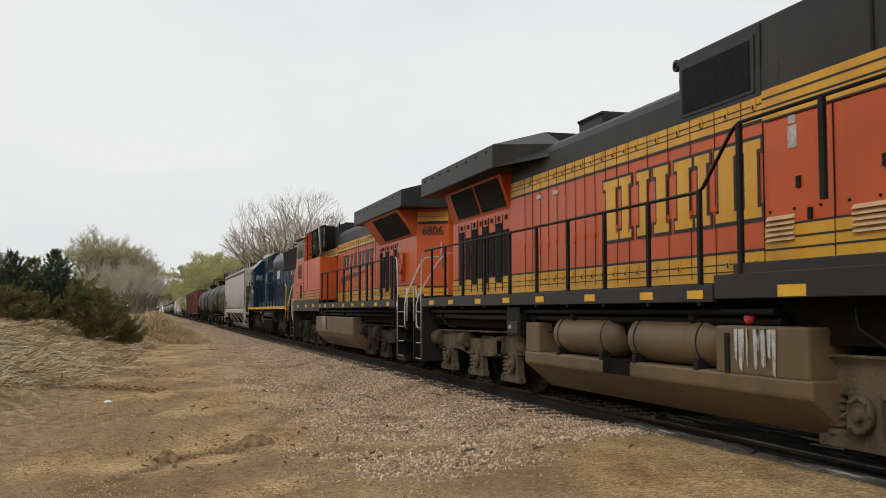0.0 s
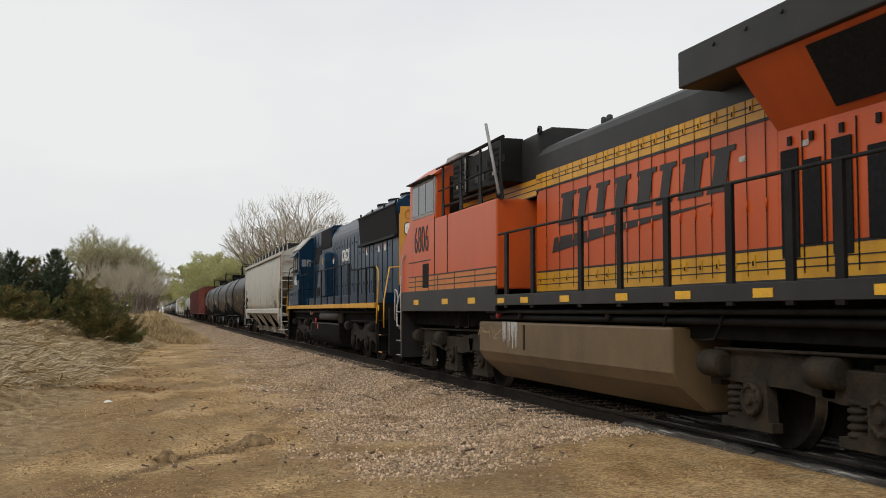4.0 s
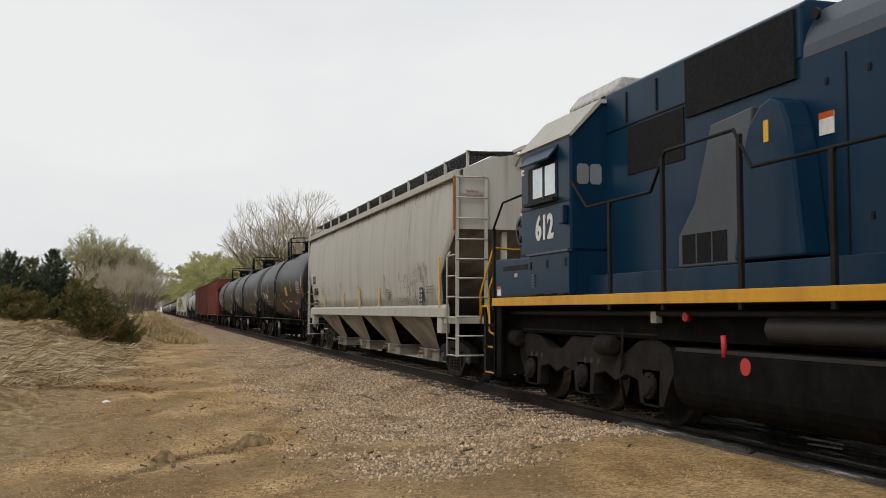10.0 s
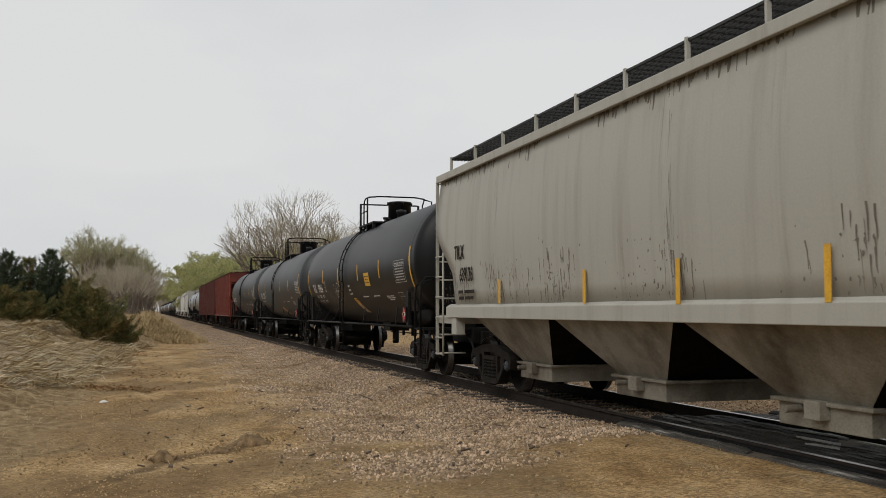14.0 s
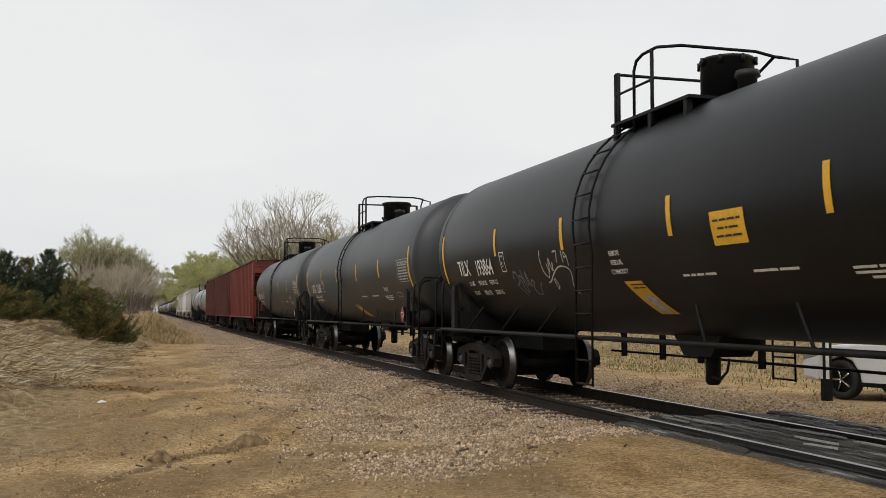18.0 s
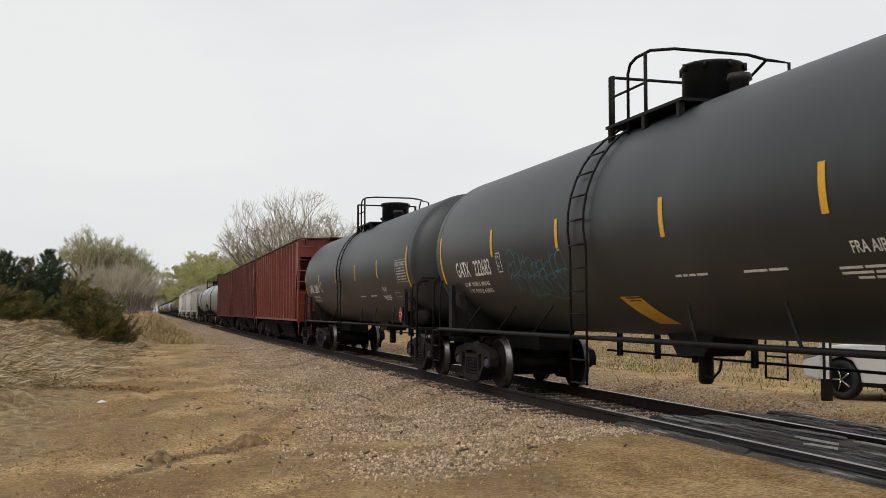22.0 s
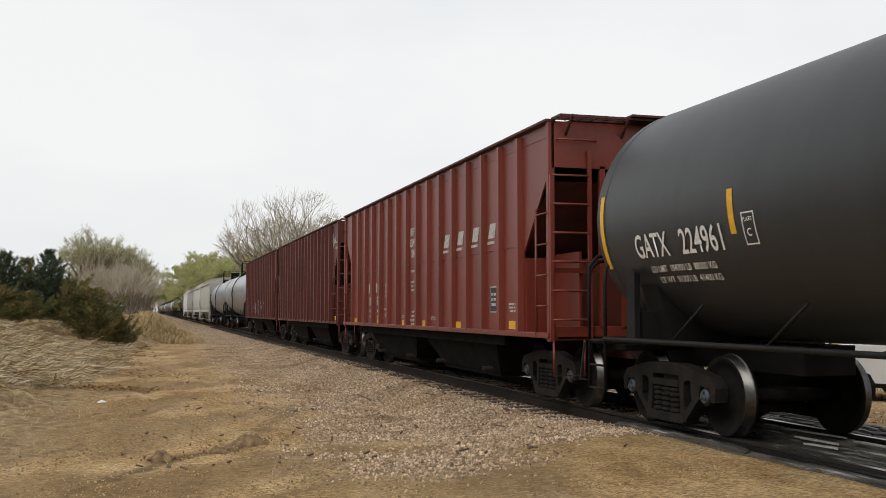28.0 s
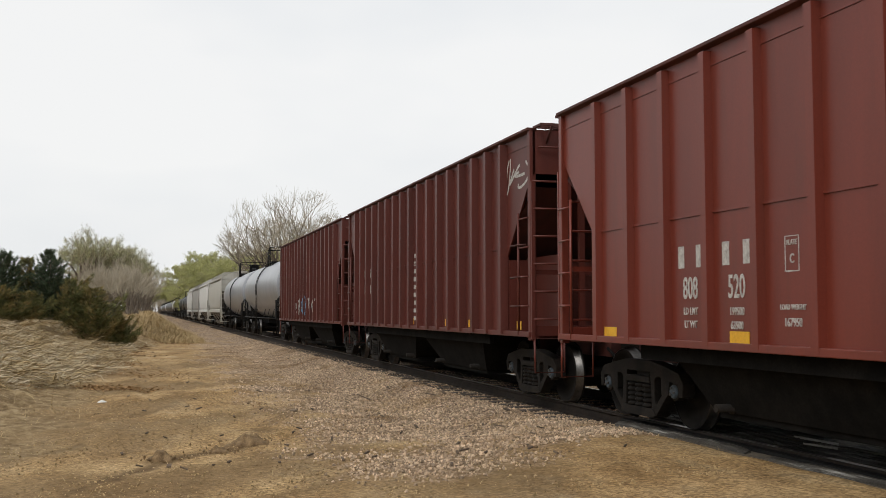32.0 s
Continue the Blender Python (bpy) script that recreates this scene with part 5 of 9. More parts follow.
def loco_truck(parent, y, frame_mat, style):
    """Six-wheel truck with axle boxes, coil springs and brake cylinders."""
    g = Geo()
    sp = 1.93 if style == "high" else 2.02
    for s in (-1, 1):
        x0, x1 = sorted((s * 1.00, s * 1.16))
        if style == "high":
            g.prism([(-2.75, 0.86), (-2.55, 1.02), (-1.2, 0.98), (-0.5, 0.90), (0.5, 0.90), (1.2, 0.98), (2.55, 1.02), (2.75, 0.86), (2.6, 0.68), (1.3, 0.66), (0.6, 0.58), (-0.6, 0.58), (-1.3, 0.66), (-2.6, 0.68)], x0, x1, "x")
            for k in (-1, 0, 1):
                yy = k * sp
                g.prism([(yy - 0.30, 0.20), (yy + 0.62, 0.20), (yy + 0.62, 0.30), (yy + 0.24, 0.34), (yy + 0.20, 0.72), (yy - 0.20, 0.72), (yy - 0.24, 0.3), (yy - 0.30, 0.3)], x0 + 0.02 * s, x1 + 0.05 * s, "x")
                coil(g, s * 1.10, yy + 0.42, 0.30, 0.66, 0.11, 5)
                g.lathe([(0, 0.17), (s * 0.05, 0.17), (s * 0.06, 0.13), (s * 0.035, 0.12), (s * 0.035, 0.06), (s * 0.08, 0.05)], (s * 1.19, yy, 0.52), "x", 18)
                for q in range(8):
                    g.lathe([(0, 0.02), (s * 0.02, 0.016)], (s * 1.245, yy + 0.15 * math.cos(q * 0.785), 0.52 + 0.15 * math.sin(q * 0.785)), "x", 6)
                g.prism([(yy + 0.68, 0.62), (yy + 0.86, 0.62), (yy + 0.92, 0.90), (yy + 0.62, 0.90)], x0, x1 + 0.03 * s, "x")
            for yy in (-2.78, 0.9, 2.78):
                g.lathe([(-0.24, 0.10), (-0.22, 0.15), (0.16, 0.15), (0.22, 0.10)], (s * 1.20, yy - (0.15 if yy > 0 else -0.15), 0.86), "y", 14)
            g.tube([(s * 1.22, -2.6, 1.06), (s * 1.22, 2.6, 1.02)], 0.02, 6)
        else:
            side = [(-2.62, 0.72), (-2.50, 0.98), (-2.15, 1.10), (-1.70, 1.04), (-1.25, 0.86), (-0.78, 0.86), (-0.40, 1.06)]
            low = [(0.30, 0.26), (0.36, 0.55), (0.70, 0.60), (1.02, 0.50), (1.34, 0.60), (1.66, 0.55), (1.72, 0.26), (2.32, 0.26), (2.46, 0.50)]
            g.prism(side + [(-y, z) for y, z in side[::-1]] + low[::-1] + [(-y, z) for y, z in low], x0, x1, "x")
            for k in (-1, 0, 1):
                yy = k * sp
                g.prism([(yy - 0.20, 0.24), (yy + 0.20, 0.24), (yy + 0.24, 0.70), (yy - 0.24, 0.70)], x0, x1 + 0.02 * s, "x")
                g.lathe([(0, 0.17), (s * 0.05, 0.17), (s * 0.06, 0.13), (s * 0.09, 0.12), (s * 0.10, 0.05)], (s * 1.16, yy, 0.50), "x", 18)
                for q in range(6):
                    g.lathe([(0, 0.022), (s * 0.025, 0.018)], (s * 1.215, yy + 0.145 * math.cos(q * 1.047), 0.50 + 0.145 * math.sin(q * 1.047)), "x", 6)
            for yy in (-0.9, 2.62):
                g.lathe([(-0.26, 0.08), (-0.22, 0.14), (0.18, 0.14), (0.22, 0.08)], (s * 1.22, yy, 0.97), "y", 14)
            g.tube([(s * 1.2, -2.3, 1.13), (s * 1.2, 2.3, 1.13)], 0.018, 6)
    g.box(-1.0, 1.0, -0.35, 0.35, 0.55, 0.95)
    ob = part("truck", g, frame_mat, parent, "cast six-wheel truck caked in brown grime" if style == "high" else "black cast six-wheel truck", bevel=0.01)
    ob.location = (0, y, 0)
    if style != "high":
        for yy in (-0.5, -0.28, -0.06, 1.6, 1.82, 2.04):
            part("frame_hole", Geo().lathe([(0, 0.045), (-0.008, 0.045)], (-1.158, yy, 0.73), "x", 12), rust_brown, ob, "rusty round hole in the frame")
        part("sand_pipe", Geo().tube([(-1.2, -1.35, 1.2), (-1.22, -1.35, 0.85), (-1.12, -1.1, 0.5), (-1.0, -1.0, 0.2)], 0.022, 6), grime_dark, ob)
    # added black blocks stand for the shade between frames and wheels
    part("transom", Geo().box(-0.92, 0.92, -2.75, 2.75, 0.87, 1.12), shade_black, ob, "black block standing for the shade inside the truck")
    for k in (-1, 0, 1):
        part("traction_motor", Geo().box(-0.64, 0.64, k * sp - 0.75, k * sp + 0.75, 0.16, 0.86), shade_black, ob, "black motor block that darkens the gap between the wheels", bevel=0.05)
        wheelset(ob, k * sp, r=0.53, out=1.0, caps=False)
    return ob


def pillar(u0, u1):
    """An upright bar with a slab at its foot and one at its head."""
    return (((u0, 0.0), (u1, 0.0), (u1, 0.13), (u0, 0.13)), ((u0 + 0.08, 0.10), (u1 - 0.08, 0.10), (u1 - 0.08, 0.90), (u0 + 0.08, 0.90)), ((u0, 0.87), (u1, 0.87), (u1, 1.0), (u0, 1.0)))


EMBLEM = (pillar(0.0, 0.50) + pillar(0.56, 0.94), pillar(0.04, 0.42) + pillar(0.56, 0.98), pillar(0.06, 0.52) + pillar(0.60, 0.96), pillar(0.0, 0.50) + pillar(0.58, 1.0))


def block_emblem(parent, y0, y1, z0, z1, x, fill, edge, slant=0.0, name="emblem"):
    """A company emblem as plain slabs in its colours: four groups of bars with a dark rim, read from +y to -y."""
    n, m = 4, 0.04
    w = (y0 - y1) / n
    for k, strips in enumerate(EMBLEM):
        def put(u, v, grow_by):
            cu, cv = sum(q[0] for q in strip) / 4, sum(q[1] for q in strip) / 4
            yy, zz = y0 - w * (k + 0.04 + 0.92 * u) - slant * v, z0 + (z1 - z0) * v
            return yy - math.copysign(grow_by, u - cu), zz + math.copysign(grow_by, v - cv)

        for i, strip in enumerate(strips):
            part(name, Geo().prism([put(u, v, m if fill else 0.0) for u, v in strip], x - 0.004 - 0.0005 * i, x + 0.002, "x"), edge, parent, "dark rim of the emblem")
            if fill:
                part(name, Geo().prism([put(u, v, 0.0) for u, v in strip], x - 0.009 - 0.0005 * i, x + 0.002, "x"), fill, parent, "yellow emblem bar")


def orange_loco(centre, d, number, style):
    """Wide-nosed six-axle diesel; d = 1 when its cab points to +y. Positions a run from its middle toward the cab."""
    loco = thing("locomotive", "orange, yellow and black diesel locomotive with a flared radiator hood", "locomotive", "locomotives")
    L = 10.35
    he = 2.2 if style == 2 else 3.0

    def ab(a0, a1):
        return sorted((d * a0, d * a1))

    def box(name, x0, x1, a0, a1, z0, z1, mat, label="", bevel=0.0, parent=None):
        return part(name, Geo().box(x0, x1, *ab(a0, a1), z0, z1), mat, parent or loco, label, bevel)

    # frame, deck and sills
    # widened near-black underframe holds the shade under the deck
    box("underframe", -1.22, 1.22, -L + 0.9, L - 0.8, 1.12, 1.62, shade_black)
    box("walkway_deck", -1.52, 1.52, -9.1, 9.3, 1.64, 1.70, dark_paint)
    for e in (-1, 1):
        part("side_sill", Geo().box(*sorted((e * 1.50, e * 1.56)), *ab(-9.1, 2.64), 1.52, 1.70), dark_paint, loco, bevel=0.006)
        part("under_sill_pipe", Geo().tube([(e * 1.40, d * -8.8, 1.42), (e * 1.40, d * 3.5, 1.42)], 0.035).tube([(e * 1.30, d * -8.8, 1.32), (e * 1.30, d * 3.5, 1.32)], 0.05), black, loco)
        for a in (-8.3, -6.9, -5.2, -3.7, -2.2, -0.4, 1.2, 2.3):
            part("reflector", Geo().box(e * 1.565 - 0.004, e * 1.565 + 0.004, *ab(a - 0.16, a + 0.16), 1.555, 1.645), sign_yellow, loco, "yellow reflective patch")
    # long hood in panels
    flare = 1.14 if style == 1 else 1.44
    hood = [(-0.95, 1.68), (-0.95, 4.00), (-0.72, 4.18), (0.72, 4.18), (0.95, 4.00), (0.95, 1.68)]
    fe = -5.2 if style == 1 else -4.6
    part("engine_hood", Geo().prism(hood, d * fe, d * he), orange, loco, bevel=0.01)
    part("radiator_hood", Geo().prism([(-0.95, 1.68), (-0.95, 3.28), (-flare, 3.92), (flare, 3.92), (0.95, 3.28), (0.95, 1.68)], d * -8.8, d * fe), orange, loco, bevel=0.01)
    g = Geo().add([(x, d * a, z) for x, a in ((-0.95, -8.8), (-0.27, -9.3), (0.27, -9.3), (0.95, -8.8)) for z in (1.68, 3.92)], [(0, 1, 3, 2), (2, 3, 5, 4), (4, 5, 7, 6), (0, 2, 4, 6), (1, 7, 5, 3), (0, 6, 7, 1)])
    part("hood_end", g, orange, loco)
    roof = [(-0.955, 3.72), (-0.955, 4.02), (-0.90, 4.13), (-0.78, 4.21), (-0.60, 4.25), (0.60, 4.25), (0.78, 4.21), (0.90, 4.13), (0.955, 4.02), (0.955, 3.72)]
    part("hood_roof", Geo().prism(roof, d * (fe + 0.1), d * he), dark_paint, loco, bevel=0.02)
    for e in (-1, 1):
        for z0, z1, name in ((3.47, 3.72, "upper_stripe"), (1.74, 2.06, "lower_stripe")):
            a0 = fe + 0.1 if z0 > 3 else -8.78
            part(name, Geo().box(*sorted((e * 0.95, e * 0.957)), *ab(a0, he), z0, z1), yellow, loco)
            g = Geo()
            for zz in (z0 - 0.035, z0 + (z1 - z0) * 0.36, z0 + (z1 - z0) * 0.62, z1 + 0.0):
                h = 0.030 if zz in (z0 - 0.035, z1) else 0.013
                g.box(*sorted((e * 0.95, e * 0.961)), *ab(a0, he), zz, zz + h)
            part("pinstriping", g, dark_paint, loco)
        # hood doors
        a = -4.4
        while a < he - 0.1:
            part("door_seam", Geo().box(*sorted((e * 0.956, e * 0.9625)), *ab(a, a + 0.009), 1.80, 3.72), black, loco)
            for z in (1.90, 3.58):
                latch = part("door_latch", Geo().box(*sorted((e * 0.956, e * 0.970)), *ab(a + 0.22, a + 0.29), z, z + 0.12), yellow, loco)
                part("latch_hole", Geo().box(*sorted((e * 0.968, e * 0.974)), *ab(a + 0.24, a + 0.27), z + 0.01, z + 0.06), black, latch)
            part("hinge", Geo().tube([(e * 0.962, d * (a + 0.005), 2.5), (e * 0.962, d * (a + 0.005), 2.62)], 0.012, 6), orange, loco)
            a += 0.36 if a < -0.8 else 0.545
        part("deck_kick", Geo().box(*sorted((e * 0.95, e * 0.965)), *ab(-8.8, he), 1.70, 1.75), dark_paint, loco)
        # radiator screens and tall vents
        for k, (a0, a1) in enumerate(((-8.25, -6.82), (-6.66, -5.28)) if style == 1 else ((-8.45, -7.02), (-6.92, -5.62))):
            vs = [(e * (0.96 + (flare - 0.95) * (z - 3.28) / 0.64 + 0.012), d * q, z) for z, q in ((3.34, a0), (3.34, a1), (3.86, a1 - 0.10), (3.86, a0 - 0.10))]
            part("radiator_screen", Geo().add(vs, [(0, 1, 2, 3)]), mesh_black, loco)
        vents = (-8.25, -7.82, -7.39, -6.99, -6.67, -6.31, -5.90, -5.50) if style == 1 else (-6.75, -6.25, -5.75, -5.30, -4.95)
        for k, a in enumerate(vents):
            part("vent_screen", Geo().box(*sorted((e * 0.955, e * 0.972)), *ab(a, a + 0.28), 1.96 + 0.12 * (k % 2), 3.06 - 0.14 * (k % 2)), mesh_black, loco, "tall black vent screen")
            part("door_seam", Geo().box(*sorted((e * 0.956, e * 0.968)), *ab(a - 0.075, a - 0.064), 1.80, 3.22), black, loco)
            part("door_latch", Geo().box(*sorted((e * 0.956, e * 0.975)), *ab(a + 0.10, a + 0.16), 3.10, 3.19), black, loco)
        # stacked cab-side handrail
        posts = [(d * a, 2.72) for a in ((-8.4, -7.4, -6.2, -4.9, -3.6, -2.4, -1.2, 0.0, 1.2, 2.36) if style == 1 else (-8.95, -8.6, -7.4, -6.3, -5.6, -4.6, -3.3, -2.1, -0.9, 0.9, 2.1))]
        handrail(loco, e * 1.53, posts, [(d * -9.1, 1.1), (d * -9.08, 2.45), (d * -8.9, 2.72)] + [(d * 2.5, 2.72)] if style == 2 else [(d * -9.0, 2.72), (d * 2.34, 2.70), (d * 2.44, 2.74), (d * 3.02, 3.26), (d * 3.14, 3.31), (d * 6.4, 3.32)], black, black, 1.7, wide=0.03 if style == 1 else 0.06)
    if style == 1:
        for e in (-1, 1):
            part("rail_post", Geo().box(e * 1.53 - 0.02, e * 1.53 + 0.02, *ab(3.10, 3.17), 1.80, 3.30), black, loco)
            part("rail_post", Geo().box(e * 1.53 - 0.02, e * 1.53 + 0.02, *ab(4.40, 4.47), 2.40, 3.30), black, loco)
            part("notice", Geo().box(*sorted((e * 1.16, e * 1.167)), *ab(3.42, 3.56), 3.02, 3.24).box(*sorted((e * 1.16, e * 1.167)), *ab(3.43, 3.54), 3.26, 3.34), white_worn, loco, "white printed notice")
            for q, z in ((3.72, 2.30), (3.55, 2.62), (4.75, 2.66), (4.9, 3.2), (5.6, 2.8)):
                part("door_latch", Geo().box(*sorted((e * 1.16, e * 1.182)), *ab(q, q + 0.06), z, z + 0.11), black, loco)
            for q in range(9):
                part("panel_bolt", Geo().lathe([(0, 0.018), (e * 0.014, 0.012)], (e * 1.16, d * (3.1 + 0.4 * q), 2.42), "x", 6), black, loco)
    # flared radiator wings
    wing = [(-1.5, 3.92), (-1.5, 4.33), (-0.5, 4.60), (0.5, 4.60), (1.5, 4.33), (1.5, 3.92)]
    part("radiator_wing", Geo().prism(wing, d * -9.4, d * (-3.55 if style == 2 else -4.55)), dark_paint, loco, bevel=0.015)
    g = Geo().add([(x, d * a, z) for x, a, z in ((-1.5, -4.55, 3.92), (-1.5, -4.55, 4.33), (-0.5, -4.55, 4.60), (-0.95, -3.2, 3.95), (-0.72, -3.2, 4.16))], [(0, 1, 4, 3), (1, 2, 4)])
    if style == 1:
        part("wing_fairing", g, dark_paint, loco)
    g = Geo()
    for k in range(9):
        for e in (-1, 1):
            g.lathe([(0, 0.025), (e * 0.02, 0.02)], (e * 1.5, d * (-9.1 + 0.6 * k), 4.24), "x", 8)
    part("wing_bolts", g, dark_paint, loco)
    # hood end lettering, headlight
    lamp = part("headlight", Geo().box(-0.22, 0.22, *ab(-9.32, -9.46), 3.54, 3.90), black, loco, "twin round headlight", bevel=0.03)
    for x in (-0.105, 0.105):
        part("lens", Geo().lathe([(0, 0.085), (d * -0.02, 0.085), (d * -0.03, 0.05)], (x, d * -9.46, 3.74), "y", 18), lamp_glass, lamp)
    part("horn_recess", Geo().box(-0.15, 0.15, *ab(-9.30, -9.315), 3.14, 3.42), black, loco)
    for e in (-1, 1):
        ang = math.atan2(0.5, 0.68)
        for z0, z1, m in ((3.55, 3.62, dark_paint), (3.62, 3.72, yellow), (3.75, 3.85, yellow), (2.00, 2.04, dark_paint), (1.88, 1.98, yellow), (1.77, 1.86, yellow)):
            g = Geo().add([(e * x, d * (a - 0.012), z) for z in (z0, z1) for x, a in ((0.93, -8.815), (0.29, -9.285))], [(0, 1, 3, 2)])
            part("end_stripe", g, m, loco)
        # pose for a number on the slanted end face
        u = Vector((-e * 0.68, -d * 0.5, 0)).normalized()
        if d * e > 0:
            u = -u
        up = Vector((0, 0, 1))
        nrm = u.cross(up)
        m = Matrix(((u.x, up.x, nrm.x, e * 0.62), (u.y, up.y, nrm.y, d * -9.06), (u.z, up.z, nrm.z, 3.38), (0, 0, 0, 1)))
        m.translation += nrm * 0.012
        word("road_number", number, 0.30, black_ink, loco, m, "black road number", 0.95)
        part("grab_rod", Geo().tube([(e * 0.45, d * -9.24, 2.5), (e * 0.45, d * -9.24, 3.1)], 0.014), white_worn, loco)
    # rear and front platforms with steps
    for s, edge in ((-1, -9.15), (1, 9.35)):
        box("end_platform", -1.0, 1.0, edge, edge + s * 0.95, 1.62, 1.78, dark_paint)
        box("pilot_plate", -1.35, 1.35, edge + s * 0.86, edge + s * 0.93, 0.30, 1.62, black)
        for e in (-1, 1):
            part("step_side", Geo().box(*sorted((e * 1.50, e * 1.54)), *ab(edge, edge + s * 0.12), 0.35, 1.80).box(*sorted((e * 0.98, e * 1.52)), *ab(edge + s * 0.02, edge + s * 0.08), 0.35, 1.75), dark_paint, loco)
            for k, z in enumerate((0.36, 0.70, 1.04, 1.38)):
                st = part("step", Geo().box(*sorted((e * (1.02 + 0.06), e * 1.52)), *ab(edge + s * 0.1, edge + s * 0.62), z, z + 0.03), black, loco)
                part("step_edge", Geo().box(*sorted((e * 1.505, e * 1.525)), *ab(edge + s * 0.1, edge + s * 0.62), z + 0.02, z + 0.036), white_worn, st, "white-painted step edge")
            for pts in ([(1.53, 0.10, 0.75), (1.54, 0.10, 1.9), (1.54, 0.06, 2.5), (1.53, -0.06, 2.68), (1.53, -0.2, 2.72)],
                        [(0.55, 0.30, 2.72), (0.92, 0.34, 2.70), (1.08, 0.40, 2.50), (1.46, 0.62, 1.78), (1.50, 0.66, 1.55), (1.50, 0.66, 1.12), (1.46, 0.60, 1.02), (1.40, 0.5, 1.0)],
                        [(1.46, 0.72, 1.7), (1.48, 0.76, 1.9), (1.50, 0.86, 1.95), (1.50, 0.90, 1.7), (1.50, 0.88, 1.2)]):
                pts = [(e * x, d * (edge + s * y), z) for x, y, z in pts]
                part("grab_rail", Geo().tube(pts, 0.018, 8), white_worn, loco, "white-painted grab rail")
        part("coupler", Geo().box(-0.15, 0.15, *ab(edge + s * 0.8, L * s), 0.72, 0.98), grime_dark, loco)
        hose(loco, d * s * (L - 0.2))
    # fuel tank
    g = Geo()
    fa, fb = (-3.25, 3.78) if style == 2 else (-3.15, 4.1)
    if style == 2:
        prof = [(-1.46, 1.24), (-1.46, 0.72), (-1.36, 0.56), (-1.0, 0.26), (1.0, 0.26), (1.36, 0.56), (1.46, 0.72), (1.46, 1.24)]
        part("fuel_tank", Geo().prism(prof, d * fa, d * fb), mud, loco, "mud-caked brown fuel tank", bevel=0.03)
    else:
        prof = [(-1.45, 0.80), (-1.45, 0.62), (-1.0, 0.24), (1.0, 0.24), (1.45, 0.62), (1.45, 0.80)]
        part("fuel_tank", Geo().prism(prof, d * fa, d * fb), mud, loco, "mud-caked brown fuel tank", bevel=0.03)
        part("fuel_tank_block", Geo().box(-1.45, 1.45, *ab(2.5, 4.06), 0.78, 1.28), mud, loco, bevel=0.03)
        part("fuel_tank_end", Geo().box(-1.45, 1.45, *ab(-3.1, -2.55), 0.78, 1.25), mud, loco, bevel=0.03)
        part("tank_core", Geo().box(-0.75, 0.75, *ab(-2.6, 2.6), 0.78, 1.3), black, loco)
        # proud dark box stands for the shade in the shelf's gap
        part("shelf_notch", Geo().box(-1.456, 1.456, *ab(-0.25, 0.52), 0.62, 0.81), shade_black, loco, "dark box painted for the shaded gap in the tank's shelf")
        for a0, a1 in ((-2.15, -0.05), (0.27, 2.37)):
            for e in (-1, 1):
                n = a1 - a0
                g = Geo().lathe([(0.0, 0.02), (0.02, 0.12), (0.07, 0.21), (0.17, 0.275), (0.22, 0.285), (n - 0.22, 0.285), (n - 0.17, 0.275), (n - 0.07, 0.21), (n - 0.02, 0.12), (n, 0.02)], (e * 1.16, min(d * a0, d * a1), 1.085), "y", 32)
                res = part("air_reservoir", g, mud, loco, "brown air reservoir")
                for q in (0.28, n - 0.35):
                    part("strap", Geo().lathe([(-0.014, 0.29), (0.014, 0.29)], (e * 1.16, min(d * a0, d * a1) + q, 1.085), "y", 32), black, res)
                    part("strap_bracket", Geo().box(*sorted((e * 1.30, e * 1.45)), min(d * a0, d * a1) + q - 0.05, min(d * a0, d * a1) + q + 0.05, 0.78, 0.90), black, res, bevel=0.01)
    for e in (-1, 1):
        for a in (1.9, 3.0, -1.4):
            part("filler_cap", Geo().lathe([(0, 0.07), (e * 0.10, 0.07), (e * 0.12, 0.04)], (e * 1.28, d * a, 1.36), "x", 14), red_sign if a > 2.5 else grime_dark, loco)
        g = Geo().box(*sorted((e * 1.455, e * 1.468)), *ab(2.7, 2.78), 0.80, 1.2) if style == 1 else Geo().box(*sorted((e * 1.455, e * 1.468)), *ab(1.45, 1.53), 0.80, 1.2)
        part("sight_gauge", g, black, loco)
    loco_truck(loco, d * -6.37, mud_truck if style == 1 else grime, "high")
    loco_truck(loco, d * 6.37, mud_truck if style == 1 else grime, "high")
    runs = Geo()
    rr = random.Random(style)
    for k in range(16):
        q, ln = (2.1 if style == 2 else 3.3) + rr.gauss(0, 0.18), rr.uniform(0.08, 0.38)
        w = rr.uniform(0.006, 0.02)
        runs.add([(-1.4635, d * (q - w), 1.25), (-1.4635, d * (q + w), 1.25), (-1.4635, d * (q + w * 0.3), 1.25 - ln), (-1.4635, d * (q - w * 0.3), 1.25 - ln)], [(0, 1, 2, 3)])
    for k in range(9):
        q, ln, w = (2.1 if style == 2 else 3.25) + rr.gauss(0, 0.2), rr.uniform(0.18, 0.46), rr.uniform(0.02, 0.05)
        runs.add([(-1.4625, d * (q - w), 1.245), (-1.4625, d * (q + w), 1.245), (-1.4625, d * (q + w * 0.6), 1.245 - ln), (-1.4625, d * (q - w * 0.5), 1.245 - ln * 0.9)], [(0, 1, 2, 3)])
    ob = part("spill_stain", runs, white_worn, loco, "white dried spill runs")
    ob["kind"] = "stuff"
    if style == 2:
        ob = part("scrawl", scrawl(73, 7, 1.1, 0.22, 0.018).mesh("scrawl", tan_smear), None, loco, "pale dried smear on the fuel tank")
        ob.matrix_local = near_side(-1.464, d * 3.2, 1.06)
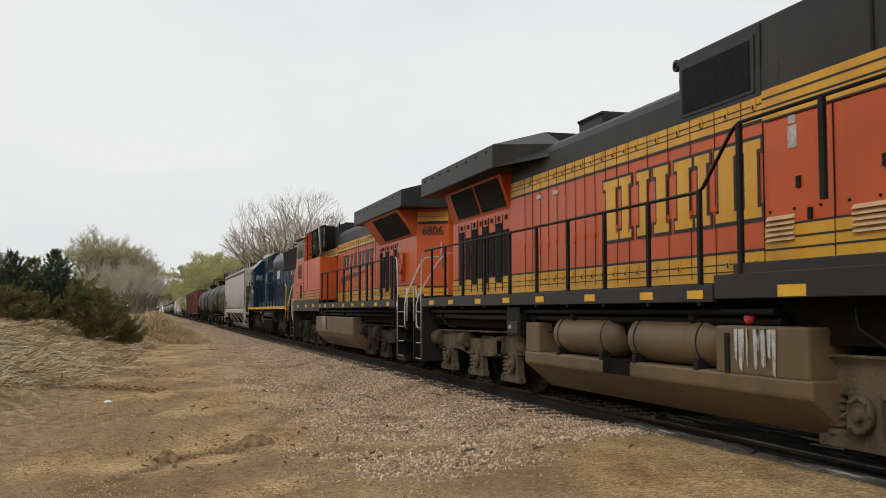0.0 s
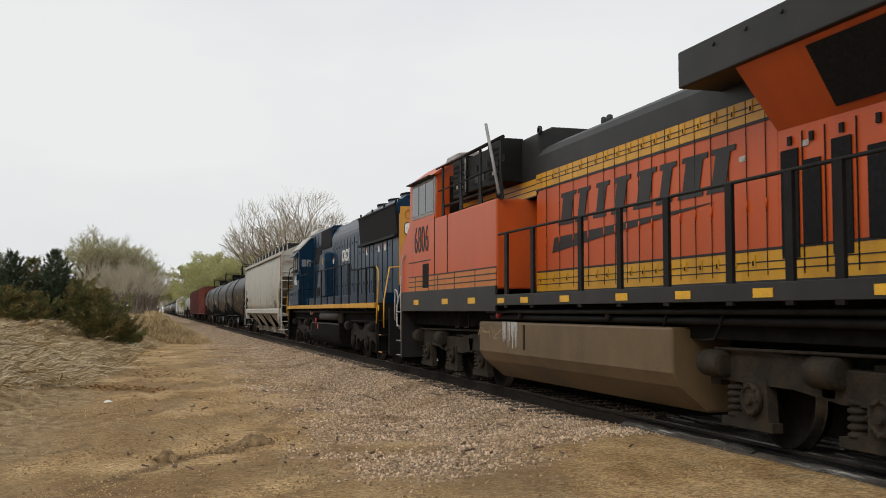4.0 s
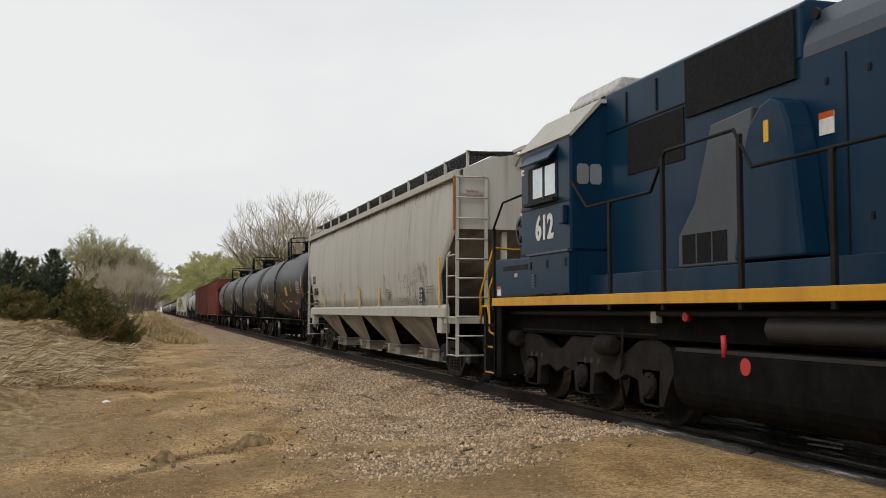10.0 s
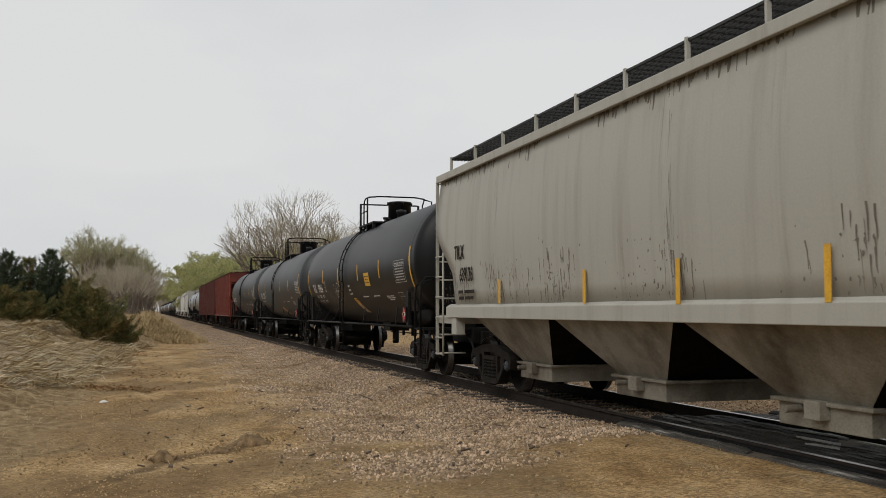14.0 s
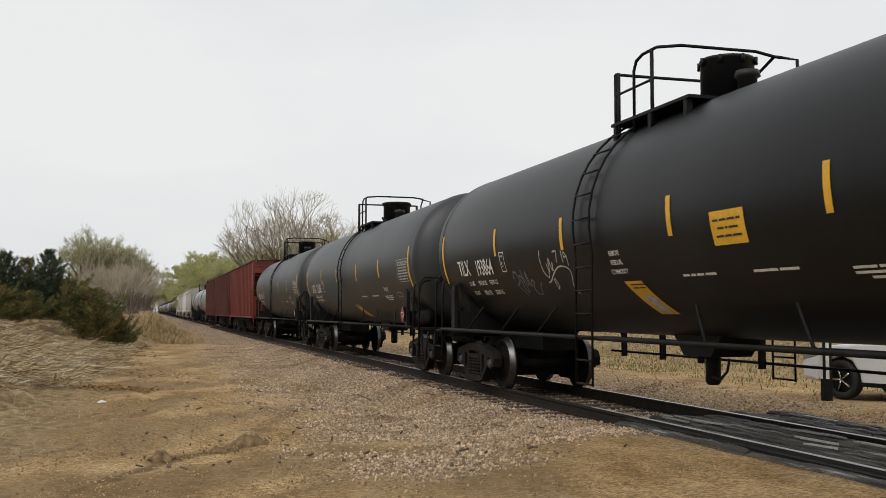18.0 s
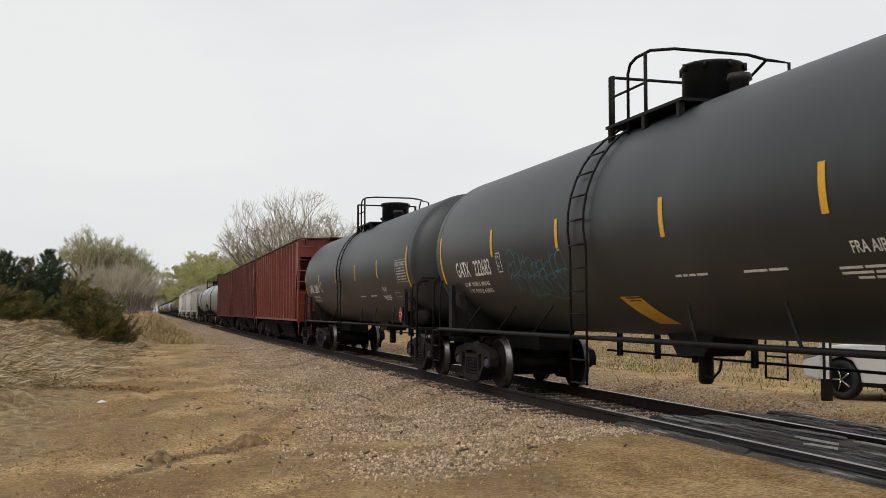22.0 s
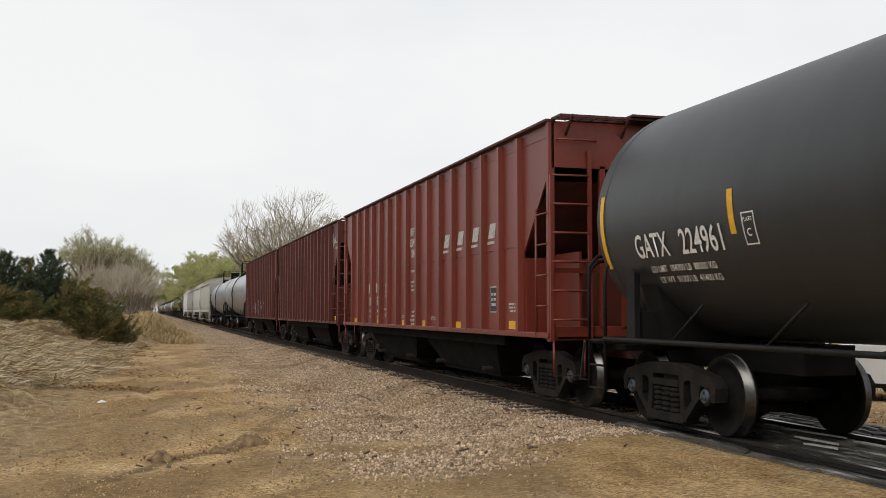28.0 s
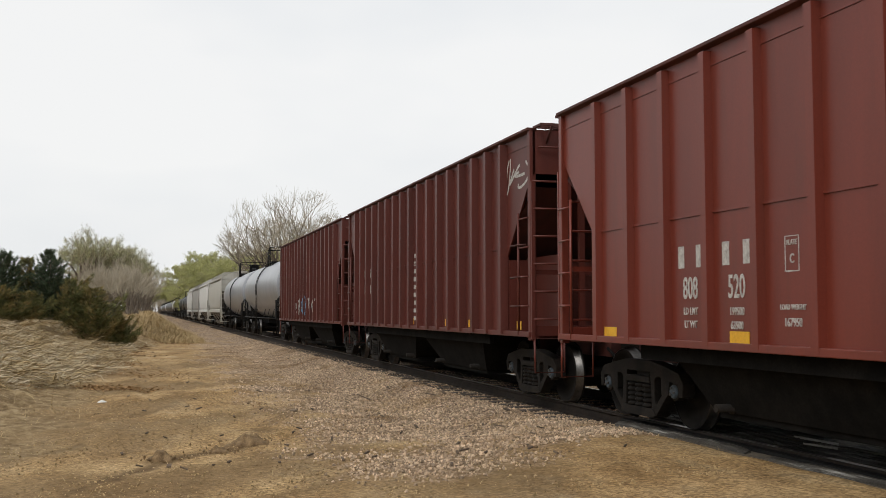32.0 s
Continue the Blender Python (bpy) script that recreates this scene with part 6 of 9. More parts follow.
    if style == 2:
        wheel = part("hand_wheel", Geo().lathe([(-0.015, 0.25), (-0.03, 0.28), (-0.015, 0.30), (0.015, 0.30), (0.03, 0.28), (0.015, 0.25)], (-1.06, d * -7.46, 2.67), "x", 28, caps=False), faded_orange, loco, "orange brake hand wheel")
        for k in range(5):
            q = 1.2566 * k + 0.3
            part("spoke", Geo().tube([(-1.06, d * -7.46, 2.67), (-1.06, d * -7.46 + 0.27 * math.cos(q), 2.67 + 0.27 * math.sin(q))], 0.014, 6), faded_orange, wheel)
        part("brake_chain_housing", Geo().box(-1.05, -0.95, *ab(-7.35, -7.57), 2.2, 2.9), orange, loco, bevel=0.01)
        part("round_plate", Geo().lathe([(0, 0.09), (-0.008, 0.09)], (-1.535, d * -9.2, 1.7 - 0.12), "x", 20), white_worn, loco, "round white plate")
        for k, q in enumerate((-7.0, -6.75)):
            part("notice", Geo().box(-0.962, -0.955, *ab(q, q - 0.16), 2.98, 3.14), white_worn, loco, "small white notice")
        for q in (-5.0, -3.9):
            part("notice", Geo().box(-0.962, -0.955, *ab(q, q - 0.12), 3.06, 3.12), white_worn, loco, "small white notice")
    else:
        unit = part("junction_box", Geo().box(-1.50, -1.12, *ab(-3.86, -3.23), 1.02, 1.50), black, loco, bevel=0.015)
        part("box_lid", Geo().box(-1.515, -1.50, *ab(-3.8, -3.29), 1.06, 1.26), dark_paint, unit, bevel=0.008)
        part("notice", Geo().box(-1.52, -1.515, *ab(-3.7, -3.6), 1.14, 1.2), white_worn, unit, "small white notice")
        for q in (-3.6, -2.9):
            part("notice", Geo().box(-0.975, -0.957, *ab(q, q - 0.2), 3.30, 3.36), white_worn, loco, "small white notice")
    for q in (-8.2, -4.2, -3.0, 4.6, 5.2):
        part("air_line", Geo().tube([(-1.36, d * q, 1.5), (-1.38, d * (q + 0.05), 1.28), (-1.30, d * (q + 0.3), 1.12), (-1.26, d * (q + 0.7), 1.10)], 0.016, 6), black, loco)
    # cab, nose and cab-side equipment
    part("nose", Geo().prism([(d * a, z) for a, z in ((8.35, 1.80), (9.75, 1.80), (9.75, 2.70), (9.6, 2.90), (8.76, 3.46), (8.35, 3.5))], -1.50, 1.50, "x"), orange, loco, bevel=0.05)
    cab_out = [(-1.52, 1.80), (-1.52, 3.45), (-1.50, 4.31), (-1.05, 4.60), (1.05, 4.60), (1.50, 4.31), (1.52, 3.45), (1.52, 1.80)]
    part("cab", Geo().prism(cab_out, d * 6.55, d * 8.75), orange, loco, bevel=0.03)
    part("cab_roof", Geo().prism([(-1.56, 4.29), (-1.08, 4.64), (1.08, 4.64), (1.56, 4.29), (1.51, 4.27), (1.04, 4.60), (-1.04, 4.60), (-1.51, 4.27)], d * 6.45, d * 8.74), orange, loco)
    for e in (-1, 1):
        w = part("cab_window", Geo().box(*sorted((e * 1.485, e * 1.53)), *ab(6.56, 8.42), 3.46, 4.24), window_frame_grey, loco, "grey cab window frame", bevel=0.01)
        for a0, a1 in ((6.64, 7.22), (7.28, 7.76), (7.84, 8.34)):
            part("pane", Geo().box(*sorted((e * 1.52, e * 1.538)), *ab(a0, a1), 3.53, 4.17), glass, w)
        part("sun_visor", Geo().box(*sorted((e * 1.50, e * 1.66)), *ab(6.6, 8.5), 4.25, 4.27), dark_paint, loco)
        sa = 2.64 if style == 2 else 6.56
        part("lower_stripe", Geo().box(*sorted((e * 1.52, e * 1.527)), *ab(sa, 8.74), 1.86, 2.16), yellow if style == 1 else mat_stripe, loco)
        g = Geo()
        for zz in (1.84, 1.95, 2.06, 2.17):
            g.box(*sorted((e * 1.52, e * 1.531)), *ab(sa, 8.74), zz, zz + 0.022)
        for a in (3.8, 5.1, 6.3, 7.0, 8.1)[0 if style == 2 else 3:]:
            g.box(*sorted((e * 1.52, e * 1.531)), *ab(a, a + 0.03), 1.84, 2.18)
        part("pinstriping", g, dark_paint, loco)
        part("cab_sill", Geo().box(*sorted((e * 1.50, e * 1.545)), *ab(2.64, 9.35), 1.42 if style == 2 else 1.55, 1.86 if style == 2 else 1.80), dark_paint, loco, bevel=0.008)
        for a in (3.97, 5.72, 8.0):
            part("reflector", Geo().box(*sorted((e * 1.545, e * 1.552)), *ab(a - 0.21, a + 0.21), 1.56, 1.67), sign_yellow, loco, "yellow reflective patch")
        part("battery_vent", Geo().box(*sorted((e * 1.52, e * 1.534)), *ab(7.05, 7.5), 1.92, 2.44), mesh_black, loco)
        part("panel_seam", Geo().box(*sorted((e * 1.515, e * 1.53)), *ab(6.56, 6.59), 1.86, 3.4).box(*sorted((e * 1.515, e * 1.53)), *ab(5.6 if style == 2 else 6.6, 5.63 if style == 2 else 6.63), 2.2, 3.35).box(*sorted((e * 1.515, e * 1.53)), *ab(6.9, 8.75), 2.50, 2.52), dark_paint, loco)
        nm = near_side(-1.526, d * 7.64, 2.96) if e < 0 else Matrix.Rotation(math.pi, 4, "Z") @ near_side(-1.526, -d * 7.61, 3.0)
        word("road_number", number, 0.82, black_ink, loco, nm, "black road number", 0.74)
    # low equipment cabinet behind the cab, blowers and ducts above it
    cw = 1.52 if style == 2 else 1.16
    part("equipment_cabinet", Geo().box(-cw, cw, *ab(2.64 if style == 2 else 3.0, 6.6), 1.80, 3.36), orange, loco, bevel=0.03)
    if style == 1:
        for e in (-1, 1):
            part("upper_stripe", Geo().box(*sorted((e * 0.95, e * 1.168)), *ab(3.0, 6.5), 3.37, 3.68), yellow, loco)
            part("lower_stripe", Geo().box(*sorted((e * 1.16, e * 1.168)), *ab(3.0, 6.5), 1.92, 2.27), yellow, loco)
            g = Geo()
            for zz in (1.90, 2.03, 2.14, 2.27, 3.35, 3.48, 3.58):
                g.box(*sorted((e * 1.16, e * 1.172)), *ab(3.0, 6.5), zz, zz + 0.02)
            part("pinstriping", g, dark_paint, loco)
            part("walkway_riser", Geo().box(*sorted((e * 1.1, e * 1.54)), *ab(3.0, 6.5), 1.72, 1.90), dark_paint, loco, bevel=0.01)
            for a in (3.0, 4.1, 5.2):
                part("door_seam", Geo().box(*sorted((e * 1.16, e * 1.172)), *ab(a, a + 0.011), 1.92, 3.36), black, loco)
            for a, w in ((3.06, 0.45), (4.36, 0.62)):
                g = Geo()
                for k in range(5):
                    g.prism([(e * 1.16, 2.12 + 0.052 * k), (e * 1.20, 2.12 + 0.052 * k), (e * 1.165, 2.165 + 0.052 * k)], *ab(a, a + w))
                part("louver_panel", g, louver_cream, loco, "dusty cream louvred vent")
    lo, crest = (3.74, 4.53) if style == 1 else (3.36, 4.42)
    part("upper_hood", Geo().prism([(-0.95, lo), (-0.95, crest), (-0.7, crest + 0.12), (0.7, crest + 0.12), (0.95, crest), (0.95, lo)], d * (0.93 if style == 1 else 2.1), d * 6.6), dark_paint, loco, bevel=0.02)
    if style == 2:
        part("walkway_stripe", Geo().box(-0.958, 0.958, *ab(2.2, 6.5), 3.37, 3.66), yellow, loco)
        g = Geo()
        for zz in (3.36, 3.46, 3.55, 3.66):
            g.box(-0.962, 0.962, *ab(2.2, 6.5), zz, zz + 0.018)
        part("pinstriping", g, dark_paint, loco)
    for e in (-1, 1):
        if style == 1:
            part("intake_frame", Geo().box(*sorted((e * 0.95, e * 0.965)), *ab(1.00, 2.56), 3.77, 4.41), dark_paint, loco, bevel=0.01)
            part("panel_seam", Geo().box(*sorted((e * 0.95, e * 0.962)), *ab(4.38, 4.42), 2.6, 4.5).box(*sorted((e * 0.95, e * 0.958)), *ab(2.66, 2.68), 3.75, 4.5), black, loco)
            part("intake_screen", Geo().box(*sorted((e * 0.95, e * 0.975)), *ab(1.06, 2.48), 3.82, 4.36), mesh_black, loco)
        for a0, a1 in ((2.9, 3.7), (5.0, 5.9)) if style == 2 else ():
            unit = part("blower_box", Geo().box(*sorted((e * 0.92, e * 1.32)), *ab(a0, a1), 3.68, 4.46), black, loco, bevel=0.02)
            g = Geo()
            for k in range(6):
                g.box(*sorted((e * 1.30, e * 1.335)), *ab(a0 + 0.12, a1 - 0.12), 3.78 + 0.1 * k, 3.82 + 0.1 * k)
            part("grille", g, mesh_black, unit)
            part("edge_strip", Geo().box(*sorted((e * 1.32, e * 1.335)), *ab(a0 + 0.01, a0 + 0.05), 3.75, 4.40), white_worn, unit)
        if style == 1:
            continue
        part("relay_box", Geo().box(*sorted((e * 0.92, e * 1.29)), *ab(3.72, 4.98), 3.72, 4.40), black, loco, bevel=0.02)
        for q in (3.95, 4.3):
            part("relay_vent", Geo().box(*sorted((e * 1.28, e * 1.30)), *ab(q, q + 0.22), 3.84, 4.0), dark_paint, loco)
        g = Geo().tube([(e * 1.48, d * 2.70, 2.75), (e * 1.48, d * 2.70, 3.5), (e * 1.25, d * 3.3, 4.35)], 0.022)
        g.tube([(e * 1.45, d * 2.7, 3.92), (e * 1.45, d * 6.5, 3.92)], 0.018)
        for a in (2.62, 3.75, 4.95, 6.2):
            g.prism([(d * (a - 0.13), 3.33), (d * (a + 0.09), 3.33), (d * (a + 0.05), 3.70), (d * (a + 0.05), 4.41), (d * (a - 0.05), 4.41), (d * (a - 0.05), 3.75)], e * 1.43, e * 1.455, "x")
        part("cabinet_railing", g, black, loco)
        g = Geo().tube([(e * 1.47, d * 2.62, 4.39), (e * 1.47, d * 6.6, 4.40)], 0.02)
        part("top_rail", g, black, loco)
        part("aircon_unit", Geo().prism([(e * 0.25, 4.60), (e * 0.25, 4.82), (e * 0.40, 4.86), (e * 0.95, 4.80), (e * 1.0, 4.62)], *ab(6.75, 7.6)), window_frame_grey, loco, "pale grey roof air conditioner", bevel=0.03)
        for q in (3.05, 3.30, 5.2, 5.5):
            part("notice", Geo().box(*sorted((e * 1.29, e * 1.30 + e * 0.036)), *ab(q, q + 0.10), 3.86, 3.92), white_worn, loco, "small white notice")
        part("pipe_run", Geo().tube([(e * 1.34, d * 2.9, 3.60), (e * 1.34, d * 6.4, 3.60)], 0.03).tube([(e * 1.30, d * 2.9, 4.48), (e * 1.30, d * 6.4, 4.48)], 0.035), black, loco)
        for q in (2.9, 3.66, 4.3, 4.96, 5.9):
            part("panel_latch", Geo().box(*sorted((e * 1.28, e * 1.345)), *ab(q - 0.02, q + 0.02), 4.05, 4.16), dark_paint, loco)
        part("mirror_strut", Geo().tube([(e * 1.50, d * 2.55, 3.42), (e * 1.50, d * 3.25, 4.75)], 0.03, 8), window_frame_grey, loco, "grey slanted strut")
        part("cab_door", Geo().box(*sorted((e * 0.6, e * 1.2)), *ab(6.50, 6.56), 3.40, 4.25), black, loco)
    # roof fittings
    part("exhaust_stack", Geo().prism([(-0.50, 4.20), (-0.50, 4.46), (-0.55, 4.50), (-0.50, 4.53), (0.50, 4.53), (0.55, 4.50), (0.50, 4.46), (0.50, 4.20)], d * -3.12, d * -2.2), dark_paint, loco, bevel=0.04)
    g = Geo()
    for a in (0.3, 0.5):
        part("roof_bolt", Geo().lathe([(0, 0.05), (0.16, 0.05), (0.18, 0.02)], (-0.5, d * a, 4.24), "z", 8), dark_paint, loco)
    g.lathe([(-0.02, 0.04), (-0.02, 0.075), (0.02, 0.075), (0.02, 0.04)], (-0.93, d * (0.86 if style == 1 else 2.1), 4.47), "x", 14, caps=False)
    part("lifting_eye", g, dark_paint, loco)
    if style == 1:
        block_emblem(loco, 1.25, -2.70, 2.42, 3.26, -0.957, yellow, dark_paint)
    else:
        block_emblem(loco, 1.30, -3.75, 2.78, 3.28, -0.957, None, dark_paint, slant=0.14)
        part("swoosh", Geo().prism([(1.5, 2.36), (1.4, 2.60), (-3.4, 2.68), (-0.8, 2.52)], -0.962, -0.955, "x"), dark_paint, loco)
    MOVERS.append((loco, centre))
    return loco


mat_stripe = material("dusty_stripe_paint", (0.50, 0.16, 0.02), (0.42, 0.13, 0.02), 0.5, scale=2.0, stretch=STREAK)
lead = orange_loco(11.85, -1, "", 1)
second = orange_loco(32.55, 1, "6806", 2)


def blue_loco(centre, number):
    """Older six-axle diesel with a low nose: navy body, ochre end, black screens. Its cab points to +y."""
    loco = thing("locomotive", "navy blue diesel locomotive with an ochre end and yellow sill stripe", "locomotive", "locomotives")

    def box(name, x0, x1, y0, y1, z0, z1, mat, label="", bevel=0.0, parent=None):
        return part(name, Geo().box(x0, x1, y0, y1, z0, z1), mat, parent or loco, label, bevel)

    # underframe colour includes the shade below the walkway
    box("underframe", -1.2, 1.2, -10.0, 10.0, 1.08, 1.50, shade_black)
    box("walkway_deck", -1.50, 1.50, -9.0, 9.1, 1.55, 1.64, black)
    for e in (-1, 1):
        box("sill_stripe", *sorted((e * 1.49, e * 1.54)), -8.8, 9.15, 1.51, 1.645, yellow, "yellow sill stripe", 0.006)
        box("side_duct", *sorted((e * 0.95, e * 1.25)), -8.6, 5.8, 1.645, 1.92, blue, bevel=0.01)
        part("under_sill_pipe", Geo().tube([(e * 1.3, -8.5, 1.40), (e * 1.3, 8.8, 1.40)], 0.04), black, loco)
    part("engine_hood", Geo().prism([(-0.93, 1.64), (-0.93, 4.02), (0.93, 4.02), (0.93, 1.64)], -9.05, 5.9), blue, loco, bevel=0.01)
    part("hood_roof", Geo().prism([(-0.935, 3.92), (-0.935, 4.06), (-0.88, 4.22), (-0.74, 4.44), (-0.55, 4.53), (0.55, 4.53), (0.74, 4.44), (0.88, 4.22), (0.935, 4.06), (0.935, 3.92)], -4.0, 1.35), blue_grey, loco, bevel=0.02)
    part("radiator_roof", Geo().prism([(-1.02, 4.28), (-0.70, 4.52), (0.70, 4.52), (1.02, 4.28), (0.95, 4.0), (-0.95, 4.0)], -9.07, -4.0), blue, loco, bevel=0.02)
    part("blister_roof", Geo().prism([(-0.94, 3.95), (-0.94, 4.50), (-0.85, 4.56), (0.85, 4.56), (0.94, 4.50), (0.94, 3.95)], 1.35, 5.9), blue, loco, bevel=0.02)
    for e in (-1, 1):
        vs = [(e * 0.96, y, 3.46) for y in (-8.97, -4.03)] + [(e * 1.03, y, 4.28) for y in (-4.03, -8.97)]
        part("radiator_screen", Geo().add(vs + [(e * 0.9, v[1], v[2]) for v in vs], [(0, 1, 2, 3), (4, 7, 6, 5), (0, 4, 5, 1), (1, 5, 6, 2), (2, 6, 7, 3), (3, 7, 4, 0)]), mesh_black, loco, "long black radiator screen")
        g = Geo().box(*sorted((e * 0.96, e * 1.05)), -9.02, -3.98, 3.40, 3.47).box(*sorted((e * 1.0, e * 1.05)), -9.02, -3.98, 4.26, 4.30)
        part("screen_frame", g, black, loco)
        box("brake_grille", *sorted((e * 0.935, e * 0.965)), 1.45, 3.6, 3.76, 4.47, mesh_black)
        for q in (4.35, 5.2):
            box("panel_hinge", *sorted((e * 0.938, e * 0.955)), q - 0.02, q + 0.02, 4.0, 4.42, black)
        box("panel_seam", *sorted((e * 0.936, e * 0.943)), 3.6, 5.85, 3.95, 3.962, black)
        box("intake_screen", *sorted((e * 0.93, e * 0.945)), 3.68, 5.18, 3.27, 3.92, mesh_black)
        # tall hood doors with latches
        y = -8.3
        while y < 1.2:
            box("door_seam", *sorted((e * 0.93, e * 0.942)), y, y + 0.018, 1.95, 3.38 if y < -4 else 3.85, black)
            for z in (2.25, 3.2 if y < -4 else 3.6):
                box("door_latch", *sorted((e * 0.93, e * 0.942)), y + 0.27, y + 0.31, z, z + 0.07, black)
            y += 0.60
        for y in (-4.9, -6.6, -7.4, 1.0):
            tagp = box("warning_label", *sorted((e * 0.932, e * 0.94)), y - 0.11, y + 0.11, 3.12, 3.34, white_paint, "white and orange warning label")
            box("label_band", *sorted((e * 0.939, e * 0.943)), y - 0.11, y + 0.11, 3.28, 3.34, orange, parent=tagp)
        # blower duct behind the cab
        part("blower_duct", Geo().prism([(3.46, 1.93), (3.46, 2.30), (3.08, 2.66), (2.71, 3.51), (1.9, 3.56), (2.1, 1.93)], *sorted((e * 0.93, e * 1.16)), "x"), duct_grey, loco, "grey sheet-metal blower duct", bevel=0.02)
        part("duct_fin", Geo().prism([(2.17, 1.95), (1.98, 3.06), (1.86, 3.34), (1.66, 3.51), (1.47, 3.56), (1.30, 3.48), (1.18, 3.24), (1.12, 2.93), (0.98, 1.95)], *sorted((e * 0.93, e * 1.24)), "x"), blue, loco, "dark rounded duct fin", bevel=0.03)
        part("fin_tag", Geo().box(*sorted((e * 1.24, e * 1.246)), 1.50, 1.58, 3.12, 3.34), sign_yellow, loco, "yellow tag")
        for k in range(3):
            part("duct_vent_panel", Geo().box(*sorted((e * 1.155, e * 1.165)), 2.41 + 0.33 * k, 2.70 + 0.33 * k, 1.97, 2.31), mesh_black, loco)
        # handrails
        posts = [(y, 2.84) for y in (-5.0, -3.7, -2.4, -1.1, 0.2)] + [(y, 2.62) for y in (-8.7, -7.6, -6.4)] + [(1.62, 3.2), (3.2, 3.2), (4.6, 2.84)]
        path = [(-9.02, 1.10), (-9.08, 1.5), (-9.22, 2.1), (-9.2, 2.5), (-8.95, 2.60), (-5.45, 2.63), (-5.2, 2.84), (1.41, 2.84), (1.72, 3.26), (3.13, 3.26), (3.49, 2.83), (5.30, 2.83), (5.84, 3.27)]
        handrail(loco, e * 1.50, posts, path[4:], black, black, 1.66)
        part("end_rail", Geo().tube([(e * 1.52, y, z) for y, z in path[:5]], 0.02), yellow, loco, "yellow grab rail")
    # rear end: two slanted faces that meet on the centre line
    def wedge(name, half, back, tip, z0, z1, mat, label=""):
        vs = [(x, y, z) for x, y in ((-half, back), (0, tip), (half, back)) for z in (z0, z1)]
        return part(name, Geo().add(vs, [(0, 1, 3, 2), (2, 3, 5, 4), (0, 2, 4), (1, 5, 3), (0, 4, 5, 1)]), mat, loco, label)

    wedge("ochre_end", 0.93, -9.06, -9.42, 2.12, 4.20, ochre, "ochre painted hood end")
    wedge("end_base", 0.93, -9.06, -9.42, 1.64, 2.12, blue)
    wedge("end_cornice", 0.96, -9.04, -9.44, 4.20, 4.40, blue)
    lamp = part("headlight", Geo().box(-0.22, 0.22, -9.50, -9.36, 3.74, 3.98), ochre, loco, "twin round headlight", bevel=0.05)
    for x in (-0.105, 0.105):
        part("lens", Geo().lathe([(0, 0.085), (-0.02, 0.085), (-0.03, 0.04)], (x, -9.50, 3.86), "y", 18), lamp_glass, lamp)
    for e in (-1, 1):
        u = Vector((0.93, e * 0.36, 0)).normalized()
        nrm = u.cross(Vector((0, 0, 1)))
        m = Matrix(((u.x, 0, nrm.x, e * 0.455), (u.y, 0, nrm.y, -9.244), (0, 1, 0, 3.60), (0, 0, 0, 1)))
        m.translation += nrm * 0.006
        for mat_p, w, h, lift in ((black_ink, 0.74, 0.35, 0.0), (white_paint, 0.70, 0.31, 0.004)):
            pts = [(sx * (w / 2 - 0.09) + 0.09 * sx * math.cos(t), sy * (h / 2 - 0.09) + 0.09 * sy * math.sin(t)) for sx, sy, ts in ((1, 1, (0, .4, .8, 1.2, 1.57)), (-1, 1, (1.57, 1.2, .8, .4, 0)), (-1, -1, (0, .4, .8, 1.2, 1.57)), (1, -1, (1.57, 1.2, .8, .4, 0))) for t in ts]
            ob = part("number_board", Geo().prism(pts, lift, lift + 0.004, "z"), mat_p, loco, "white number board")
            ob.matrix_local = m
        m2 = m.copy()
        m2.translation += nrm * 0.012
        word("road_number", number, 0.31, black_ink, loco, m2, "black road number", 1.05, bold=0.04)
        for z in (2.32, 2.72, 3.16, 3.76, 4.1):
            part("grab_iron", Geo().tube([m @ Vector((-0.2, z - 3.54, 0)), m @ Vector((-0.2, z - 3.54, 0.05)), m @ Vector((0.2, z - 3.54, 0.05)), m @ Vector((0.2, z - 3.54, 0))], 0.012, 6), ochre, loco)
        # rings in darker ochre: painted shadow lines round the plates
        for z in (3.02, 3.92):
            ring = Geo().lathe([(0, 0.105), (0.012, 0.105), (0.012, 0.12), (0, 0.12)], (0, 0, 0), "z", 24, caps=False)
            ob = part("round_plate", ring, ochre_shadow, loco)
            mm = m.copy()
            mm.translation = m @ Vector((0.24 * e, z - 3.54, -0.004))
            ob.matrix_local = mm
    tagp = part("warning_label", Geo().box(-0.90, -0.74, -9.125, -9.105, 2.12, 2.36), white_paint, loco, "white and orange warning label")
    part("label_band", Geo().box(-0.90, -0.74, -9.128, -9.108, 2.28, 2.36), orange, tagp)
    # roof fans
    for y in (-8.1, -6.6, -5.1):
        fan = part("radiator_fan", Geo().lathe([(0, 0.62), (0.10, 0.64), (0.14, 0.60), (0.15, 0.1), (0.18, 0.0)], (0, y, 4.50), "z", 28), blue_grey, loco, "round roof fan")
        part("fan_rim", Geo().lathe([(0.11, 0.65), (0.16, 0.65), (0.16, 0.60), (0.11, 0.60)], (0, y, 4.50), "z", 28), black, fan)
    part("roof_rail", Geo().tube([(-0.6, -9.2, 4.44), (-0.6, -9.2, 4.56), (0.5, -9.2, 4.60), (0.7, -9.2, 4.52)], 0.02), blue_grey, loco)
    for y in (-4.2, -5.9, -7.5, -8.9, 1.2):
        part("lifting_eye", Geo().lathe([(-0.02, 0.06), (0.02, 0.06)], (-0.98 if y < 0 else -0.88, y, 4.36), "x", 10), black, loco)
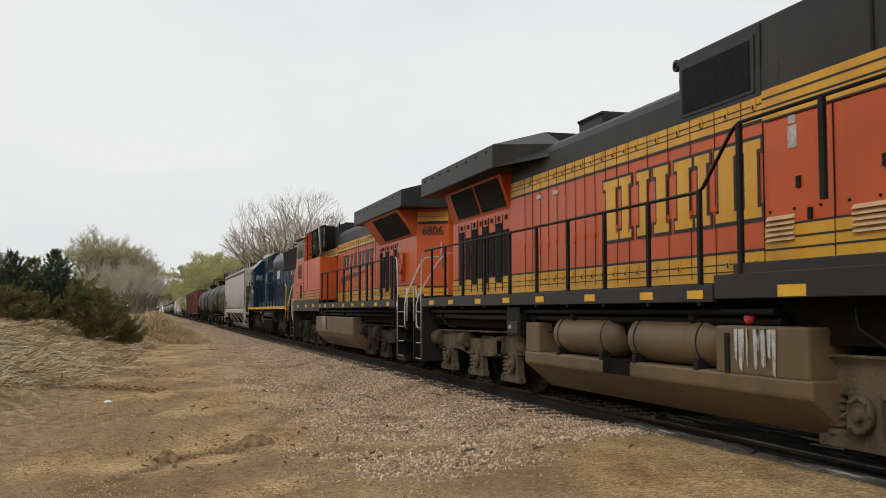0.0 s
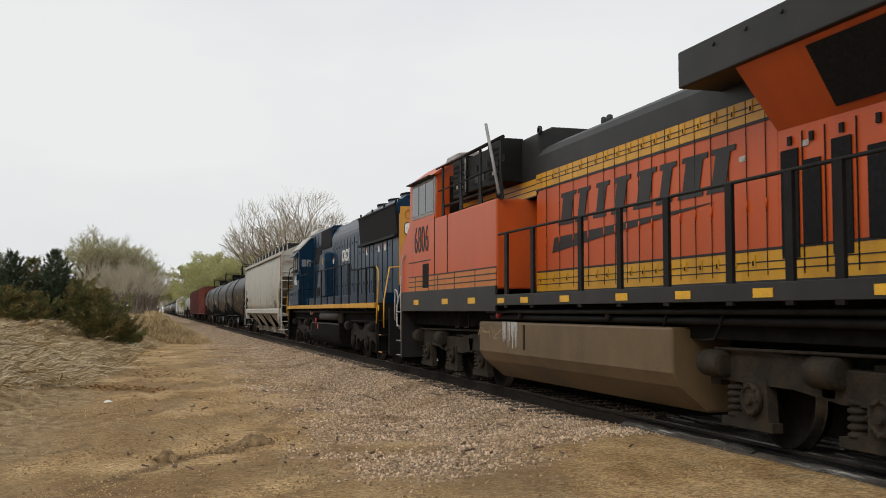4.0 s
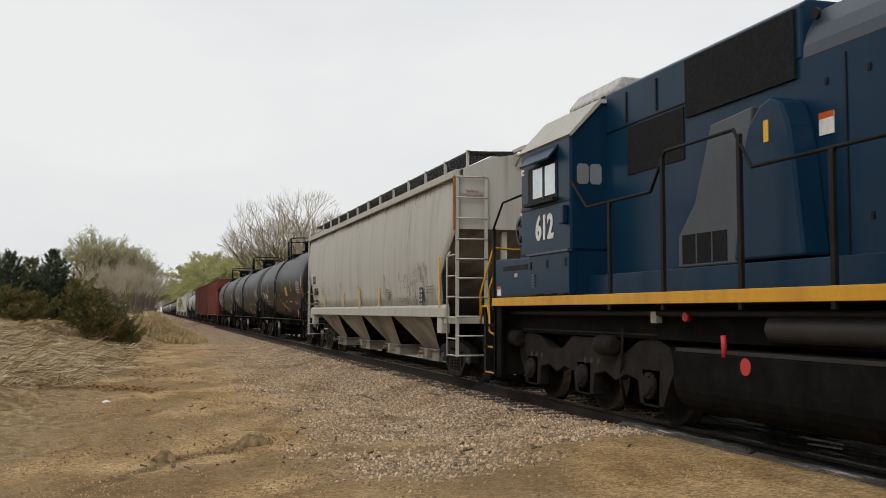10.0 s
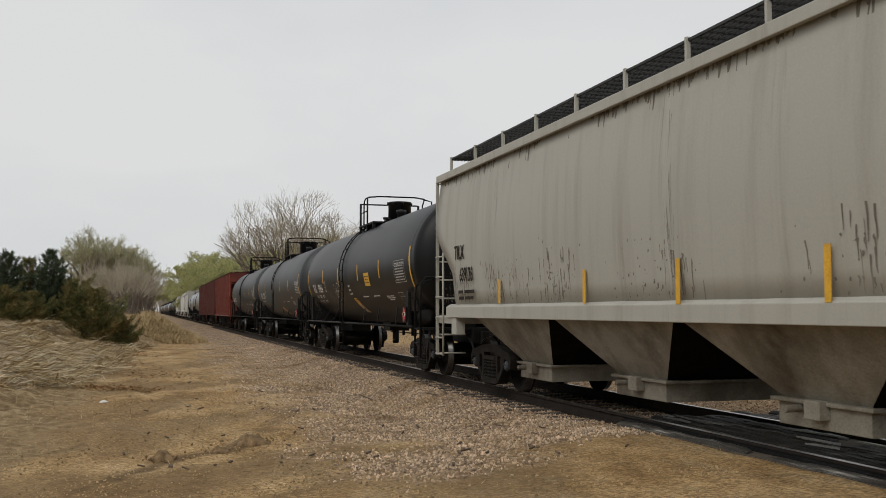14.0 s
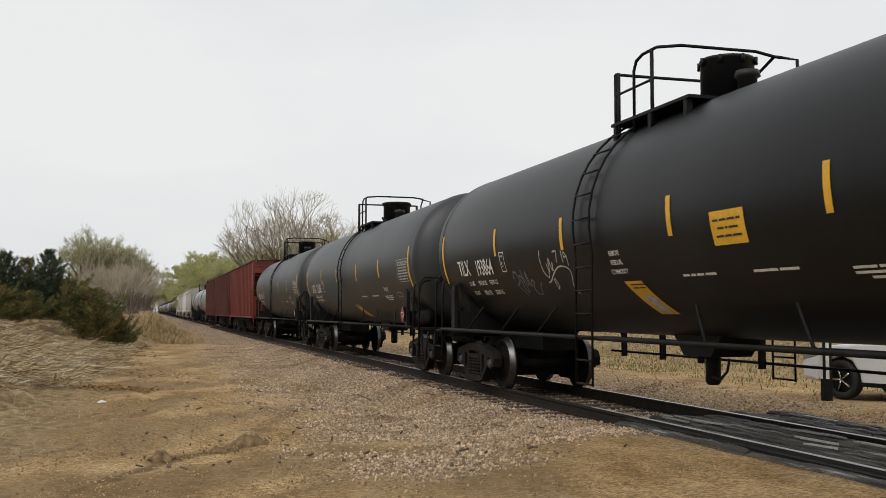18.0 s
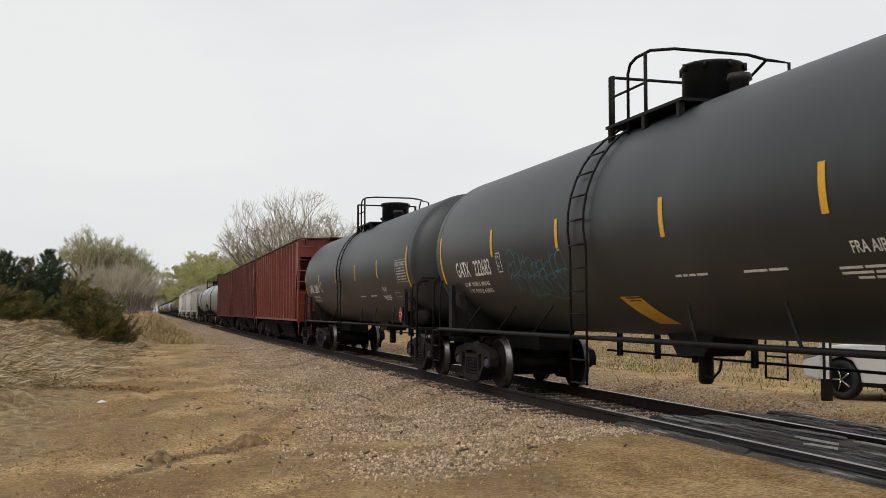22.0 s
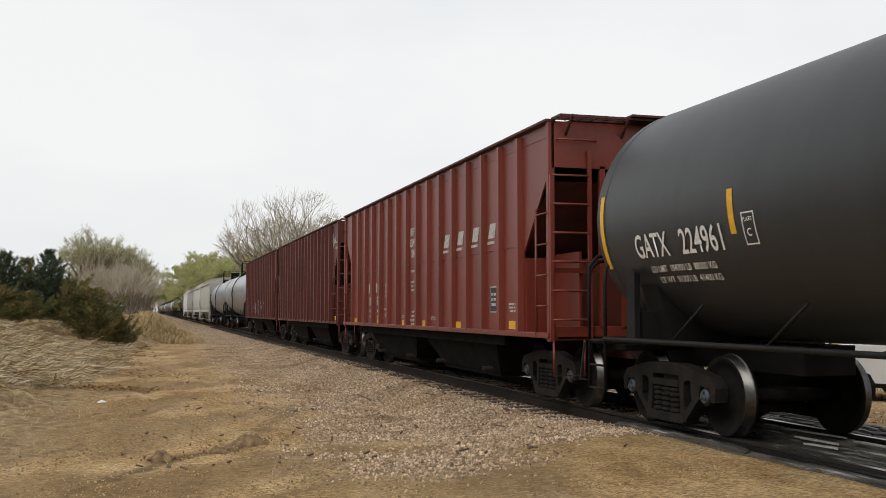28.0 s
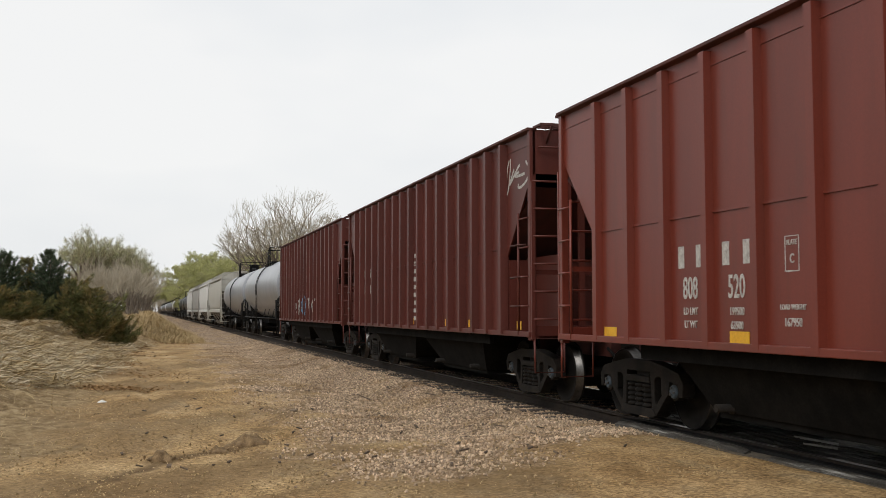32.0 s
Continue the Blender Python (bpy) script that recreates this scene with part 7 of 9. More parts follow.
    box("exhaust_stack", -0.3, 0.3, -0.6, 0.9, 4.50, 4.68, blue, bevel=0.03)
    # cab and nose
    part("cab", Geo().prism([(-1.50, 2.28), (-1.50, 3.93), (-1.02, 4.40), (1.02, 4.40), (1.50, 3.93), (1.50, 2.28)], 5.85, 7.81), blue, loco, bevel=0.03)
    part("cab_floor", Geo().box(-1.48, 1.48, 5.87, 7.79, 1.64, 2.29), blue, loco)
    part("cab_roof", Geo().prism([(-1.53, 3.92), (-1.04, 4.45), (1.04, 4.45), (1.53, 3.92), (1.49, 3.90), (1.02, 4.39), (-1.02, 4.39), (-1.49, 3.90)], 5.82, 7.90), cream, loco)
    ac = part("roof_aircon", Geo().prism([(-0.85, 4.44), (-0.88, 4.58), (-0.70, 4.80), (0.70, 4.80), (0.88, 4.58), (0.85, 4.44)], 5.82, 7.32), white_worn, loco, "white roof air conditioner", bevel=0.03)
    for k in range(5):
        part("slot", Geo().box(-0.885, -0.862, 6.0 + 0.24 * k, 6.14 + 0.24 * k, 4.48, 4.54), black, ac)
    for e in (-1, 1):
        w = box("cab_window", *sorted((e * 1.49, e * 1.515)), 6.30, 7.48, 3.08, 3.64, black, bevel=0.01)
        for y0, y1 in ((6.36, 6.76), (6.84, 7.24)):
            part("pane", Geo().box(*sorted((e * 1.512, e * 1.522)), y0, y1, 3.14, 3.59), lit_glass, w)
        box("slider_rail", *sorted((e * 1.515, e * 1.535)), 6.78, 6.82, 3.12, 3.60, duct_grey, parent=w)
        part("sun_visor", Geo().prism([(e * 1.495, 3.86), (e * 1.66, 3.66), (e * 1.65, 3.63), (e * 1.495, 3.81)], 6.28, 7.46), blue, loco, bevel=0.005)
        box("arm_rest", *sorted((e * 1.5, e * 1.60)), 6.28, 7.46, 3.03, 3.08, black)
        box("drip_seam", *sorted((e * 1.498, e * 1.508)), 5.87, 7.79, 2.985, 3.0, black)
        box("mirror_bracket", *sorted((e * 1.50, e * 1.58)), 5.93, 6.09, 2.66, 2.93, blue, bevel=0.02)
        box("decal", *sorted((e * 1.499, e * 1.506)), 7.66, 7.78, 3.57, 3.66, white_paint, "small red and white decal")
        box("decal_band", *sorted((e * 1.505, e * 1.509)), 7.66, 7.73, 3.595, 3.625, red_sign)
        nm = near_side(-1.506, 6.82, 2.66) if e < 0 else Matrix.Rotation(math.pi, 4, "Z") @ near_side(-1.506, -6.82, 2.66)
        word("road_number", number, 0.50, white_paint, loco, nm, "white road number", 0.94, bold=0.035)
        # locker below the cab with a ledge, catches and a small louvre
        lk = box("cab_locker", *sorted((e * 1.40, e * 1.525)), 5.86, 7.42, 1.66, 2.27, blue, bevel=0.012)
        box("locker_ledge", *sorted((e * 1.49, e * 1.555)), 5.84, 7.44, 2.27, 2.30, blue_grey, parent=lk)
        for y in (5.98, 6.66, 7.33):
            part("catch", Geo().box(*sorted((e * 1.524, e * 1.534)), y - 0.035, y + 0.035, 2.06, 2.18), black, lk, bevel=0.004)
        for k in range(5):
            part("louvre", Geo().box(*sorted((e * 1.522, e * 1.54)), 7.15, 7.27, 1.78 + 0.045 * k, 1.805 + 0.045 * k), blue_grey, lk)
        for y0, y1 in ((5.9, 6.2), (6.3, 6.7), (6.8, 7.38)):
            part("hinge", Geo().tube([(e * 1.53, y0, 1.672), (e * 1.53, y1, 1.672)], 0.014, 6), black, lk)
        # nose locker with one long slot
        lk = part("nose_locker", Geo().prism([(7.43, 1.65), (9.08, 1.65), (9.08, 2.22), (9.02, 2.30), (7.43, 2.25)], *sorted((e * 1.0, e * 1.50)), "x"), blue, loco, bevel=0.02)
        part("slot", Geo().box(*sorted((e * 1.497, e * 1.506)), 7.54, 8.66, 2.08, 2.16), black, lk)
        tagp = part("warning_label", Geo().box(*sorted((e * 1.498, e * 1.506)), 8.78, 8.96, 1.68, 1.84), white_paint, lk, "white and orange warning label")
        part("label_band", Geo().box(*sorted((e * 1.505, e * 1.509)), 8.78, 8.96, 1.79, 1.84), orange, lk)
        part("small_label", Geo().box(*sorted((e * 1.498, e * 1.506)), 7.98, 8.12, 1.97, 2.03), white_worn, lk)
        handrail(loco, e * 1.50, [(9.14, 2.84)], [(9.16, 2.84), (8.68, 3.24), (7.79, 3.27)], black, black, 1.66)
    for x in (-1.40, -1.20):
        part("rear_pane", Geo().prism([(x, 3.26), (x + 0.03, 3.22), (x + 0.15, 3.22), (x + 0.18, 3.26), (x + 0.18, 3.47), (x + 0.15, 3.51), (x + 0.03, 3.51), (x, 3.47)], 5.84, 5.852), lit_glass, loco, "bright rounded rear pane")
    part("nose", Geo().prism([(7.7, 1.66), (9.36, 1.66), (9.36, 3.16), (9.2, 3.32), (7.7, 3.38)], -0.95, 0.95, "x"), blue, loco, bevel=0.05)
    tagp = part("warning_label", Geo().box(-0.958, -0.945, 9.08, 9.28, 3.00, 3.22), white_paint, loco, "white and orange warning label")
    part("label_band", Geo().box(-0.961, -0.956, 9.08, 9.28, 3.15, 3.22), orange, tagp)
    part("brake_wheel", Geo().lathe([(-0.02, 0.21), (-0.03, 0.26), (0.02, 0.26), (0.02, 0.21)], (-1.05, 8.94, 2.79), "x", 28, caps=False).lathe([(-0.04, 0.07), (0.03, 0.09)], (-1.05, 8.94, 2.79), "x", 14), duct_grey, loco, "dark grey hand brake wheel")
    for k in range(5):
        a = 1.257 * k + 0.3
        c, d = math.cos(a), math.sin(a)
        part("wheel_spoke", Geo().tube([(-1.06, 8.94 + 0.06 * c, 2.79 + 0.06 * d), (-1.04, 8.94 + 0.23 * c, 2.79 + 0.23 * d)], 0.035, 6), duct_grey, loco)
    part("brake_stand", Geo().box(-1.04, -0.94, 8.80, 9.08, 2.30, 3.0), blue, loco, bevel=0.02)
    # end platforms and steps
    for s in (-1, 1):
        box("end_platform", -1.0, 1.0, *sorted((s * 9.0, s * 9.95)), 1.50, 1.62, black)
        box("pilot_plate", -1.4, 1.4, *sorted((s * 9.9, s * 10.0)), 0.30, 1.5, black)
        for e in (-1, 1):
            box("step_side", *sorted((e * 1.0, e * 1.5)), *sorted((s * 9.02, s * 9.10)), 0.35, 1.6, black)
            box("side_plate", *sorted((e * 1.46, e * 1.50)), *sorted((s * 8.80, s * 9.15)), 0.34, 1.52, shade_black, bevel=0.01)
            for k, z in enumerate((0.34, 0.78, 1.16)):
                st = box("step", *sorted((e * 1.05, e * 1.5)), *sorted((s * 9.15, s * 9.75)), z, z + 0.04, shade_black)
                if k < 2:
                    box("step_edge", *sorted((e * 1.495, e * 1.505)), *sorted((s * (9.18 + 0.04 * k), s * (9.62 - 0.18 * k))), z + 0.015, z + 0.042, ochre, "worn yellow step edge", parent=st)
            box("step_back", *sorted((e * 0.98, e * 1.04)), *sorted((s * 9.1, s * 9.9)), 0.35, 1.6, shade_black)
            if s > 0:
                for pts in ([(9.31, 2.52), (10.03, 1.75), (10.03, 1.20)], [(9.32, 2.02), (9.56, 1.80), (9.53, 1.07), (9.30, 1.02)], [(10.0, 1.30), (9.93, 1.51), (9.62, 1.51), (9.56, 1.3)]):
                    part("grab_rail", Geo().tube([(e * 1.45, y, z) for y, z in pts], 0.02), yellow, loco, "yellow grab rail")
            else:
                pts = [(e * 1.5, -9.8, 1.0), (e * 1.5, -9.8, 1.7), (e * 1.3, -9.55, 2.55), (e * 0.5, -9.5, 2.62), (e * 0.5, -9.5, 1.6)]
                part("grab_rail", Geo().tube(pts, 0.02), yellow, loco, "yellow grab rail")
        if s > 0:
            part("end_chain_rail", Geo().tube([(-1.45, 9.31, 2.52), (-1.0, 9.7, 2.52), (1.0, 9.7, 2.52), (1.45, 9.31, 2.52)], 0.02), yellow, loco, "yellow end rail")
        box("coupler", -0.15, 0.15, *sorted((s * 9.9, s * 10.8)), 0.72, 0.98, grime_dark)
        hose(loco, s * 10.5)
    part("round_plate", Geo().lathe([(0, 0.085), (-0.008, 0.085)], (-1.502, -9.18, 1.50), "x", 20), sign_yellow, loco, "round yellow plate")
    # fuel tank with a long air tank above
    prof = [(-1.36, 0.98)] + [(-1.0 - 0.36 * math.cos(t), 0.62 - 0.36 * math.sin(t)) for t in [k * 0.26 for k in range(7)]]
    prof += [(-x, z) for x, z in prof[::-1]]
    part("fuel_tank", Geo().prism(prof, -2.6, 3.28), shade_black, loco, "black fuel tank", bevel=0.03)
    for e in (-1, 1):
        part("air_tank", Geo().lathe([(-2.2, 0.02), (-2.18, 0.10), (-2.1, 0.145), (1.45, 0.145), (1.52, 0.10), (1.54, 0.02)], (e * 1.22, 0, 1.25), "y", 20), dark_paint, loco, "long black air tank")
        for y in (-2.5, -2.9):
            part("fuel_filter", Geo().lathe([(1.0, 0.05), (1.05, 0.08), (1.3, 0.08), (1.35, 0.05), (1.42, 0.05)], (e * 1.3, y, 0), "z", 10), grime, loco)
        part("emergency_cap", Geo().lathe([(0, 0.09), (e * 0.03, 0.09)], (e * 1.34, 1.79, 0.86), "x", 12), red_sign, loco)
        part("filler_pipe", Geo().tube([(e * 1.36, 2.18, 0.94), (e * 1.37, 2.18, 1.17)], 0.03), red_sign, loco, "dark red filler pipe")
        part("cut_off_cap", Geo().lathe([(0, 0.06), (e * 0.05, 0.05)], (e * 1.32, 2.98, 1.36), "x", 12), red_sign, loco)
        box("junction_box", *sorted((e * 1.25, e * 1.34)), 3.70, 3.84, 1.28, 1.42, cream, bevel=0.01)
        part("tank_ledge", Geo().box(*sorted((e * 1.0, e * 1.36)), -2.5, 3.2, 0.97, 1.01), dark_paint, loco)
    loco_truck(loco, -6.2, grime_dark, "low")
    loco_truck(loco, 6.2, grime_dark, "low")
    side_word("lettering", "CRGX", 0.53, white_paint, loco, -1.38, 3.28, x=-0.936, stretch=0.90, label="white lettering", bold=0.035)
    MOVERS.append((loco, centre))
    return loco


# pale mirror tint: daylight through the windows is put into the glass colour
lit_glass = material("daylit_glass", (0.62, 0.66, 0.68), (0.52, 0.56, 0.58), 0.08, 0.7, scale=1.0, grain_amount=0.0)
# shadow tone of the ochre, for painted edge lines
ochre_shadow = material("ochre_shadow_line", (0.20, 0.09, 0.01), (0.26, 0.12, 0.012), 0.6)
duct_grey = material("dull_grey_paint", (0.060, 0.068, 0.078), (0.042, 0.048, 0.056), 0.5, scale=1.5, stretch=STREAK)
ochre = material("ochre_paint", (0.52, 0.25, 0.022), (0.43, 0.20, 0.02), 0.45, scale=2.0, stretch=STREAK, grain_amount=0.06)
blue_loco(53.8, "612")


# ---- the freight cars behind the locomotives ----
faded_red = material("faded_red_text", (0.34, 0.16, 0.12), (0.30, 0.18, 0.14), 0.7)
chute_paint = material("grimy_chute_paint", (0.27, 0.250, 0.205), (0.18, 0.160, 0.125), 0.75, scale=1.6, grain_amount=0.2, third=(0.085, 0.068, 0.048), third_scale=1.1, third_span=(0.48, 0.70))
hop = covered_hopper(74.35, cream, chute_paint)
MOVERS.append((hop, 74.35))
for y, h in ((-8.31, 1.0), (-2.75, 0.5), (-0.23, 0.5), (2.23, 0.45), (5.6, 0.4)):
    side_rect("marker_stripe", 0.09, h, sign_yellow, hop, y, 1.75 if h < 0.9 else 2.0, x=-1.60, label="yellow reflective stripe")
streaks, wr = Geo(), random.Random(77)
for k in range(760):
    if k < 260:
        y, z1, ln = wr.choice((-6.4, -5.2, -3.2, -0.2, 3.2, 5.0, 6.4, 7.6)) + wr.gauss(0, 0.42), wr.uniform(1.62, 2.35), wr.uniform(0.08, 0.4)
    else:
        y, z1, ln = wr.uniform(-9.2, 9.2), 4.03, wr.choice((0.04, 0.05, 0.07, 0.10, 0.22)) * wr.uniform(0.6, 1.3)
    w = wr.uniform(0.004, 0.016) if k < 260 else wr.uniform(0.008, 0.045)
    pts = [(cream_side_x(z1 - ln * q) + 0.016, y + wr.gauss(0, 0.006), z1 - ln * q) for q in (0, 0.35, 0.7, 1)]
    pts = [p for p in pts if p[2] > 1.53]
    streaks.add([(-x, yy + sg * w * (1.0 - 0.6 * i / 3), z) for i, (x, yy, z) in enumerate(pts) for sg in (-1, 1)], [(2 * i, 2 * i + 1, 2 * i + 3, 2 * i + 2) for i in range(len(pts) - 1)])
for k in range(420):
    y, z1, r = wr.choice((-6.6, -5.6, -3.4, 0.6, 3.4, 5.6, 6.8, 7.9)) + wr.gauss(0, 0.6), 1.56 + abs(wr.gauss(0, 0.33)), wr.uniform(0.006, 0.022)
    x = -cream_side_x(z1) - 0.017
    if z1 < 2.6:
        streaks.add([(x, y + r * math.cos(q) * wr.uniform(0.5, 1.2), z1 + r * math.sin(q) * wr.uniform(0.6, 1.5)) for q in (0, 1.26, 2.51, 3.77, 5.03)], [(0, 1, 2, 3, 4)])
for k in range(60):
    y, z1, ln = wr.choice((-5.8, -5.8, -5.8, 0.03, -8.1, 5.8)) + wr.gauss(0, 0.10), wr.uniform(1.9, 4.0), wr.uniform(0.3, 0.9)
    w = wr.uniform(0.0015, 0.005)
    pts = [(cream_side_x(z1 - ln * q) + 0.018, y + 0.02 * math.sin(3.0 * q + k), z1 - ln * q) for q in (0, 0.25, 0.5, 0.75, 1)]
    pts = [p for p in pts if p[2] > 1.53]
    streaks.add([(-x, yy + sg * w * (1.0 - 0.8 * i / 4), z) for i, (x, yy, z) in enumerate(pts) for sg in (-1, 1)], [(2 * i, 2 * i + 1, 2 * i + 3, 2 * i + 2) for i in range(len(pts) - 1)])
ob = part("dirt_runoff", streaks, cream_dirty, hop, "dark vertical runs of dirt")
ob["kind"] = "stuff"
side_scrawl("scrawl", 8, 7, 1.1, 0.42, 0.014, pencil_grey, hop, -6.85, 2.26, x=-1.613)
side_rect("stencil_box", 0.28, 0.34, black_ink, hop, -6.9, 1.76, x=-1.598, label="black consolidated stencil box")
side_bars("stencil_print", [[0.08, 0.08], [0.08, 0.08], [0.08, 0.08]], 0.05, white_worn, hop, -6.9, 1.76, x=-1.604)
side_bars("side_data", [[0.1, 0.12, 0.2, 0.1], [0.1, 0.12, 0.2, 0.1], [0.2, 0.1, 0.2]], 0.032, pencil_grey, hop, -7.62, 1.87, x=-1.603)
side_bars("small_print", [[0.4], [0.5], [0.45], [0.4]], 0.03, pencil_grey, hop, -3.7, 1.85, x=-1.598)
side_bars("small_print", [[0.3, 0.4], [0.5, 0.2]], 0.03, pencil_grey, hop, -5.2, 1.68, x=-1.575)
side_word("reporting_mark", "TILX", 0.36, grime, hop, 7.8, 2.50, x=-1.615, stretch=0.78, label="black reporting mark")
side_word("car_number", "639126", 0.36, grime, hop, 7.38, 2.08, x=-1.612, stretch=0.72, label="black car number")
side_bars("small_print", [[0.3, 0.6], [0.3, 0.5]], 0.06, grime, hop, 7.4, 1.72, x=-1.60)
word("end_mark", "TILX\n639126", 0.24, black_ink, hop, Matrix.Translation((0.85, -9.412, 3.86)) @ Matrix.Rotation(math.pi / 2, 4, "X"), "black reporting mark", 0.85)
me = bars([[0.2, 0.1, 0.2], [0.25, 0.1, 0.2], [0.2, 0.3], [0.25, 0.25]], None, 0.022, 0.075).mesh("end_print", pencil_grey)
ob = part("end_print", me, None, hop)
ob.matrix_local = Matrix.Translation((0.12, -9.415, 4.0)) @ Matrix.Rotation(math.pi / 2, 4, "X")
word("caution_text", "CAUTION\nNO SIDE LADDER", 0.07, faded_red, hop, Matrix.Translation((-1.25, -9.425, 3.70)) @ Matrix.Rotation(math.pi / 2, 4, "X"), "small red caution text", 0.8)
part("brake_wheel", Geo().lathe([(-0.02, 0.25), (-0.02, 0.29), (0.02, 0.29), (0.02, 0.25)], (-0.15, -9.6, 2.05), "y", 24, caps=False).tube([(-0.4, -9.6, 2.05), (0.1, -9.6, 2.05)], 0.015, 6).tube([(-0.15, -9.6, 1.8), (-0.15, -9.6, 2.3)], 0.015, 6).box(-0.3, 0.0, -9.58, -9.35, 1.85, 2.25), black, hop)
rust = material("orange_rust", (0.30, 0.10, 0.03), (0.20, 0.07, 0.03), 0.85, scale=8.0)
part("rusted_post", Geo().box(-1.625, -1.595, -9.44, -9.36, 2.98, 4.02), rust, hop, "rust-streaked corner post")

for c, num, mark, shift in ((93.7, "193864", "TILX", 0.0), (111.47, "222683", "", 0.0), (129.24, "224961", "", 0.3)):
    t = tank_car(c, num, mark, tank_black if mark else tank_dusty, shift=shift)
    MOVERS.append((t, c))
    if mark:
        loops = [[(-0.50, 0.10), (-0.42, 0.22), (-0.30, 0.18), (-0.30, 0.04), (-0.44, -0.02), (-0.34, -0.10), (-0.22, -0.22)], [(-0.20, 0.02), (-0.24, 0.14), (-0.12, 0.10), (-0.10, -0.14), (-0.20, -0.10), (-0.20, 0.02)], [(-0.10, 0.24), (-0.02, -0.02), (0.04, 0.02), (0.08, 0.22), (0.12, -0.04), (0.22, 0.06), (0.30, 0.02), (0.22, -0.04), (0.20, -0.16), (0.38, -0.20), (0.48, -0.06), (0.60, 0.0)]]
        g = Geo()
        for pts in loops:
            r = ribbon(smoothed(pts), 0.026)
            g.add(r.v, r.f)
        part("scrawl", on_tank(g.mesh("scrawl", spray_grey), 3.35, 1.86, 0.006), None, t, "grey sprayed scrawl")
        loops = [[(-0.50, 0.26), (-0.56, 0.12), (-0.54, -0.12), (-0.40, -0.24), (-0.32, -0.14)], [(-0.32, 0.02), (-0.28, -0.14), (-0.18, 0.10), (-0.14, -0.12), (-0.06, 0.02), (-0.10, -0.12)], [(-0.52, -0.34), (-0.36, -0.30), (-0.10, -0.16), (0.20, -0.06), (0.52, -0.10), (0.58, -0.22), (0.44, -0.44), (0.50, -0.60)], [(-0.22, -0.26), (-0.24, -0.46), (-0.14, -0.40), (-0.18, -0.26)], [(0.06, 0.20), (0.22, 0.20), (0.14, 0.02)], [(0.42, 0.22), (0.42, 0.0)], [(0.60, 0.10), (0.52, 0.18), (0.50, 0.08), (0.60, 0.10), (0.60, -0.06)]]
        g = Geo()
        for pts in loops:
            r = ribbon(smoothed([(0.86 * a, 0.86 * b) for a, b in pts]), 0.022)
            g.add(r.v, r.f)
        part("scrawl", on_tank(g.mesh("scrawl", white_worn), 2.02, 2.12, 0.006), None, t, "white sprayed scrawl")
        tank_patch("hotline_sign", 0.62, 0.36, sign_yellow, t, -2.65, 2.28, label="yellow emergency sign")
        me = bars([[0.10, 0.12, 0.14, 0.08], [0.12, 0.05, 0.16], [0.14, 0.12, 0.16]], None, 0.022, 0.085).mesh("sign_print", black_ink)
        part("sign_print", on_tank(me, -2.65, 2.28, 0.009), None, t)
    elif num == "222683":
        teal = material("teal_spray", (0.07, 0.20, 0.24), (0.03, 0.10, 0.13), 0.6, scale=9.0)
        g, gr = Geo(), random.Random(31)
        x = -1.12
        while x < 1.05:
            # one tall looping letter: a stem, a bowl, a crossing hook
            w, h, z = gr.uniform(0.16, 0.30), gr.uniform(0.5, 0.8), gr.uniform(-0.06, 0.08)
            j = [gr.uniform(-0.06, 0.06) for k in range(8)]
            for pts in ([(x + j[0], z + h / 2), (x - 0.03 + j[1], z), (x + 0.02, z - h / 2 + j[2])],
                        [(x - 0.06, z + h * 0.3 + j[3]), (x + w * 0.6, z + h * 0.42), (x + w, z + h * 0.1 + j[4]), (x + w * 0.4, z - 0.04), (x + w * 1.1, z - h * 0.25), (x + w * 0.5 + j[5], z - h * 0.48), (x - 0.08, z - h * 0.3)],
                        [(x - 0.10 + j[6], z - 0.02), (x + w * 0.7, z + 0.05 + j[7]), (x + w * 1.2, z - 0.03)]):
                r = ribbon(smoothed(pts), gr.choice((0.014, 0.018, 0.024)))
                g.add(r.v, r.f)
            x += w * gr.uniform(0.75, 1.1)
        for pts in ([(-0.5, -0.42), (0.0, -0.34), (0.55, -0.44), (0.9, -0.36)], [(-1.1, 0.40), (-0.9, 0.46), (-0.8, 0.36)]):
            r = ribbon(smoothed(pts), 0.018)
            g.add(r.v, r.f)
        part("scrawl", on_tank(g.mesh("scrawl", teal), 2.62, 1.98, 0.006), None, t, "faded teal sprayed scrawl")

r1 = red_hopper(146.45, 7.88, 16, -6.64, 0.887)
MOVERS.append((r1, 146.45))
for k, y in enumerate((-2.55, -3.45, -4.35, -5.25)):
    ob = part("emblem", Geo().prism([(-0.20, -0.12), (0.13, -0.12), (0.22, 0.13), (-0.09, 0.13)], 0, 0.004, "z").prism([(-0.25, -0.22), (0.12, -0.22), (0.14, -0.17), (-0.23, -0.17)], 0, 0.004, "z"), white_worn, r1, "slanted white emblem block")
    ob.matrix_local = near_side(-1.532, y, 2.78)
for i, line in enumerate(("BUFFER", "SERVICE", "ONLY")):
    side_word("lettering", line, 0.25, white_worn, r1, 0.02, 3.16 - 0.24 * i, x=-1.532, stretch=0.62, label="white stencilled lettering")
side_bars("mark_bars", [[0.13, 0.13]], 0.24, white_worn, r1, 4.41, 2.01, x=-1.533)
side_bars("mark_bars", [[0.13, 0.13]], 0.24, white_worn, r1, 3.53, 2.01, x=-1.533)
side_word("car_number", "808", 0.33, white_worn, r1, 4.41, 1.66, x=-1.533, stretch=0.62)
side_word("car_number", "520", 0.33, white_worn, r1, 3.53, 1.66, x=-1.533, stretch=0.62)
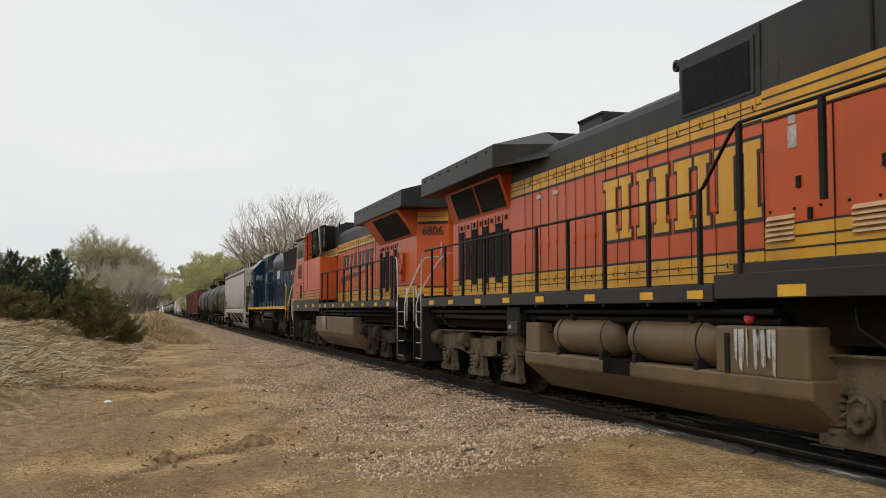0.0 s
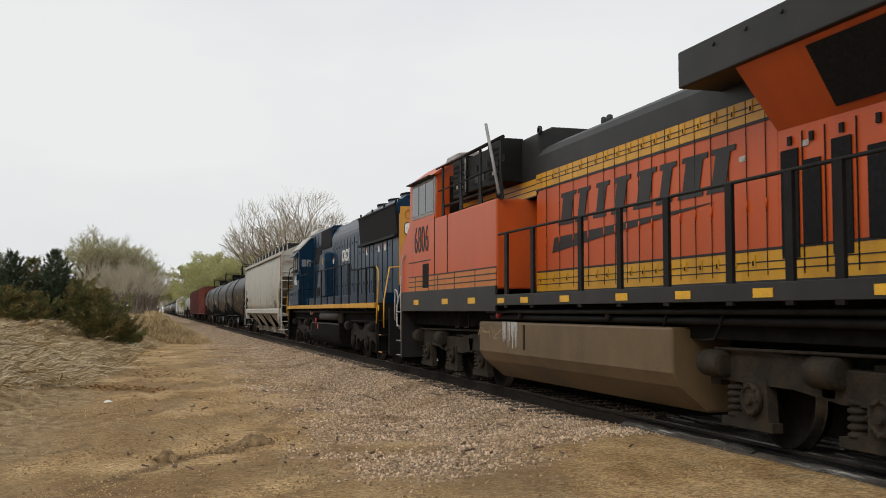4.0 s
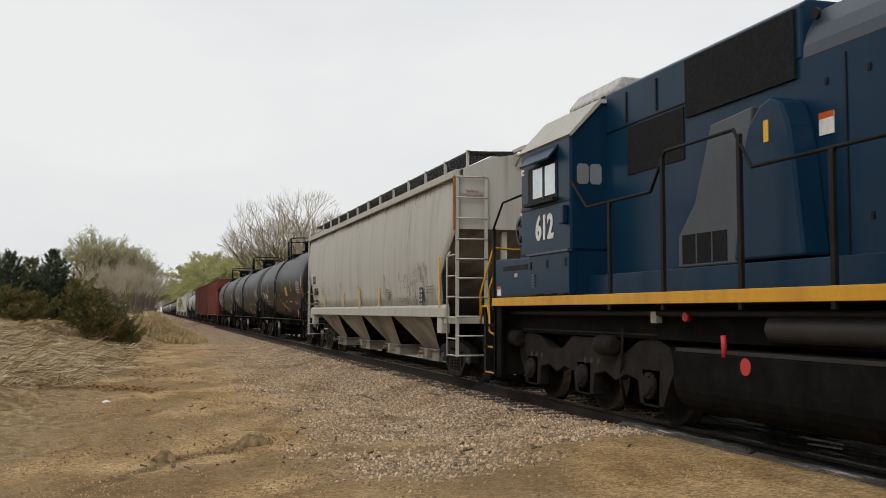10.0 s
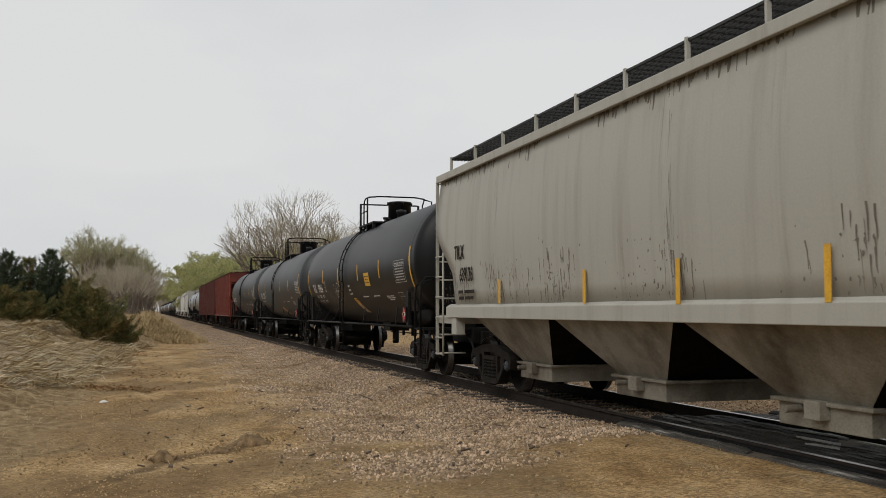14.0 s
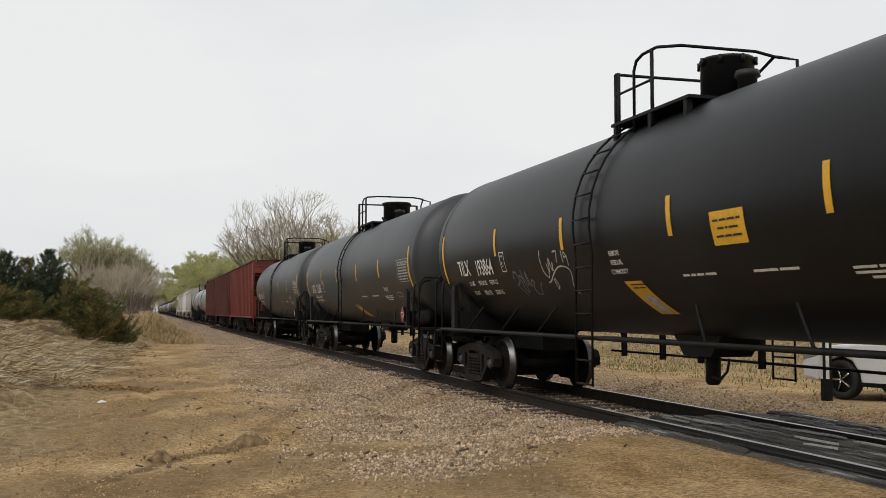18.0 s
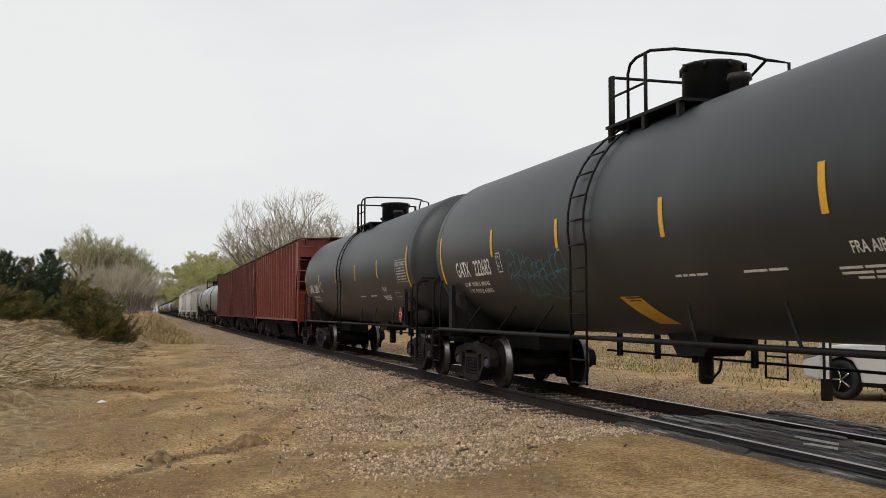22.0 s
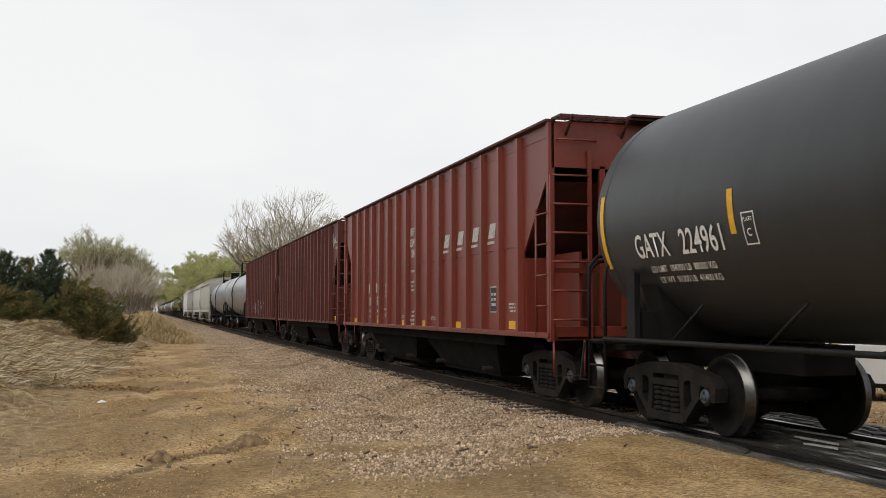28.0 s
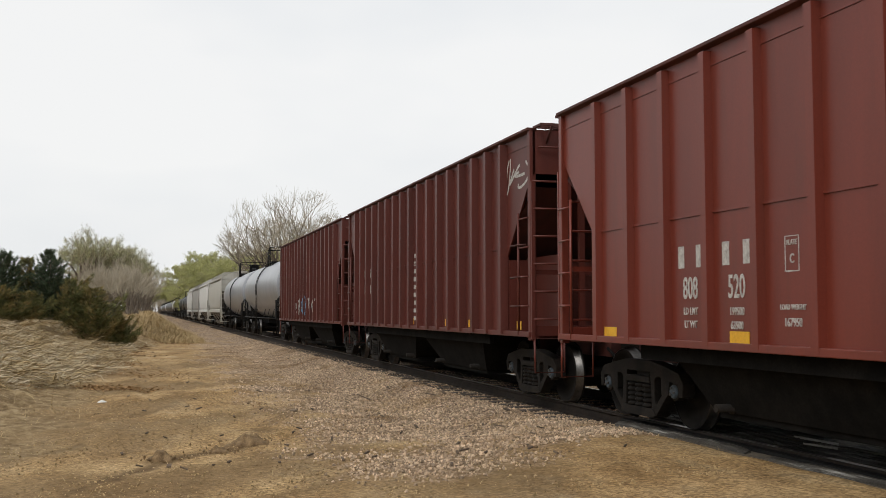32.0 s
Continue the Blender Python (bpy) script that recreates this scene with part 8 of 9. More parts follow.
for y, z, s in ((4.41, 1.42, "LD LMT"), (4.41, 1.28, "LT WT"), (3.53, 1.42, "199500"), (3.53, 1.28, "63500"), (2.63, 1.46, "LOAD WEIGHT"), (2.63, 1.32, "167950")):
    side_word("data_text", s, 0.11 if len(s) < 8 else 0.07, white_worn, r1, y, z, x=-1.533, stretch=0.8)
g = ribbon([(-0.10, -0.16), (0.10, -0.16), (0.10, 0.16), (-0.10, 0.16), (-0.10, -0.16)], 0.016)
ob = part("plate_box", g.mesh("plate_box", white_worn), None, r1)
ob.matrix_local = near_side(-1.533, 2.63, 1.95)
side_word("plate_text", "PLATE", 0.07, white_worn, r1, 2.63, 2.05, x=-1.533)
side_word("plate_letter", "C", 0.12, white_worn, r1, 2.63, 1.90, x=-1.533)
for z, s in ((2.3, "BUFFER SERVICE"), (2.06, "HATCH COVERS &"), (1.97, "OUTLET GATES"), (1.88, "WELDED SHUT"), (1.40, "CAUTION"), (1.31, "OPEN HATCH"), (1.22, "BEFORE UNLOADING"), (1.13, "COMPARTMENT")):
    side_word("small_text", s, 0.075, white_worn, r1, 0.02, z, x=-1.533, stretch=0.75)
side_bars("small_print", [[0.10, 0.12, 0.14, 0.06], [0.12, 0.10, 0.08, 0.10]], 0.022, white_worn, r1, -1.5, 1.28, x=-1.533)
side_bars("small_print", [[0.08, 0.12, 0.05, 0.1], [0.12, 0.1, 0.12]], 0.018, white_worn, r1, 0.87, 1.30, x=-1.533)
side_rect("stencil_frame", 0.40, 0.44, white_worn, r1, -5.35, 1.62, x=-1.531, label="white stencil frame")
side_rect("stencil_box", 0.36, 0.40, black_ink, r1, -5.35, 1.62, x=-1.534, label="black stencil box")
side_bars("stencil_print", [[0.07, 0.12], [0.07, 0.12], [0.22]], 0.045, white_worn, r1, -5.35, 1.62, x=-1.542)
side_bars("small_print", [[0.25, 0.2], [0.2, 0.25], [0.15, 0.2]], 0.03, white_worn, r1, -6.3, 1.48, x=-1.533)
for y in (-6.25, -3.3, -0.93, 0.87, 3.49, 6.36):
    side_rect("reflector", 0.34, 0.13, sign_yellow, r1, y, 1.16 if y > -6 else 1.2, x=-1.533, label="yellow reflective patch")
r2 = red_hopper(162.65, 7.2, 17, -6.0, 0.75, paint=maroon)
MOVERS.append((r2, 162.65))
side_scrawl("scrawl", 41, 4, 0.9, 0.55, 0.045, white_worn, r2, -6.5, 3.6, x=-1.534)
side_bars("small_print", [[0.2], [0.3], [0.2], [0.3], [0.25], [0.3], [0.2], [0.3], [0.3]], 0.09, white_worn, r2, -0.2, 1.95, x=-1.533)
side_bars("mark_bars", [[0.1, 0.1, 0.4, 0.1, 0.1], [0.1, 0.1, 0.4, 0.1, 0.1]], 0.22, white_worn, r2, 4.3, 2.2, x=-1.533)
for y in (-6.6, -4.1, -2.6, 0.0, 2.4, 5.5):
    side_rect("reflector", 0.2, 0.13, sign_yellow, r2, y, 1.2, x=-1.533, label="yellow reflective patch")
for z in (1.5, 1.95, 2.45):
    part("grab_iron", Geo().tube([(-1.53, -6.9, z), (-1.62, -6.85, z), (-1.62, -6.45, z), (-1.53, -6.4, z)], 0.014, 6), red_shaded, r2)
r3 = red_hopper(178.25, 7.35, 17, -6.2, 0.775, paint=maroon)
MOVERS.append((r3, 178.25))
for k, (seed, m, y) in enumerate(((51, white_worn, -1.5), (52, None, 0.3), (53, white_worn, 1.6))):
    m = m or material("light_blue_spray", (0.10, 0.30, 0.50), (0.07, 0.2, 0.35), 0.6)
    side_scrawl("scrawl", seed, 5, 1.6, 0.8, 0.09, m, r3, y, 1.62, x=-1.60)

grey_paint = material("grey_hopper_paint", (0.36, 0.35, 0.33), (0.28, 0.27, 0.25), 0.6, scale=1.5, stretch=STREAK)
pale_paint = material("pale_hopper_paint", (0.58, 0.58, 0.56), (0.46, 0.45, 0.42), 0.6, scale=1.5, stretch=STREAK)
far = 186.3
for kind in ("silver", "silver", "cream", "pale", "grey", "pale", "black", "black", "black", "black", "black"):
    if kind in ("silver", "black"):
        c, far = far + 8.9, far + 17.8
        t = tank_car(c, "", "", silver_tank if kind == "silver" else tank_black, "far tank cars", ("silver-grey" if kind == "silver" else "black") + " tank car farther down the train", detail=False)
    else:
        c, far = far + 9.3, far + 18.6
        t = covered_hopper(c, {"cream": cream, "pale": pale_paint, "grey": grey_paint}[kind], cream_dirty, False, 8.6, "covered hoppers", {"cream": "cream", "pale": "pale grey", "grey": "grey"}[kind] + " covered hopper car farther down the train")
    MOVERS.append((t, c))


def distant_tank_car(paint, label):
    """A tank car of the train's end, in its main parts only."""
    car = thing("tank_car", label, "tank car", "far tank cars")
    part("tank_shell", Geo().lathe([(-8.3, 0.2), (-8.15, 0.9), (-7.8, 1.45), (-7.6, 1.52), (7.6, 1.52), (7.8, 1.45), (8.15, 0.9), (8.3, 0.2)], (0, 0, TANK_Z), "y", 32), paint, car)
    part("end_sill", Geo().box(-0.33, 0.33, -8.8, 8.8, 0.72, 1.06).box(-1.42, 1.42, -8.35, -7.75, 1.0, 1.06).box(-1.42, 1.42, 7.75, 8.35, 1.0, 1.06), black, car)
    part("manway_dome", Geo().lathe([(-0.12, 0.3), (0.5, 0.34), (0.56, 0.0)], (0, -0.3, TANK_Z + TANK_R), "z", 16), black, car)
    part("top_platform", Geo().box(-0.95, -0.55, -1.0, 1.1, 3.99, 4.03).box(0.55, 0.95, -1.0, 1.1, 3.99, 4.03), black, car)
    g = Geo()
    for x in (-0.92, 0.92):
        g.tube([(x, 1.0, 3.9), (x, 1.0, 4.7), (x, -0.9, 4.7), (x, -0.9, 3.9)], 0.03, 5)
    part("top_railing", g, black, car)
    for s in (-1, 1):
        g = Geo().box(-1.05, -0.9, s * 6.9 - 1.1, s * 6.9 + 1.1, 0.42, 0.78).box(0.9, 1.05, s * 6.9 - 1.1, s * 6.9 + 1.1, 0.42, 0.78).box(-1, 1, s * 6.9 - 0.2, s * 6.9 + 0.2, 0.45, 0.75)
        for e in (-0.889, 0.889):
            for x in (-0.76, 0.76):
                g.lathe([(-0.06, 0.457), (0.06, 0.457)], (x, s * 6.9 + e, 0.457), "x", 18)
        part("truck", g, grime_dark, car)
    return car


DISTANT = [distant_tank_car(silver_tank, "silver-grey tank car near the end of the train"), distant_tank_car(tank_dusty, "dusty black tank car near the end of the train")]
for k in range(17):
    c, far = far + 8.9, far + 17.8
    base = DISTANT[1 if k % 6 else 0]
    MOVERS.append((base if k < 2 else copy_thing(base, Matrix()), c))


# ---- plants ----
bark = material("grey_bark", (0.13, 0.105, 0.082), (0.20, 0.165, 0.13), 0.9, scale=5.0, stretch=(1, 1, 0.3), grain_amount=0.3)
twig_mat = material("pale_twig", (0.31, 0.27, 0.20), (0.40, 0.35, 0.27), 0.9, scale=3.0)
bud_mat = material("spring_leaf", (0.42, 0.42, 0.165), (0.32, 0.33, 0.125), 0.8, scale=2.0, vary=0.45, island=True)
dull_leaf = material("dull_olive_leaf", (0.38, 0.38, 0.205), (0.29, 0.29, 0.155), 0.85, scale=2.0, vary=0.45, island=True)
twig_leaf = material("tan_bud", (0.36, 0.33, 0.22), (0.27, 0.25, 0.16), 0.85, scale=2.0, vary=0.4, island=True)
needle = material("cedar_needle", (0.110, 0.122, 0.045), (0.150, 0.150, 0.058), 0.8, scale=1.2, vary=0.6, island=True, third=(0.26, 0.185, 0.072), third_scale=0.9, third_span=(0.44, 0.64), spec=0.2)
needle_blue = material("dark_cedar_needle", (0.058, 0.080, 0.048), (0.080, 0.102, 0.055), 0.8, scale=1.2, vary=0.5, island=True, spec=0.2)
straw_mat = material("dry_straw", (0.42, 0.315, 0.165), (0.27, 0.190, 0.092), 0.85, scale=2.0, vary=0.45, island=True, spec=0.2)
straw_grey = material("grey_dead_stalk", (0.60, 0.51, 0.36), (0.40, 0.33, 0.225), 0.85, scale=2.0, vary=0.4, island=True, spec=0.2)
straw_gold = material("golden_grass", (0.45, 0.34, 0.185), (0.35, 0.255, 0.13), 0.85, scale=2.0, vary=0.35, island=True, spec=0.2)


def stick(g, a, b, ra, rb, seg=4):
    d = (b - a).normalized()
    s = d.cross(Vector((0.3, 0.9, 0.2))).normalized()
    t = d.cross(s)
    ring = [(math.cos(6.283 * k / seg), math.sin(6.283 * k / seg)) for k in range(seg)]
    g.add([a + (s * c + t * e) * ra for c, e in ring] + [b + (s * c + t * e) * rb for c, e in ring], [(k, (k + 1) % seg, seg + (k + 1) % seg, seg + k) for k in range(seg)], True)


def leaf(g, p, size, rng):
    q = Euler((rng.uniform(0, 6), rng.uniform(0, 6), rng.uniform(0, 6))).to_matrix()
    g.add([p + q @ Vector(v) * size for v in ((-0.5, 0, 0), (0, -0.35, 0), (0.5, 0, 0), (0, 0.35, 0))], [(0, 1, 2, 3)])


def inside(p, shell):
    """Whether p lies within a crown's dome of (centre height, half width, half height)."""
    c, rx, rz = shell
    return (p.x / rx) ** 2 + (p.y / rx) ** 2 + ((p.z - c) / rz) ** 2 < 1.0 + 0.22 * noise.noise(p * 0.45)


def grow(wood, twigs, leaves, p, d, length, radius, depth, rng, leafy, leaf_size, spread_angle=0.6, shell=None):
    """Branches fork again and again; the last orders are twigs with or without leaves."""
    steps = 3
    q = p
    for k in range(steps):
        d = (d + Vector((rng.uniform(-1, 1), rng.uniform(-1, 1), rng.uniform(-0.4, 0.9))) * 0.16).normalized()
        e = q + d * length / steps
        stick(wood if depth > 2 else twigs, q, e, radius * (1 - 0.22 * k / steps), radius * (1 - 0.22 * (k + 1) / steps), 5 if depth > 2 else 3)
        if depth <= 2:
            for _ in range(leafy):
                if rng.random() < 0.8:
                    leaf(leaves, q + (e - q) * rng.random() + Vector((rng.gauss(0, 1), rng.gauss(0, 1), rng.gauss(0, 1))) * 0.16 * length, leaf_size * rng.uniform(0.6, 1.3), rng)
        q = e
        if shell and depth < 5 and not inside(q, shell):
            return
    if depth == 0:
        return
    for _ in range(rng.choice((2, 3, 3)) if depth > 1 else 3):
        side = Vector((rng.gauss(0, 1), rng.gauss(0, 1), rng.gauss(0, 0.6)))
        side = (side - d * side.dot(d)).normalized()
        a = spread_angle * rng.uniform(0.6, 1.35)
        nd = (d * math.cos(a) + side * math.sin(a)).normalized()
        grow(wood, twigs, leaves, q - d * length * rng.uniform(0, 0.25), nd, length * rng.uniform(0.62, 0.85), radius * 0.62, depth - 1, rng, leafy, leaf_size, spread_angle, shell)


def broad_tree(name, label, seed, height, depth, leafy, leaf_mat, leaf_size, stems=1, spread_angle=0.6, twig=None, fan=0.0, shell=None):
    rng = random.Random(seed)
    tree = thing(name, label, "tree", "trees along the track")
    wood, twigs, leaves = Geo(), Geo(), Geo()
    for k in range(stems):
        d = Vector((rng.uniform(-0.3, 0.3), rng.uniform(-0.3, 0.3), 1)).normalized() if stems > 1 else Vector((0.03, 0.02, 1))
        if fan:
            q, r = k * 2.4, fan * math.sqrt((k + 0.5) / stems)
            d = Vector((math.sin(r) * math.cos(q), math.sin(r) * math.sin(q), math.cos(r)))
        grow(wood, twigs, leaves, Vector((rng.uniform(-0.4, 0.4) * (stems > 1), rng.uniform(-0.4, 0.4) * (stems > 1), -0.4)), d, height * 0.30, height * (0.012 if fan else 0.020), depth, rng, leafy, leaf_size, spread_angle, shell)
    part("trunk", raw_mesh("trunk", wood, bark), None, tree)
    part("twig_work", raw_mesh("twig_work", twigs, twig or twig_mat), None, tree)
    if leaves.f:
        part("crown", raw_mesh("crown", leaves, leaf_mat), None, tree)
    return tree


def cedar(seed, height, wide=0.34, foliage=None, label="olive-green cedar tree with brownish feathery sprays"):
    """A cedar in uneven tiers: branches sweep out and turn up at their tips, each set with feathery sprays."""
    rng = random.Random(seed)
    tree = thing("cedar_tree", label, "tree", "cedars on the bank")
    wood, tufts = Geo(), Geo()
    stick(wood, Vector((0, 0, -0.3)), Vector((0, 0, height * 0.98)), 0.08, 0.010, 7)
    tiers = int(11 + 2 * height)
    for t in range(tiers):
        f0 = (t + 0.2) / tiers
        for k in range(7 if f0 < 0.7 else 5):
            f = min(0.985, f0 + rng.uniform(-0.35, 0.35) / tiers)
            a = 6.283 * (k / (7 if f0 < 0.7 else 5)) + t * 1.1 + rng.uniform(-0.35, 0.35)
            lobe = 1.0 + 0.75 * noise.noise(Vector((math.cos(a) * 1.2 + seed, math.sin(a) * 1.2, f * 4.0)))
            reach = height * (wide * (1 - f) ** 0.72 * min(1.0, 0.55 + 3.5 * f) + 0.03) * rng.uniform(0.65, 1.15) * lobe
            root, out = Vector((0, 0, height * (0.02 + 0.96 * f))), Vector((math.cos(a), math.sin(a), 0))
            side = Vector((-out.y, out.x, 0))
            rise = rng.uniform(0.15, 0.5) + 0.5 * f
            at = [root + out * reach * u + Vector((0, 0, reach * (rise * u * u + 0.10 * u))) for u in (0, 0.33, 0.66, 1.0)]
            for p0, p1 in zip(at, at[1:]):
                stick(wood, p0, p1, 0.014, 0.008, 3)
            for j in range(int(14 + reach * 95)):
                u = rng.random() ** 0.6
                base = root + out * reach * u + Vector((0, 0, reach * (rise * u * u + 0.10 * u)))
                wing = reach * 0.30 * (1.05 - u) + 0.03
                c = base + side * rng.gauss(0, wing) + Vector((0, 0, rng.gauss(0.0, 0.035 + 0.05 * reach)))
                up = (out * rng.uniform(0.4, 1.2) + side * rng.gauss(0, 0.55) + Vector((0, 0, rng.uniform(0.1, 1.0)))).normalized()
                s = up.cross(Vector((rng.gauss(0, 1), rng.gauss(0, 1), rng.gauss(0, 1)))).normalized()
                ln, w = rng.uniform(0.09, 0.20) + 0.05 * reach, rng.uniform(0.014, 0.032)
                tufts.add([c - s * w, c + s * w, c + up * ln], [(0, 1, 2)])
    part("trunk", raw_mesh("trunk", wood, bark), None, tree)
    part("crown", raw_mesh("crown", tufts, foliage or needle), None, tree)
    return tree


def stand(tree, x, y, turn=0.0, size=1.0, sink=0.1):
    tree.matrix_basis = Matrix.Translation((x, y, ground_z(x, y) - sink)) @ Matrix.Rotation(radians(turn), 4, "Z") @ Matrix.Diagonal((size, size, size, 1))
    return tree


def again(tree, x, y, turn, size, sink=0.1):
    c = copy_thing(tree, Matrix())
    return stand(c, x, y, turn, size, sink)


# cedars on the bank
dark_label = "tall dark green cedar tree with a ragged tip"
c1, c2 = cedar(1, 3.5, 0.26, needle_blue, dark_label), cedar(2, 3.2, 0.30)
c3 = cedar(3, 2.5, 0.62, None, "broad bushy olive-brown cedar tree")
stand(c1, -4.25, 48.0, 0, 1.0)
stand(c2, -5.25, 48.5, 40, 0.98)
again(c1, -6.05, 47.6, 130, 0.94)
again(c2, -6.9, 48.6, 200, 1.02)
stand(c3, -2.45, 47.6, 0, 1.0)
again(c3, -1.35, 48.2, 100, 0.66)
again(c2, -3.35, 47.2, 250, 0.78)
again(c3, -3.7, 49.4, 220, 0.86)
again(c3, -4.9, 47.0, 320, 0.62)
again(c3, -6.2, 46.8, 170, 0.70)
again(c3, -7.6, 48.0, 60, 0.80)
again(c1, -7.9, 49.5, 300, 1.0)
again(c2, -9.2, 48.5, 300, 1.1)
again(c1, -10.6, 51.5, 20, 1.1)

# woods down the line
bare = broad_tree("bare_tree", "large bare grey tree with a rounded crown of fine twigs", 5, 14.0, 6, 1, twig_leaf, 0.055, stems=17, spread_angle=0.46, fan=1.02, shell=(7.8, 7.4, 6.8))
stand(bare, 15.5, 112.0, 20, 1.12)
budding = broad_tree("budding_tree", "yellow-green budding tree in early spring leaf", 8, 11.0, 5, 13, bud_mat, 0.15, stems=3, spread_angle=0.55)
budding2 = broad_tree("budding_tree", "yellow-green budding tree in early spring leaf", 9, 10.0, 5, 13, bud_mat, 0.15, stems=4, spread_angle=0.5)
olive = broad_tree("olive_tree", "dull olive tree just coming into leaf", 12, 11.0, 5, 7, dull_leaf, 0.12, stems=5, spread_angle=0.5, shell=(6.2, 5.0, 5.0))
brush = broad_tree("bare_brush", "pale leafless brush of thin stems", 15, 6.0, 4, 0, dull_leaf, 0.1, stems=9, spread_angle=0.34, fan=0.5)
coarse = broad_tree("budding_tree", "yellow-green budding tree in early spring leaf", 10, 10.5, 4, 10, bud_mat, 0.34, stems=5, spread_angle=0.5)
stand(coarse, 52.0, 150.0, 0, 0.9)
stand(budding, 16.0, 178.0, 0, 1.25)
stand(budding2, 11.0, 190.0, 60, 1.15)
stand(olive, -5.9, 122.0, 10, 0.98)
stand(brush, -1.6, 72.0, 0, 0.8)
br = random.Random(21)
for k in range(20):
    y = br.uniform(165, 235)
    x = br.uniform(9, 40)
    again(br.choice((budding, budding2)), x, y, br.uniform(0, 360), (1.14 + 0.012 * x) * y / 200 * br.uniform(0.9, 1.1))
for k in range(14):
    y = 240 + 27 * k
    again(br.choice((budding, budding2)), br.uniform(11.5, 15) + 0.012 * y, y, br.uniform(0, 360), br.uniform(1.4, 1.8))
for k in range(12):
    again(coarse, -16 + 4.6 * k, br.uniform(700, 740), br.uniform(0, 360), br.uniform(2.0, 2.5))
for k in range(9):
    y = br.uniform(220, 300)
    again(br.choice((budding, budding2, olive)), br.uniform(-16, -5), y, br.uniform(0, 360), br.uniform(0.95, 1.2))
for x, y, s in ((-4.2, 126, 0.90), (-1.9, 135, 0.74), (-6.4, 134, 0.92), (-3.0, 140, 0.86), (-26, 122, 0.6), (-30, 130, 0.7)):
    again(olive, x, y, br.uniform(0, 360), s)
for x, y, s in ((-2.6, 76, 0.8), (-1.3, 80, 0.86), (-3.6, 80, 0.85), (-1.6, 88, 0.95), (-3.9, 84, 0.8), (-0.6, 96, 0.9), (-3.2, 94, 1.0), (-5.0, 90, 0.85), (-0.3, 118, 0.9), (-1.4, 130, 1.1), (-0.6, 150, 1.2)):
    again(brush, x, y, br.uniform(0, 360), s)
for k in range(10):
    again(brush, -12 + 3.4 * k, br.uniform(690, 700), br.uniform(0, 360), br.uniform(1.6, 2.2))
# wood around the camera; unseen trees behind it are added to block low sky light
for k in range(64):
    a = radians(br.uniform(95, 325))
    d = br.uniform(34, 70)
    x, y = math.sin(a) * d, math.cos(a) * d
    if abs(x - TRACK_X) > 9:
        again(coarse, x, y, br.uniform(0, 360), br.uniform(0.9, 1.4))
for k in range(12):
    again(coarse, br.uniform(32, 60), br.uniform(20, 120), br.uniform(0, 360), br.uniform(0.6, 0.9))


def blades(n, where, length, width, mats, name, label, lean=0.9, seed=1, flat=0.0):
    rng = random.Random(seed)
    g = Geo()
    made = 0
    while made < n:
        x, y, keep = where(rng)
        if rng.random() > keep:
            continue
        z = ground_z(x, y)
        a = rng.uniform(0, 6.283)
        ln, w = length * rng.uniform(0.5, 1.3), width * rng.uniform(0.6, 1.3)
        tilt = lean * rng.uniform(0.2, 1.0) if rng.random() > flat else rng.uniform(1.25, 1.5)
        d = Vector((math.cos(a) * math.sin(tilt), math.sin(a) * math.sin(tilt), math.cos(tilt)))
        s = Vector((-math.sin(a + rng.uniform(-1, 1)), math.cos(a + rng.uniform(-1, 1)), 0)) * w
        p = Vector((x, y, z - 0.01))
        m = p + d * ln * 0.55
        t = m + (d + Vector((math.cos(a), math.sin(a), -0.5)) * 0.5).normalized() * ln * 0.45
        g.add([p - s, p + s, m + s * 0.7, m - s * 0.7, t], [(0, 1, 2, 3), (3, 2, 4)])
        made += 1
    return tagged(new(name, raw_mesh(name, g, mats)), label, "dry grass", kind="stuff")


def bank_spot(r):
    y = 17 + 57 * r.random() ** 1.2
    toe = 8.2 - 4.3 * smooth(44, 66, y) + 2.2 * (1 - smooth(18, 30, y))
    a = toe - 0.3 + 7.5 * r.random()
    return TRACK_X - a, y, smooth(toe - 0.4, toe + 1.0, a + 0.8 * noise.noise(Vector((a, y * 0.5, 3))))


def mound_spot(r):
    y = r.uniform(56, 78)
    a = r.uniform(3.8, 7.6)
    return TRACK_X - a, y, smooth(3.9, 4.8, a)


def lot_spot(r):
    x, y = r.uniform(-3.5, 6.0), 8.5 + 38 * r.random() ** 1.4
    return x, y, 0.12 + 0.9 * straw_share(x, y)


def far_side_spot(r):
    x, y = TRACK_X + r.uniform(3.0, 16), r.uniform(15, 60)
    return x, y, 0.1 + smooth(5, 11, x - TRACK_X)


